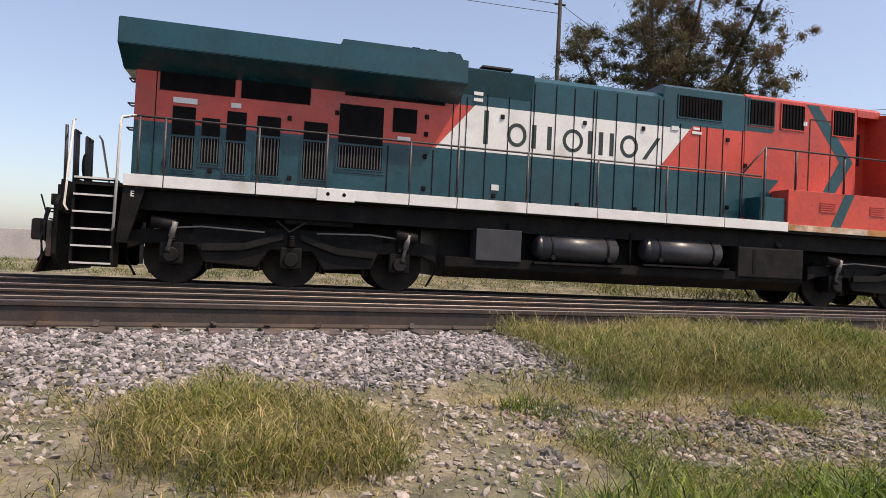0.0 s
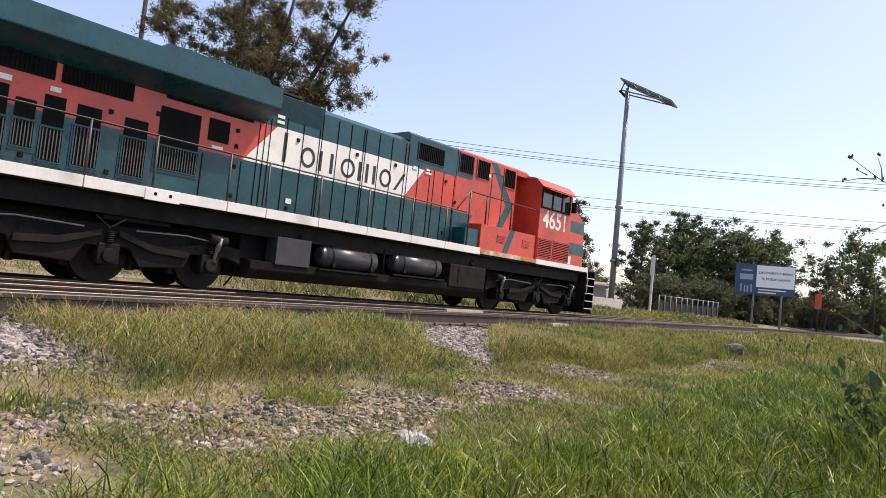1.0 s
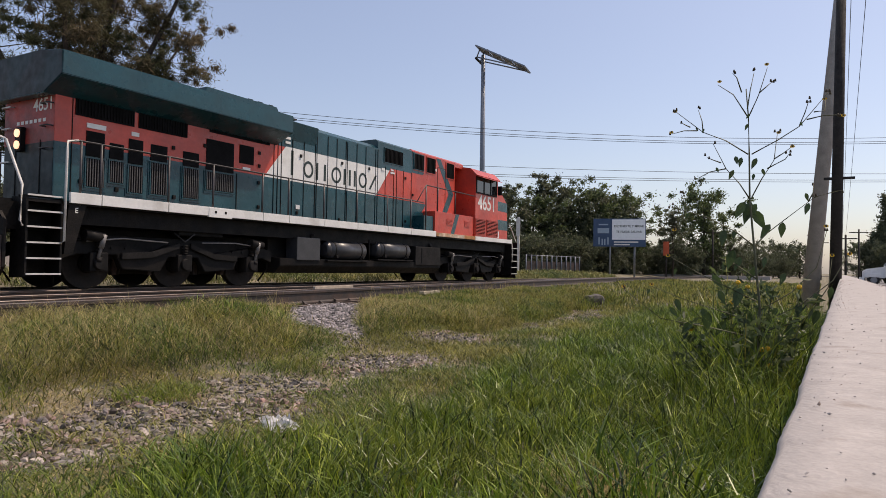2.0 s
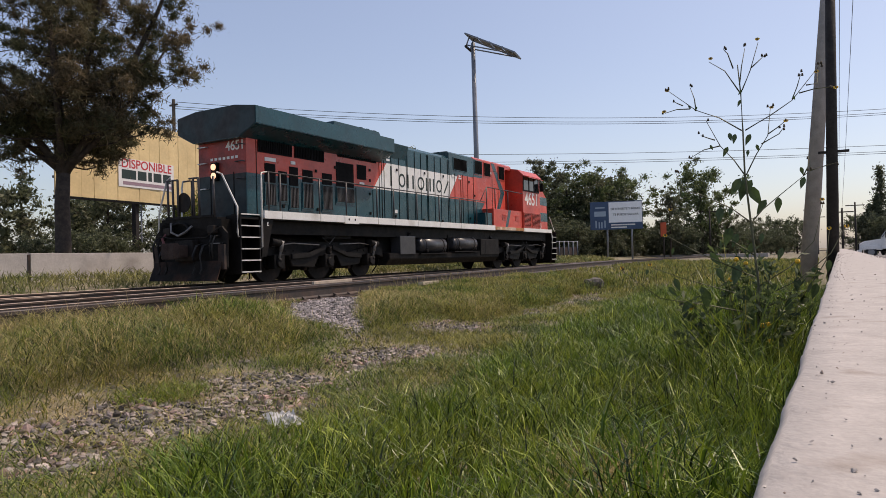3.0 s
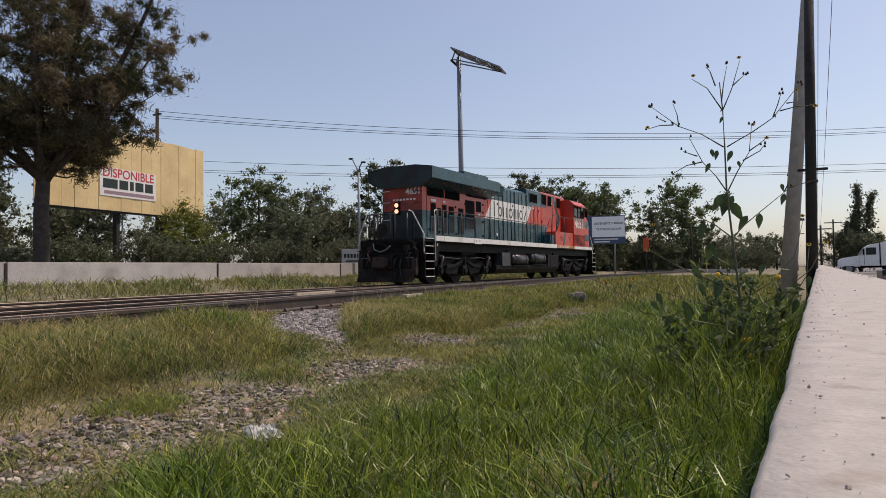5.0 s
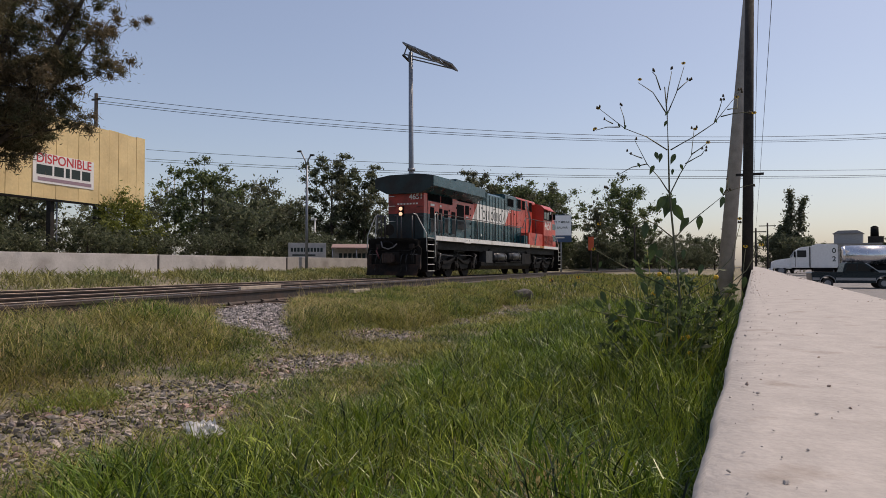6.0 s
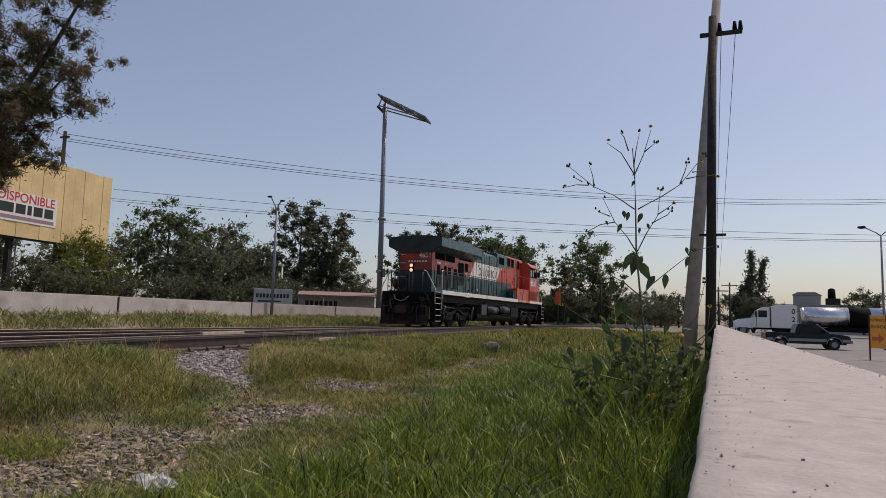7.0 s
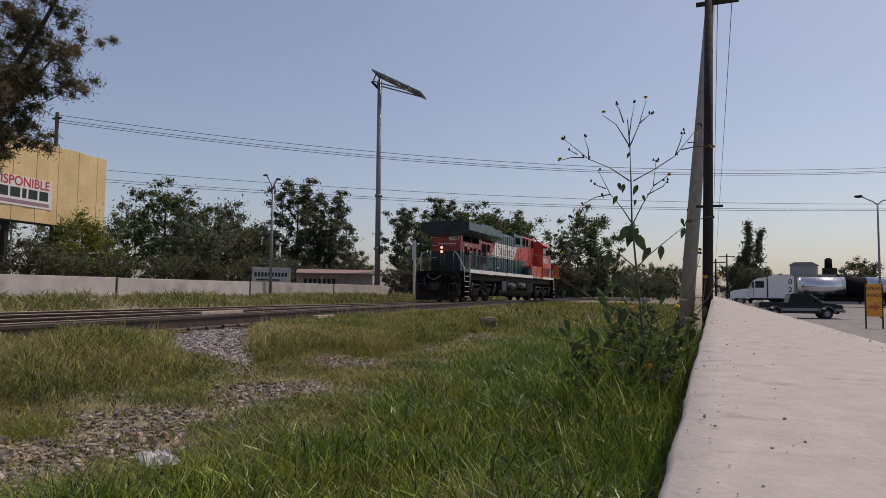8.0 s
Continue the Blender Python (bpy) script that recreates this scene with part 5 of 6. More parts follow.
# ---- poles ----
def solar_pole():
    th = thing("solar_lamp_post", "tall grey steel post carrying a tilted solar panel", "lamp post", pose(43.82, 21.88, -0.1))
    part("pole", rod((0, 0, 0), (0, 0.1, 16.4), 0.22, 0.15, seg=16), GALV, th)
    for z, r in ((0.1, 0.4), (3.7, 0.30), (7.6, 0.28)):
        part("collar", rod((0, 0.02, z), (0, 0.02, z + 0.18), r, seg=16), GALV, th)
    bx = part("equipment_box", box(-0.25, 0.25, -0.3, -0.2, 3.4, 4.0, 0.02), DARKPOLE, th)
    # panel: leans towards the line of sight, falling to one side
    a, b = Vector((0.05, 0.50, 16.95)), Vector((0.20, -3.35, 14.98))
    u, span = (b - a).normalized(), (b - a).length
    v = Vector((0.97, 0.1, -0.06)).normalized()
    face = Matrix((u, v, u.cross(v))).transposed().to_4x4()
    face.translation = a
    W = 1.5
    CELL = material("solar cells seen from below", (0.085, 0.070, 0.055), 0.5, var=0.3, scale=2)
    fr = part("panel_frame", ring(0, span, -W / 2, W / 2, 0.09, -0.05, 0.05), GALV, th, m=face @ pose(0, 0, 0, -90))
    for i in range(4):
        for j in range(2):
            u0, v0 = 0.14 + i * (span - 0.2) / 4, -W / 2 + 0.13 + j * (W - 0.2) / 2
            part("solar_panel", box(u0, u0 + (span - 0.2) / 4 - 0.16, v0, v0 + (W - 0.2) / 2 - 0.12, -0.025, 0.025, 0.006), CELL, th, "dark solar cell panel with bronze underside", face)
    for i in range(1, 4):
        part("panel_rib", box(i * span / 4 - 0.03, i * span / 4 + 0.03, -W / 2, W / 2, 0.03, 0.08), GALV, fr, m=pose(0, 0, 0, 90))
    for d in (-0.4, 0.4):
        part("panel_arm", rod(a + v * d - Vector((0, 0, 0.75)), b + v * d - u * 0.3 - Vector((0, 0, 0.12)), 0.05, seg=8), GALV, th)
        part("panel_arm", rod(a + v * d + u * 0.3, a + v * d - Vector((0, 0, 0.75)), 0.05, seg=8), GALV, th)
    part("bracket", rod(a - Vector((0, 0, 0.9)) - v * 0.6, a - Vector((0, 0, 0.9)) + v * 0.6, 0.09, seg=8), DARKPOLE, th)


def street_lamp(m, height, arms, label, lean=0.5, k=1.0, head=1.0):
    th = thing("street_lamp", label, "street lamp", m)
    part("pole", rod((0, 0, 0), (0, 0, height), 0.085, 0.055, seg=12), GALV, th)
    for d in arms:
        tip = Vector((0, d * 0.95 * k, height + lean + (0.25 if d > 0 else 0)))
        part("arm", pipe([(0, 0, height - 0.1), (0, d * 0.3 * k, height + lean * 0.55), tip], 0.04), GALV, th)
        e = tip.y
        d = math.copysign(0.5 * head, d)
        part("lamp_head", prism([(e - d * 0.2, tip.z - 0.06 * head), (e - d * 0.1, tip.z + 0.10 * head), (e + d * 0.8, tip.z + 0.08 * head), (e + d * 0.9, tip.z - 0.02), (e + d * 0.4, tip.z - 0.10 * head)], "x", -0.13 * head, 0.13 * head, 0.03 * head), DARKPOLE, th)
    part("base_plate", box(-0.15, 0.15, -0.15, 0.15, 0, 0.06), GALV, th)


solar_pole()
street_lamp(pose(29.15, 20.72, -0.1, 0, 0, 0), 5.95, (1, -0.6), "slim grey double-armed street lamp by the wall", 0.5, 0.42, 0.5)
street_lamp(pose(53.75, -11.7, -0.95, 0, 0, -10), 8.0, (1, -0.9), "grey double-armed street lamp at the yard", 0.3)


def power_poles():
    th = thing("power_pole", "dark creosoted wooden power pole with a crossarm", "power pole", pose(20.0, -0.22, -0.6))
    part("pole", rod((0, 0, 0), (0, -0.17, 10.0), 0.15, 0.11, seg=14), DARKPOLE, th)
    part("crossarm", box(-0.06, 0.06, -0.95, 0.18, 9.42, 9.52, 0.01), DARKPOLE, th)
    for y in (-0.35, -0.75, -0.9):
        part("insulator", rod((0, y, 9.52), (0, y, 9.78), 0.07, 0.045, seg=10), GRILLE, th)
    part("small_bracket", box(-0.05, 0.05, -0.45, 0.25, 3.62, 3.68), DARKPOLE, th)
    th = thing("power_pole", "grey tapered concrete pole leaning beside its neighbour", "power pole", pose(23.5, 0.44, -0.62))
    part("pole", rod((0, 0, 0), (1.35, -1.29, 15.3), 0.245, 0.125, seg=18), POLECON, th)
    th = thing("power_pole", "slim dark power pole beyond the wall", "power pole", pose(13.4, 32.1, 0))
    part("pole", rod((0, 0, 0), (0, 0, 14.9), 0.13, 0.10, seg=10), DARKPOLE, th)
    part("crossarm", box(-0.3, 0.3, -0.05, 0.05, 14.3, 14.38), DARKPOLE, th)
    th = thing("power_pole", "slim dark power pole behind the yellow billboard", "power pole", pose(28.05, 35.2, 0))
    part("pole", rod((0, 0, 0), (0, 0, 10.9), 0.12, 0.10, seg=10), DARKPOLE, th)
    part("crossarm", box(-0.05, 0.05, -0.35, 0.35, 10.5, 10.6), DARKPOLE, th)
    for x, y, h, t in ((88.0, 22.5, 7.0, "slim pale post among the far trees"), (84, 11.5, 6.0, "slim pale post at the crossing"), (70.0, -1.6, 4.6, "small dark crossarm pole down the road"), (95.0, 1.1, 6.2, "distant slim dark pole along the road"), (99.0, 0.5, 5.4, "distant slim dark pole along the road"), (86, -3.2, 6.0, "distant slim dark pole along the road")):
        th = thing("power_pole", t, "power pole", pose(x, y, -0.5), group="distant poles")
        part("pole", rod((0, 0, 0), (0, 0, h), 0.11, 0.08, seg=8), GALV if h > 6.5 else DARKPOLE, th)
        part("crossarm", box(-0.05, 0.05, -0.9, 0.9, h - 0.4, h - 0.3), DARKPOLE, th)


power_poles()


def wire(p, q, sag, r=0.016, name="cable"):
    p, q = Vector(p), Vector(q)
    pts = [p.lerp(q, i / 24) - Vector((0, 0, sag * 4 * (i / 24) * (1 - i / 24))) for i in range(25)]
    return tagged(part(name, pipe(pts, r, seg=5), WIREM), "thin black overhead cable sagging between poles", "cable", "overhead cables")


for dz in (0.0, -0.28, -0.42):
    wire((28.05, 35.2, 10.75 + dz), (62, -14.5, 10.9 + dz * 0.9), 1.3)
for dz, dy in ((0.0, 0), (-0.95, 0), (-0.72, 0.4)):
    wire((40.2, 44.5 + dy, 10.1 + dz), (70, -17, 8.9 + dz * 0.6), 0.75, 0.018)
wire((13.4, 32.1, 14.4), (28.05, 35.2, 10.6), 0.6)
wire((-30, 30, 15.5), (13.4, 32.1, 14.35), 0.6)
wire((-30, 30.5, 15.1), (13.4, 32.3, 13.95), 0.6)
for y0, y1 in ((-0.62, -1.35), (-1.0, -1.6)):
    wire((20, y0, 9.02), (70, y1, 4.0), 0.3, 0.010)


# ---- trees ----
def leaf_cloud(centres, n, size, spread, long=1.0, up=0.0):
    """n leaves round each centre (x, y, z, r): small pointed quads, turned at random."""
    cs = np.array(centres)
    c = np.repeat(cs[:, :3], n, 0)
    r = np.repeat(cs[:, 3], n)[:, None]
    k = len(c)
    d = np.random.normal(size=(k, 3))
    d /= np.linalg.norm(d, axis=1)[:, None]
    p = c + d * r * np.abs(np.random.normal(0.0, 0.55, (k, 1))) * np.array([1, 1, spread])
    a = np.random.normal(size=(k, 3)) + np.array([0, 0, up])
    a /= np.linalg.norm(a, axis=1)[:, None]
    b = np.cross(a, np.random.normal(size=(k, 3)))
    b /= np.linalg.norm(b, axis=1)[:, None]
    s = size * np.random.uniform(0.6, 1.3, (k, 1))
    vs = np.stack([p - a * s * long, p + b * s * 0.42, p + a * s * long, p - b * s * 0.42], 1).reshape(-1, 3)
    fs = np.arange(k * 4).reshape(-1, 4)
    return vs.tolist(), [], fs.tolist()


def grow(height, radius, trunk_r, limbs, clumps_per, leaf_n, leaf_size, mat, label, m, low=0.35, spread=0.75, long=1.0, offset=(0, 0), up=0.0, clump_r=(0.5, 1.1), group="", top=1.0, name="tree"):
    th = thing(name, label, "tree", m, group)
    cx, cy = offset
    top_p = Vector((cx * 0.8, cy * 0.8, height * 0.88))
    base = pipe([(0, 0, -0.3), (0.02 * height * random.uniform(-1, 1), 0.01 * height, height * 0.3), (cx * 0.4, cy * 0.4, height * 0.55), top_p], trunk_r, seg=10, r2=trunk_r * 0.25)
    centres = []
    for i in range(limbs):
        f = low + (0.95 - low) * (i + random.random() * 0.7) / limbs
        an = i * 2.4 + random.uniform(-0.5, 0.5)
        env = math.sin(math.pi * min(1, (f - low + 0.12) / (1.15 - low))) ** 0.7
        reach = radius * env * random.uniform(0.65, 1.1)
        s = Vector((cx * 0.5 * f, cy * 0.5 * f, height * f * 0.82))
        e = Vector((cx + math.cos(an) * reach, cy + math.sin(an) * reach, height * (f + 0.10) * top))
        mid = s.lerp(e, 0.5) + Vector((0, 0, -0.03 * height * random.random()))
        pipe([s, mid, e], trunk_r * 0.32 * (1.15 - f), seg=6, bm=base, r2=trunk_r * 0.06)
        for q in range(clumps_per):
            t = 0.35 + 0.7 * (q + random.random()) / clumps_per
            p = s.lerp(e, t) + Vector((random.gauss(0, 0.12), random.gauss(0, 0.12), random.gauss(0.02, 0.08))) * radius
            centres.append((p.x, p.y, p.z, random.uniform(*clump_r)))
            if q % 2:
                pipe([s.lerp(e, t * 0.8), p], trunk_r * 0.06, seg=4, bm=base, r2=trunk_r * 0.03)
    part("trunk", base, BARK, th)
    part("crown", leaf_cloud(centres, leaf_n, leaf_size, spread, long, up), mat, th)
    return th


random.seed(21)
np.random.seed(21)


def she_oak(m):
    """Forked trunk, rising limbs, and many brushes of long fine needles."""
    th = thing("tree", "big old she-oak with dense feathery brownish-green foliage behind the wall", "tree", m)
    fork = Vector((0.05, -0.05, 3.7))
    bm = pipe([(0, 0, -0.3), (0.04, 0.0, 1.2), (0.0, -0.03, 2.6), fork], 0.27, seg=12, r2=0.22)
    tufts = []
    limbs = [((-0.25, 0.45, 13.4), 0.24, 0.0), ((2.3, -3.6, 11.4), 0.20, 0.4), ((2.6, 1.8, 11.0), 0.15, 0.0), ((-2.6, 2.3, 10.4), 0.15, 0.2), ((-1.8, -2.4, 10.2), 0.13, 0.2), ((1.1, -1.6, 12.8), 0.13, 0.0), ((1.9, -3.2, 8.0), 0.11, 0.1), ((-1.9, 3.2, 7.8), 0.11, 0.2)]
    for tip, r, bow in limbs:
        e = Vector(tip)
        c = fork.lerp(e, 0.45) + Vector((e.x * 0.12, e.y * 0.12, -bow))
        line = [fork.lerp(c, t / 4).lerp(c.lerp(e, t / 4), t / 4) for t in range(5)]
        pipe(line, r, seg=8, bm=bm, r2=0.03)
        n = 17
        for i in range(n):
            f = 0.10 + 0.88 * (i + random.random() * 0.8) / n
            k = min(3, int(f * 4))
            s = line[k].lerp(line[k + 1], f * 4 - k)
            an = i * 2.4 + random.uniform(-0.4, 0.4)
            reach = (2.9 - 1.6 * f) * random.uniform(0.6, 1.15)
            w = s + Vector((math.cos(an) * reach, math.sin(an) * reach, reach * random.uniform(-0.12, 0.55)))
            pipe([s, s.lerp(w, 0.5) - Vector((0, 0, 0.10 * reach)), w], 0.045 * (1.2 - f), seg=5, bm=bm, r2=0.008)
            for q in range(9):
                t = 0.22 + 0.85 * (q + random.random()) / 9
                p = s.lerp(w, t) + Vector((random.gauss(0, 0.20), random.gauss(0, 0.20), random.gauss(0.05, 0.15))) * (0.75 + 0.35 * reach)
                tufts.append((p.x, p.y, p.z, random.uniform(0.26, 0.52)))
    part("trunk", bm, BARK, th)
    part("crown", leaf_cloud(tufts, 150, 0.034, 0.8, 3.0, 0.5), NEEDLE, th)


she_oak(pose(13.55, 22.9, 0.1))
TREES = [grow(9.0, 3.4, 0.22, 26, 5, 105, 0.155, LEAF, "leafy green roadside tree with a broken outline", pose(44.5, 42.5, 0), low=0.2, clump_r=(0.5, 1.0), group="background trees"),
         grow(8.0, 3.6, 0.22, 24, 5, 110, 0.15, LEAFDARK, "dense dark green tree", pose(48.5, 40.5, 0), low=0.12, clump_r=(0.55, 1.1), group="background trees"),
         grow(10.2, 2.6, 0.18, 24, 4, 120, 0.15, LEAFDARK, "tall thin-crowned eucalyptus tree", pose(50.5, 33.2, 0), low=0.3, clump_r=(0.35, 0.8), group="background trees"),
         grow(4.0, 1.7, 0.10, 20, 5, 100, 0.085, material("yellow-green leaves", (0.150, 0.175, 0.035), 0.6, var=0.25, scale=0.7, island=0.5, trans=0.35), "bushy yellow-green shrub beside the billboard", pose(24.6, 28.7, 0), low=0.05, clump_r=(0.5, 0.9), group="background trees"),
         grow(4.8, 3.0, 0.15, 20, 5, 80, 0.14, LEAFDARK, "low dull olive thicket", pose(33.5, 29.0, 0), low=0.05, clump_r=(0.5, 1.0), group="background trees")]
SPOTS = ((1, 51.5, 38.5, 0.8), (1, 57, 42, 0.75), (0, 60, 46, 0.8), (2, 52.5, 31.0, 0.92), (1, 54.0, 32.5, 0.72), (4, 62, 40, 1.0), (1, 66, 36, 0.62), (2, 66.0, 29.8, 1.0), (0, 70, 28.5, 1.0), (2, 72, 27.5, 1.15),
         (1, 74, 25.5, 1.15), (0, 76, 24.0, 1.15), (1, 78, 22.0, 1.2), (0, 78, 20.4, 1.1), (2, 80.5, 15.4, 0.72), (0, 90, 13.4, 1.22), (1, 93, 10.6, 0.6), (1, 110, 9, 0.6), (4, 115, 6, 1.0), (4, 120, 3.5, 1.0), (1, 118, 12, 0.65),
         (4, 37, 31.5, 0.95), (4, 22, 33, 1.0), (4, 17, 34, 0.95), (1, 24, 38, 0.62), (1, 15, 36, 0.6), (4, 11, 32, 1.0), (4, 41, 34, 0.75), (4, 45, 34.5, 0.7), (4, 48, 33, 0.62), (1, 40, 44, 0.7), (1, 34, 42, 0.62), (4, 56, 30, 0.7), (4, 60, 28, 0.6),
         (4, 100, -4.3, 1.0), (4, 97, -6.5, 0.85), (4, 99, -9.8, 0.7), (4, 100, -19.5, 1.0), (1, 5, 38, 0.55), (4, -6, 42, 0.6), (4, 69, 22.6, 0.8), (4, 73, 20.5, 0.8), (4, 84, 14.5, 0.8))
HEDGE = [(4, 62 + i * 1.15, 27.5 - i * 0.42 + random.uniform(-0.8, 0.8), random.uniform(0.55, 0.95)) for i in range(30)]
HEDGE += [(4, 8 + i * 2.1, 25.5 + 0.22 * i + random.uniform(-0.7, 0.7), random.uniform(0.26, 0.40) + 0.012 * i) for i in range(22)]
HEDGE += [(4, 90 + i * 1.5, 14.0 - i * 0.62, random.uniform(0.45, 0.75)) for i in range(16)]
for i, x, y, s in SPOTS + tuple(HEDGE):
    t = copy_thing(TREES[i], pose(x, y, 0, 0, 0, random.uniform(0, 360)))
    t.scale = (s, s, s * random.uniform(0.92, 1.08))

random.seed(8)
np.random.seed(8)
# columnar tree down the road, in several leaning plumes
th = thing("column_tree", "tall dark columnar tree with several leaning plumes", "tree", pose(100, -6.6, -0.6))
cs, bm = [], bmesh.new()
for dx, dy, h in ((0, 0.2, 11.0), (0.4, -1.3, 9.9), (-0.3, 1.1, 6.2), (0, 1.9, 4.6), (0.2, 0.5, 7.5), (0, -1.9, 4.6)):
    pipe([(0, 0, 0), (dx * 0.6, dy * 0.5, h * 0.5), (dx, dy * 1.2, h)], 0.12, seg=6, bm=bm, r2=0.03)
    for i in range(16):
        f = 0.25 + 0.75 * i / 15
        cs.append((dx * f, dy * 1.2 * f, h * f, 0.92 * (1.15 - 0.55 * f)))
part("trunk", bm, BARK, th)
part("crown", leaf_cloud([(a + random.gauss(0, 0.15), b + random.gauss(0, 0.25), c, d * random.uniform(0.8, 1.5)) for a, b, c, d in cs], 190, 0.19, 0.9), LEAFDARK, th)


# ---- the tall wildflower by the barrier ----
def wildflower():
    th = thing("wildflower", "tall spindly weed with drooping leaves and yellow flowers", "plant", pose(5.5, 0.44, -0.62, 0, 0, -85))
    S = 0.00237

    def at(u, v, d=0.0):
        """From the plan of the plant: across, up, and a little forward or back."""
        return Vector(((u - 440) * S, d, (890 - v) * S + 0.84))

    stem = [at(446, 1245), at(446, 1050), at(450, 850), at(430, 620), at(420, 500), at(418, 360), at(415, 240), at(408, 150)]
    GREENSTEM = material("green-brown stem", (0.085, 0.085, 0.045), 0.7, var=0.2)
    PETAL = material("yellow petals", (0.75, 0.42, 0.02), 0.6, var=0.1)
    BUD = material("dark dry seed heads", (0.05, 0.038, 0.022), 0.8, var=0.2)
    LEAFM = material("limp dark green leaves", (0.060, 0.095, 0.034), 0.6, var=0.25, scale=12, island=0.3, trans=0.3)
    part("stem", pipe(stem, 0.011, seg=7, r2=0.004), GREENSTEM, th)
    tips = []
    branches = (((412, 238), (370, 160), (322, 118)), ((412, 215), (420, 150), (431, 88)), ((420, 232), (445, 170), (470, 82)), ((448, 165), (470, 140), (486, 120)), ((395, 160), (380, 110), (368, 95)),
                ((415, 362), (350, 315), (280, 283), (190, 205)), ((280, 283), (275, 240), (262, 198)), ((262, 275), (220, 272), (182, 280)), ((240, 262), (225, 255), (212, 248)),
                ((425, 362), (500, 320), (560, 280), (640, 178)), ((560, 280), (575, 240), (585, 205)), ((580, 262), (620, 258), (668, 262)), ((600, 240), (630, 235), (634, 195)),
                ((420, 505), (390, 455), (350, 405), (310, 320)), ((350, 405), (300, 410), (252, 432)), ((335, 385), (312, 375), (292, 365)),
                ((424, 505), (455, 440), (490, 380), (500, 290)), ((490, 380), (515, 365), (536, 350)), ((470, 410), (520, 385), (530, 372)),
                ((432, 655), (380, 610), (290, 560), (180, 525)), ((235, 545), (222, 510), (210, 482)), ((440, 650), (470, 615), (520, 572), (600, 505)), ((585, 518), (598, 490), (600, 460)), ((600, 505), (640, 495), (668, 490)),
                ((440, 760), (380, 715), (300, 680), (195, 600)), ((440, 830), (380, 800), (270, 745), (180, 690)), ((445, 900), (350, 870), (220, 830), (118, 790)), ((450, 860), (540, 800), (610, 720), (640, 600)), ((450, 900), (560, 840), (650, 760), (690, 680)), ((450, 950), (300, 920), (150, 900), (20, 800)), ((452, 930), (580, 880), (640, 780), (650, 690)))
    for i, b in enumerate(branches):
        d = random.uniform(-0.12, 0.12)
        pts = [at(u, v, d * k / (len(b) - 1)) for k, (u, v) in enumerate(b)]
        part("branch", pipe(pts, 0.0055, seg=5, r2=0.0022), GREENSTEM, th)
        tips.append((pts[-1], i))
    for p, i in tips:
        for q in range(random.choice((1, 2, 3))):
            o = p + Vector((random.uniform(-0.02, 0.02), random.uniform(-0.02, 0.02), random.uniform(-0.01, 0.025)))
            if q == 0 and i in (0, 7, 2, 5, 11, 12, 17, 16, 24, 26, 27, 28, 25, 29, 30):
                bm = bmesh.new()
                for k in range(7):
                    an = k * 2 * math.pi / 7
                    dd = Vector((math.cos(an), 0.4 * math.sin(an) - 0.4, math.sin(an) * 0.7)) * 0.019
                    sd = Vector((-math.sin(an), 0, math.cos(an))) * 0.006
                    f = [bm.verts.new(o), bm.verts.new(o + dd * 0.6 + sd), bm.verts.new(o + dd), bm.verts.new(o + dd * 0.6 - sd)]
                    bm.faces.new(f)
                part("flower", bm, PETAL, th, "small yellow flower")
            part("bud", rod(o - Vector((0, 0, 0.008)), o + Vector((0, 0, 0.012)), 0.009, 0.005, seg=7), BUD, th)

    def leaf(p, size, droop, an):
        """A folded pointed leaf that hangs from p."""
        d = Vector((math.cos(an), 0.5 * math.sin(an), -droop)).normalized()
        sd = d.cross(Vector((0, 1, 0.2))).normalized()
        fold = Vector((0, -0.3, 0.1))
        bm = bmesh.new()
        prof = ((0.0, 0.02), (0.2, 0.19), (0.45, 0.24), (0.75, 0.13), (1.0, 0.0))
        mid, lf, rt = [], [], []
        for t, w in prof:
            c = p + d * size * t + Vector((0, 0, -0.12 * size * t * t))
            mid.append(bm.verts.new(c))
            lf.append(bm.verts.new(c + sd * w * size + fold * w * size))
            rt.append(bm.verts.new(c - sd * w * size + fold * w * size))
        for k in range(4):
            bm.faces.new((mid[k], mid[k + 1], lf[k + 1], lf[k]))
            bm.faces.new((rt[k], rt[k + 1], mid[k + 1], mid[k]))
        part("leaf", bm, LEAFM, th)

    for u, v, s in ((424, 512, 0.20), (440, 520, 0.16), (408, 515, 0.16), (430, 540, 0.19), (395, 365, 0.09), (440, 370, 0.10), (372, 405, 0.09), (378, 370, 0.08), (480, 585, 0.14), (515, 580, 0.13), (345, 600, 0.15), (378, 600, 0.09), (585, 525, 0.10), (578, 490, 0.07),
                    (455, 415, 0.06), (432, 425, 0.06), (320, 400, 0.05), (420, 235, 0.05), (415, 262, 0.06), (258, 265, 0.04), (285, 275, 0.04), (560, 275, 0.04), (375, 670, 0.24), (395, 690, 0.18), (395, 790, 0.26), (310, 750, 0.20), (300, 870, 0.26), (280, 860, 0.20), (200, 830, 0.17), (195, 730, 0.09),
                    (235, 545, 0.06), (650, 780, 0.15), (520, 740, 0.15), (470, 780, 0.2), (420, 860, 0.25), (350, 900, 0.22), (500, 850, 0.2), (560, 830, 0.18), (600, 800, 0.15), (250, 905, 0.2), (440, 720, 0.16), (465, 690, 0.13), (120, 800, 0.08), (330, 800, 0.18), (410, 920, 0.25), (610, 850, 0.18), (540, 900, 0.2), (180, 860, 0.15)):
        leaf(at(u, v, random.uniform(-0.1, 0.1)), s * (0.85 if v < 650 else 0.6), random.uniform(0.9, 2.2), random.uniform(0, 6.28))


wildflower()

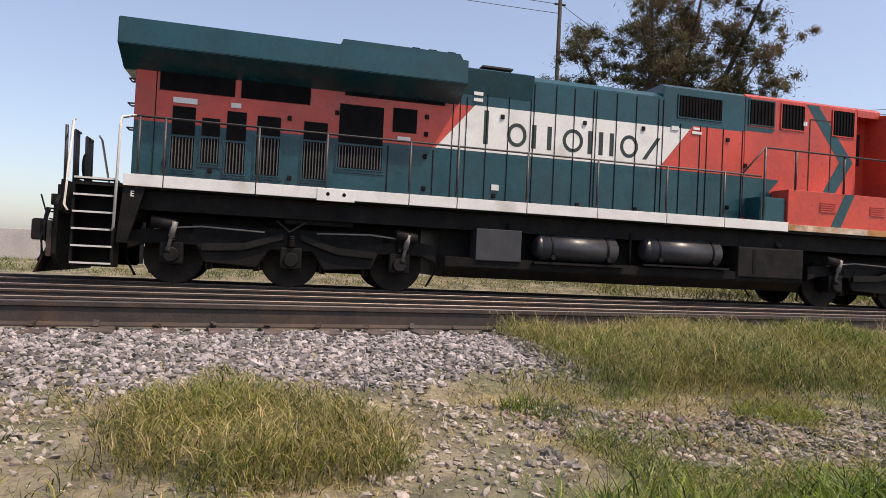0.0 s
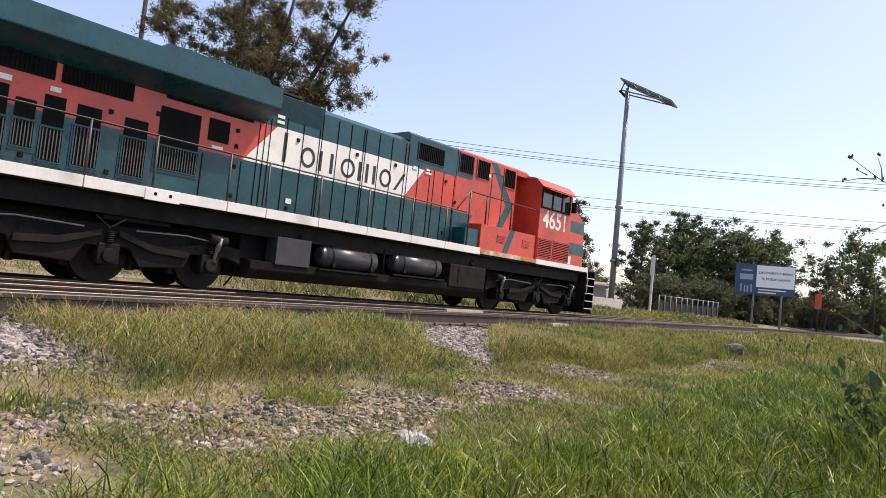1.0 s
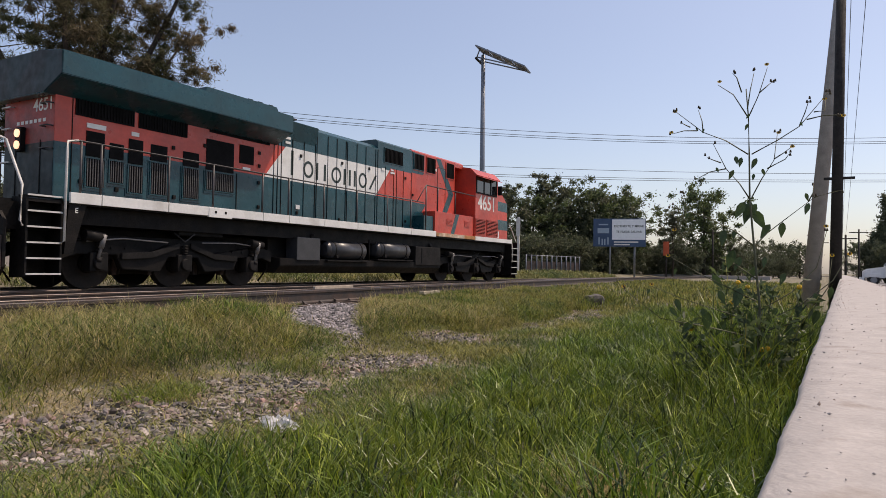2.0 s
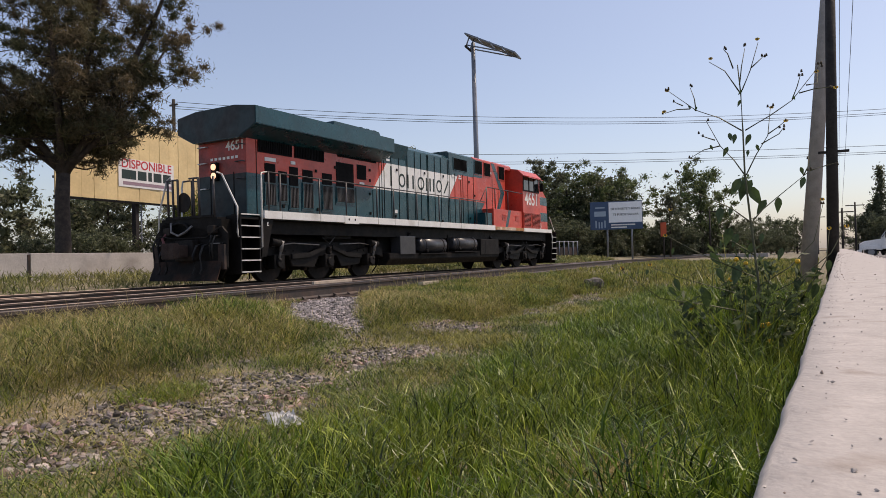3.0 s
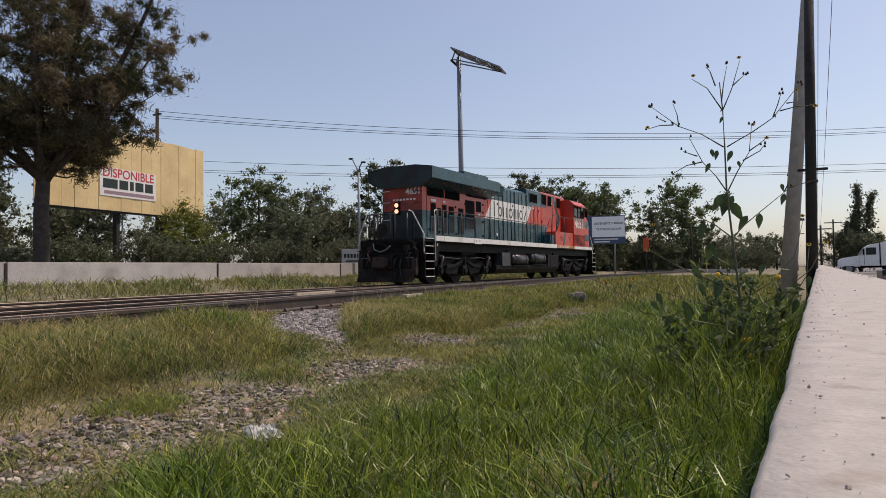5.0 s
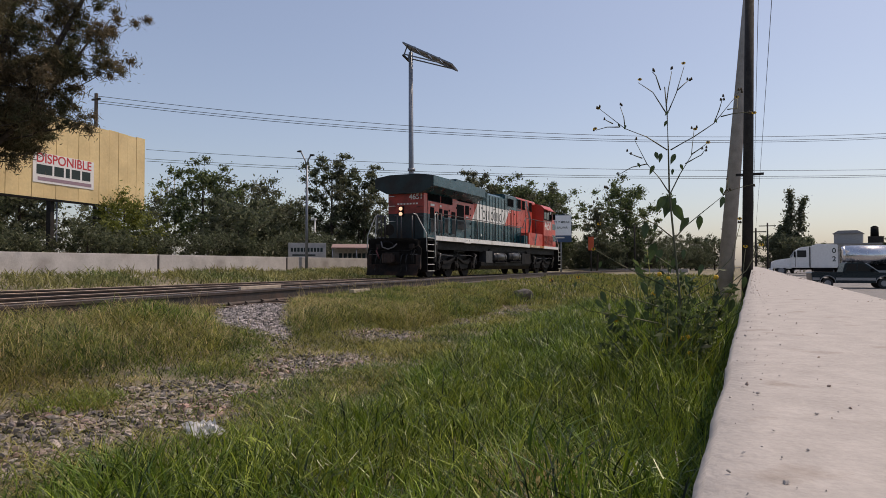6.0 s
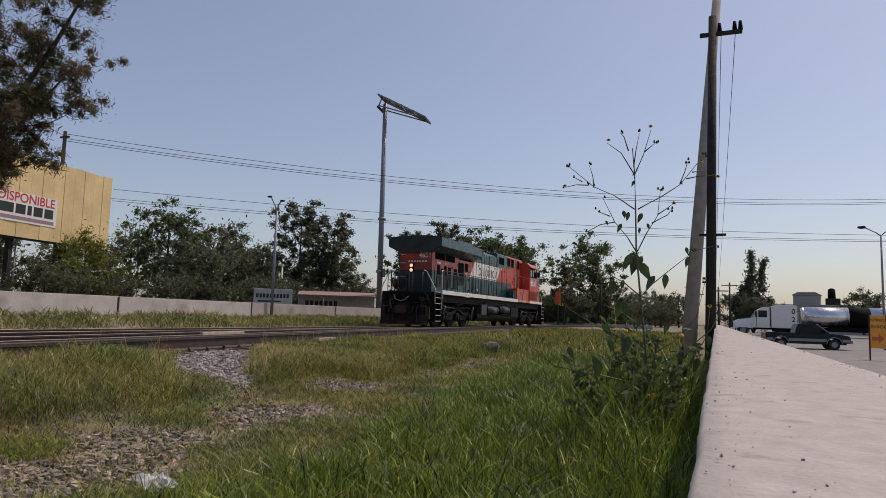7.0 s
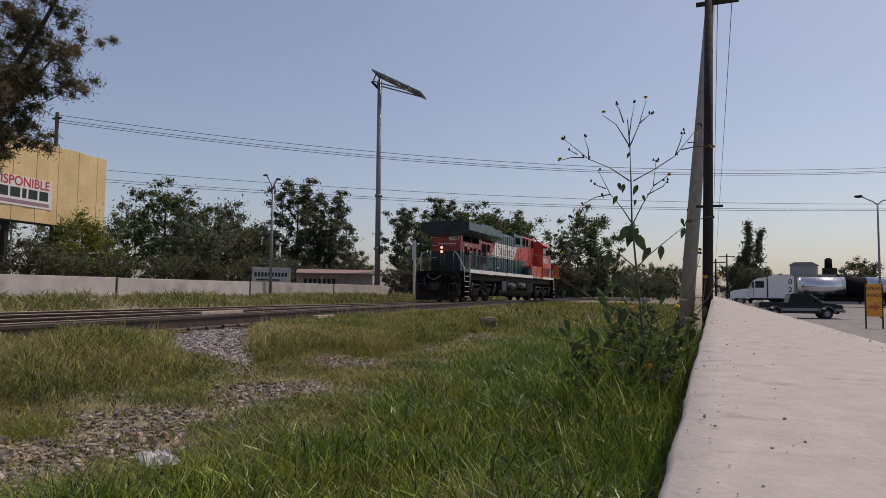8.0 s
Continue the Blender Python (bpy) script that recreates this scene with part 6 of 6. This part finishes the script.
th = thing("weed_bush", "leafy tangle of low weeds with small leaves and yellow blooms", "plant", pose(5.75, 0.55, -0.6))
bm, cs = bmesh.new(), []
for i in range(26):
    an, r = random.uniform(0, 6.28), random.uniform(0.1, 0.75)
    e = Vector((math.cos(an) * r * 1.3, math.sin(an) * r * 0.75, random.uniform(0.55, 1.35) * (1.1 - 0.45 * r)))
    pipe([(e.x * 0.25, e.y * 0.25, 0), (e.x * 0.6, e.y * 0.6, e.z * 0.6), e], 0.006, seg=5, bm=bm, r2=0.002)
    for f in (0.45, 0.65, 0.8, 0.95):
        cs.append((e.x * f, e.y * f, e.z * f, 0.11))
part("stem_tangle", bm, DRYGRASS, th)
part("foliage", leaf_cloud(cs, 18, 0.030, 1.0, 1.4), LEAF, th)
random.seed(14)
for c in random.sample(cs, 12):
    part("bloom", rod((c[0], c[1], c[2] + 0.08), (c[0] - 0.012, c[1], c[2] + 0.085), 0.02, 0.012, seg=8), bpy.data.materials["yellow petals"], th, "small yellow bloom")

# ---- small things by the line ----
random.seed(4)
th = thing("trash", "crumpled white plastic litter on the grass edge", "litter", pose(3.60, 3.42, ground_z(3.6, 3.42) + 0.015, 0, -4, 62))
bm = bmesh.new()
g = [[bm.verts.new((0.32 * (i / 11 - 0.5), 0.22 * (j / 7 - 0.5), 0.05 + 0.05 * noise.noise((i * 0.7, j * 0.8, 1)) + 0.03 * random.random())) for j in range(8)] for i in range(12)]
for i in range(11):
    for j in range(7):
        bm.faces.new((g[i][j], g[i + 1][j], g[i + 1][j + 1], g[i][j + 1]))
bmesh.ops.solidify(bm, geom=bm.faces[:], thickness=0.006)
part("plastic_sheet", bm, material("white plastic", (0.72, 0.72, 0.74), 0.4, var=0.1), th)

# a single weathered rock, shaped as a flattened uneven lump
th = thing("dark_rock", "dark weathered rock on the gravel", "rock", pose(21.3, 6.5, -0.40, 0, 6, 20))
bm = bmesh.new()
bmesh.ops.create_icosphere(bm, subdivisions=2, radius=1.0)
for v in bm.verts:
    v.co = Vector((v.co.x * 0.46, v.co.y * 0.34, v.co.z * 0.20)) * (1 + 0.3 * noise.noise(v.co * 1.7))
part("lump", bm, material("grey-brown weathered rock", (0.11, 0.095, 0.085), 0.9, var=0.3, scale=5, bump=0.4), th)
tagged(part("fishplate", box(-0.75, 0.75, -0.03, 0.03, -0.10, -0.035, 0.008), material("pale worn steel bar", (0.42, 0.34, 0.27), 0.6, var=0.2), m=pose(11.4, siding_y(11.4) + 0.10, 0.165, 0, 0, 6)), "pale worn steel bar lying along the rail", "steel bar")
tagged(part("timber_offcut", box(-0.45, 0.45, -0.07, 0.07, 0, 0.08, 0.01), material("pale timber", (0.38, 0.32, 0.24), 0.9, var=0.2), m=pose(14.6, 8.75, ground_z(14.6, 8.75) + 0.12, 0, 0, 4)), "pale timber offcut in the grass", "timber")

# crossing sign, fence, low walls and hoardings in the distance
th = thing("crossing_sign", "narrow white railway crossing post", "sign", pose(47.6, 20.6, 0.15))
part("post", box(-0.06, 0.06, -0.08, 0.08, 0, 4.4, 0.01), WHITERAIL, th)
part("blade", box(-0.075, -0.062, -0.17, 0.17, 2.9, 4.3, 0.004), WHITERAIL, th)
th = thing("fence", "rusty mesh fence with thin posts beside the crossing", "fence")
for i in range(12):
    part("post", rod((51.6 + i * 0.75, 21.6 - i * 0.17, -0.2), (51.6 + i * 0.75, 21.6 - i * 0.17, 1.75), 0.045, seg=6), GALV, th)
part("top_rail", rod((51.6, 21.6, 1.7), (59.85, 19.73, 1.7), 0.03, seg=6), GALV, th)
part("mesh_panel", prism([(51.6, 21.63), (59.85, 19.76), (59.85, 19.78), (51.6, 21.65)], "z", 0.0, 1.2), BROWNED, th)
th = thing("hoarding", "weathered white painted advertising wall", "hoarding", pose(34.4, 24.4, 0.1, 0, 0, -55))
part("panel", box(-1.15, 1.15, -0.06, 0.06, 0.0, 1.85, 0.02), material("weathered white render", (0.42, 0.42, 0.42), 0.9, var=0.2, scale=2), th)
for i in range(10):
    part("letter_bar", box(-1.0 + i * 0.2, -0.86 + i * 0.2, -0.068, -0.061, 1.30, 1.55), INK, th)
part("letter_bar", box(-0.9, 0.5, -0.068, -0.061, 1.05, 1.14), INK, th)
th = thing("roadside_stall", "low open stall with a faded red and grey roof", "stall", pose(41.8, 24.3, 0.05, 0, 0, -60))
part("roof", prism([(-0.1, 1.72), (1.8, 2.05), (1.8, 2.10), (-0.1, 1.79)], "x", -2.7, 2.8, 0.01), material("faded red tin", (0.26, 0.17, 0.155), 0.7, var=0.2), th)
part("back_wall", box(-2.6, 2.7, 1.2, 1.3, 0, 1.9), material("white stall wall", (0.5, 0.49, 0.47), 0.9, var=0.2), th)
for x in (-2.6, -0.9, 0.9, 2.7):
    part("post", rod((x, 0, 0), (x, 0, 1.76), 0.05, seg=6), GALV, th)
for i in range(7):
    part("letter_bar", box(-2.2 + i * 0.34, -1.96 + i * 0.34, 1.185, 1.198, 1.0, 1.4), INK, th)
th = thing("phone_mast", "distant lattice telecom mast with antennas", "mast", pose(82.9, 86.8, 0))
bm = bmesh.new()
for sx, sy in ((-1, -1), (1, -1), (1, 1), (-1, 1)):
    rod((sx * 0.9, sy * 0.9, 0), (sx * 0.7, sy * 0.7, 15.2), 0.07, seg=5, bm=bm)
for i in range(12):
    z = i * 1.25
    rod((-0.8, -0.8, z), (0.8, -0.8, z + 1.25), 0.05, seg=4, bm=bm)
    rod((0.8, 0.8, z), (-0.8, 0.8, z + 1.25), 0.05, seg=4, bm=bm)
part("lattice", bm, GALV, th)
for x in (-1.6, 1.6, 0):
    part("antenna", box(x - 0.15, x + 0.15, -1.4, -1.2, 11.4, 13.2), GALV, th)
th = thing("small_lamp_post", "short pale lamp post among the bushes", "street lamp", pose(45.6, 31.6, 0))
part("pole", rod((0, 0, 0), (0, 0, 4.3), 0.06, seg=8), WHITERAIL, th)
part("head", box(-0.1, 0.1, -0.1, 0.35, 4.25, 4.4, 0.02), WHITERAIL, th)
th = thing("crossing_marker", "orange-red marker board on a dark post at the level crossing", "marker", pose(69.0, 13.8, -0.6))
part("post", rod((0, 0, 0), (0, 0, 4.2), 0.08, seg=8), DARKPOLE, th)
part("board", box(-0.08, -0.03, -0.28, 0.28, 2.7, 4.1, 0.02), material("orange cloth", (0.55, 0.10, 0.04), 0.7, var=0.1), th)
tagged(part("low_kerb", box(0, 24, -0.3, 0.3, -0.45, 0.15, 0.03), CONCRETE, m=pose(82, 5.2, 0, 0, 0, 78)), "pale concrete kerb across the road", "kerb")
tagged(part("road", prism([(-60, -1.3), (-60, -1.0), (50, -0.94), (80, -0.49), (300, -0.42), (300, -1.3)], "y", -60, -1.2), ASPHALT), "pale dusty asphalt yard and road", "road", kind="structure")

# ---- vehicles in the yard ----
TRUCKWHITE = material("white truck paint", (0.70, 0.70, 0.69), 0.35, var=0.06)
CHROME = material("polished tank steel", (0.62, 0.62, 0.64), 0.22, metal=0.95, var=0.12, scale=1.5)
CABGLASS = material("dark cab glass", (0.012, 0.014, 0.016), 0.3, var=0, spec=0.3)
DARKGREEN = material("dark blue-green car paint", (0.006, 0.016, 0.022), 0.3, var=0.1, spec=0.25)
SILVER = material("silver trim paint", (0.22, 0.225, 0.23), 0.45, var=0.1)


def road_wheel(parent, x, y, z, r, w, sg):
    t = part("wheel", rod((x, y - w / 2, z), (x, y + w / 2, z), r, seg=24), RUBBER, parent)
    part("rim", rod((x, y + sg * w / 2, z), (x, y + sg * (w / 2 + 0.02), z), r * 0.6, r * 0.5, seg=18), SILVER, t)


def tanker():
    """The nose is at x = 0 of its own space, the tail behind it."""
    th = thing("tanker_truck", "white sleeper-cab truck pulling a shiny steel tanker", "truck", pose(80.0, -3.2, -0.49, 0, 0, -90))
    part("hood", prism([(0, 0.7), (0.05, 1.35), (0.5, 1.62), (2.0, 1.85), (2.0, 0.7)], "y", -0.95, 0.95, 0.05), TRUCKWHITE, th)
    part("grille", box(-0.06, 0.02, -0.7, 0.7, 0.65, 1.4, 0.02), GRILLE, th)
    part("bumper", box(-0.15, 0.2, -1.2, 1.2, 0.4, 0.75, 0.03), TRUCKWHITE, th)
    part("cab", prism([(1.9, 0.8), (1.95, 1.85), (2.4, 2.65), (2.9, 2.95), (3.7, 3.05), (3.7, 0.8)], "y", -1.15, 1.15, 0.05), TRUCKWHITE, th)
    part("windscreen", prism([(1.96, 1.95), (2.37, 2.6), (2.35, 2.62), (1.93, 1.96)], "y", -1.0, 1.0), CABGLASS, th)
    part("sleeper", prism([(3.72, 0.8), (3.72, 3.05), (4.4, 3.28), (6.2, 3.2), (6.2, 0.8)], "y", -1.2, 1.2, 0.06), TRUCKWHITE, th)
    for sg in (-1, 1):
        part("side_window", box(2.5, 3.35, min(sg * 1.15, sg * 1.17), max(sg * 1.15, sg * 1.17), 1.90, 2.62, 0.01), CABGLASS, th)
        part("door_seam", box(3.62, 3.70, min(sg * 1.15, sg * 1.205), max(sg * 1.15, sg * 1.205), 0.9, 3.0), GRILLE, th)
        part("door_seam", box(2.30, 2.34, min(sg * 1.15, sg * 1.156), max(sg * 1.15, sg * 1.156), 0.9, 2.5), GRILLE, th)
        part("fender", prism([(0.1, 0.75), (0.4, 1.2), (1.5, 1.2), (1.9, 0.75)], "y", min(sg * 0.9, sg * 1.2), max(sg * 0.9, sg * 1.2), 0.04), TRUCKWHITE, th)
        part("mirror", box(2.2, 2.35, min(sg * 1.25, sg * 1.4), max(sg * 1.25, sg * 1.4), 1.9, 2.5, 0.01), GRILLE, th)
        for x in (1.0, 6.6, 7.8, 14.0, 15.2):
            road_wheel(th, x, sg * 1.0, 0.5, 0.5, 0.32, sg)
        part("tank_step", box(4.0, 5.8, min(sg * 0.9, sg * 1.2), max(sg * 0.9, sg * 1.2), 0.4, 0.8, 0.03), GRILLE, th)
    part("chassis", box(1.0, 16.5, -0.5, 0.5, 0.6, 0.95), GRILLE, th)
    bm = rod((6.9, 0, 2.05), (11.0, 0, 2.05), 1.05, seg=32)
    rod((6.6, 0, 2.05), (6.9, 0, 2.05), 0.85, 1.05, seg=32, bm=bm)
    part("tank", bm, CHROME, th, "polished cylindrical steel tank")
    part("tank_band", rod((11.0, 0, 2.05), (12.9, 0, 2.05), 1.04, seg=32), GRILLE, th)
    part("tank", rod((12.9, 0, 2.05), (17.5, 0, 2.05), 1.05, seg=32), CHROME, th)
    part("skirt", box(9.3, 17.2, -1.1, 1.1, 0.55, 1.05), GRILLE, th)
    # the two fleet digits on the sleeper, seen from the camera's side
    for i, ch in enumerate("02"):
        put_mesh("fleet_digit", lettering(ch, 0.72), INK, th, pose(5.85, -1.21, 2.55 - i * 0.85))


def pickup():
    th = thing("pickup_truck", "dark green pickup truck with silver lower sides", "pickup truck")
    body = [(0.02, 0.50), (0.0, 1.00), (0.06, 1.06), (1.78, 1.06), (1.82, 1.02), (3.95, 1.04), (4.6, 1.0), (5.02, 0.92), (5.10, 0.80), (5.08, 0.50)]
    for xc in (4.15, 0.95):
        body += [(xc + 0.44 * math.cos(q * math.pi / 8), 0.36 + 0.44 * math.sin(q * math.pi / 8)) for q in range(9)]
    part("body", prism(body, "y", -0.85, 0.85), DARKGREEN, th)
    part("floor_pan", box(0.3, 4.9, -0.66, 0.66, 0.34, 0.62), GRILLE, th)
    part("cabin", prism([(1.82, 1.02), (1.98, 1.62), (2.1, 1.68), (3.0, 1.70), (3.12, 1.66), (3.95, 1.03)], "y", -0.74, 0.74, 0.03), DARKGREEN, th)
    # the reflected sky is put into the pale blue-grey base colour
    part("windscreen", prism([(3.17, 1.63), (3.92, 1.07), (3.95, 1.09), (3.21, 1.65)], "y", -0.68, 0.68), material("pale dusty windscreen", (0.34, 0.40, 0.44), 0.12, var=0, spec=0.8), th)
    dark = material("dark side window glass", (0.008, 0.009, 0.010), 0.3, var=0, spec=0.25)
    for sg in (-1, 1):
        o = lambda a, b: (min(sg * a, sg * b), max(sg * a, sg * b))
        part("side_window", prism([(2.0, 1.12), (2.12, 1.58), (2.62, 1.60), (2.62, 1.12)], "y", *o(0.74, 0.755)), dark, th)
        part("side_window", prism([(2.70, 1.12), (2.70, 1.60), (3.02, 1.59), (3.58, 1.12)], "y", *o(0.74, 0.755)), dark, th)
        part("lower_trim", box(1.42, 3.68, *o(0.852, 0.862), 0.52, 0.70, 0.01), SILVER, th)
        part("lower_trim", box(0.06, 0.48, *o(0.852, 0.862), 0.52, 0.70, 0.01), SILVER, th)
        part("lower_trim", box(4.62, 5.05, *o(0.852, 0.862), 0.52, 0.70, 0.01), SILVER, th)
        for xc in (4.15, 0.95):
            part("wheel_arch", pipe([(xc + 0.46 * math.cos(q * math.pi / 8), sg * 0.85, 0.36 + 0.46 * math.sin(q * math.pi / 8)) for q in range(9)], 0.03, seg=5), SILVER, th)
            road_wheel(th, xc, sg * 0.74, 0.33, 0.33, 0.2, sg)
        part("headlamp", box(5.03, 5.115, *o(0.5, 0.82), 0.72, 0.88, 0.01), TRUCKWHITE, th)
        part("door_mirror", box(3.45, 3.58, *o(0.80, 0.98), 1.10, 1.28, 0.02), GRILLE, th)
    part("grille", box(5.06, 5.12, -0.48, 0.48, 0.70, 0.88), GRILLE, th)
    part("bumper", box(5.02, 5.22, -0.85, 0.85, 0.44, 0.64, 0.02), SILVER, th)
    part("bed", box(0.1, 1.7, -0.7, 0.7, 1.0, 1.066), GRILLE, th)
    return th


tanker()
pickup_truck = pickup()

th = thing("yard_sign", "orange sign board with an arrow at the yard entrance", "sign", pose(37.2, -7.82, -0.97, 0, 0, -78.5))
part("board", box(-0.38, 0.38, -0.02, 0.02, 0.60, 2.16, 0.01), material("orange sign paint", (0.75, 0.30, 0.035), 0.6, var=0.1), th)
for i, tx in enumerate(("ENTRADA", "LAVADO")):
    put_mesh("word", lettering(tx, 0.185 if i == 0 else 0.215), INK, th, pose(0, -0.024, 1.93 - i * 0.32))
part("arrow", prism([(-0.28, 0.96), (-0.28, 1.14), (0.02, 1.14), (0.02, 1.26), (0.29, 1.05), (0.02, 0.84), (0.02, 0.96)], "y", -0.025, -0.021), material("red-orange arrow paint", (0.55, 0.10, 0.03), 0.6, var=0.1), th)
for x in (-0.37, 0.37):
    part("leg", box(x - 0.025, x + 0.025, -0.03, 0.03, 0, 2.18), DARKPOLE, th)

# low buildings past the yard
th = thing("yard_building", "low pale flat-roofed building with a black water tank", "building", pose(112, -15.6, -0.5, 0, 0, 80))
part("wall", box(-7.5, 5, -2, 3, 0, 4.0), material("pale render", (0.40, 0.38, 0.36), 0.9, var=0.12), th)
part("roof", box(-7.7, 5.2, -2.2, 3.2, 4.0, 4.2), material("grey slab", (0.30, 0.29, 0.28), 0.9, var=0.12), th)
part("upper_wall", box(-0.9, 2.6, -1.5, 2, 4.2, 5.6), material("pale render upper", (0.36, 0.35, 0.34), 0.9, var=0.12), th)
part("upper_roof", prism([(-1.1, 5.6), (-0.3, 6.05), (2.0, 6.05), (2.8, 5.6)], "y", -1.7, 2.2, 0.02), material("grey tin roof", (0.24, 0.24, 0.25), 0.7, var=0.15), th)
part("tank_stand", box(-3.4, -1.5, -0.9, 0.9, 4.2, 5.2, 0.02), DARKPOLE, th)
part("water_tank", rod((-2.3, 0, 5.2), (-2.3, 0, 6.5), 0.52, 0.48, seg=16), GRILLE, th, "black plastic water tank")
part("tank_lid", rod((-2.3, 0, 6.5), (-2.3, 0, 6.7), 0.48, 0.20, seg=16), GRILLE, th)
for x in (-6, -3, 0, 3):
    part("window", box(x - 0.6, x + 0.6, -2.05, -1.98, 1.3, 2.5), GLASS, th)


def motions():
    rows = [(0.0, -2.49), (0.5, 0.18), (1.0, 2.88), (1.5, 5.55), (2.0, 8.13), (3.5, 15.93), (4.0, 18.36), (5.5, 25.70), (6.0, 27.95), (6.5, 30.27), (7.0, 32.49), (7.5, 34.67), (8.0, 37.0)]
    out = []
    for t, s in rows:
        p, a = on_track(s)
        out.append((t, pose(p.x, p.y, 0, 0, 0, math.degrees(a))))
    walk(loco, out)
    ts, ss = [r[0] for r in rows], [r[1] for r in rows]
    times = [i * 8.0 / 80 for i in range(81)]
    for w, x in WHEELS:
        walk(w, [(t, pose(x, 0, 0.53, 0, math.degrees((float(np.interp(t, ts, ss)) + 2.49) / 0.53), 0)) for t in times])
    # the pickup creeps backwards
    walk(pickup_truck, [(t, pose(50.9 + 0.09 * d, -4.0 + d, -0.93, 0, 0, -84.5)) for t, d in ((0.0, -0.6), (5.5, -0.35), (6.0, -0.35), (6.5, -0.2), (7.0, 0.05), (7.5, 0.2), (8.0, 0.25))])


motions()
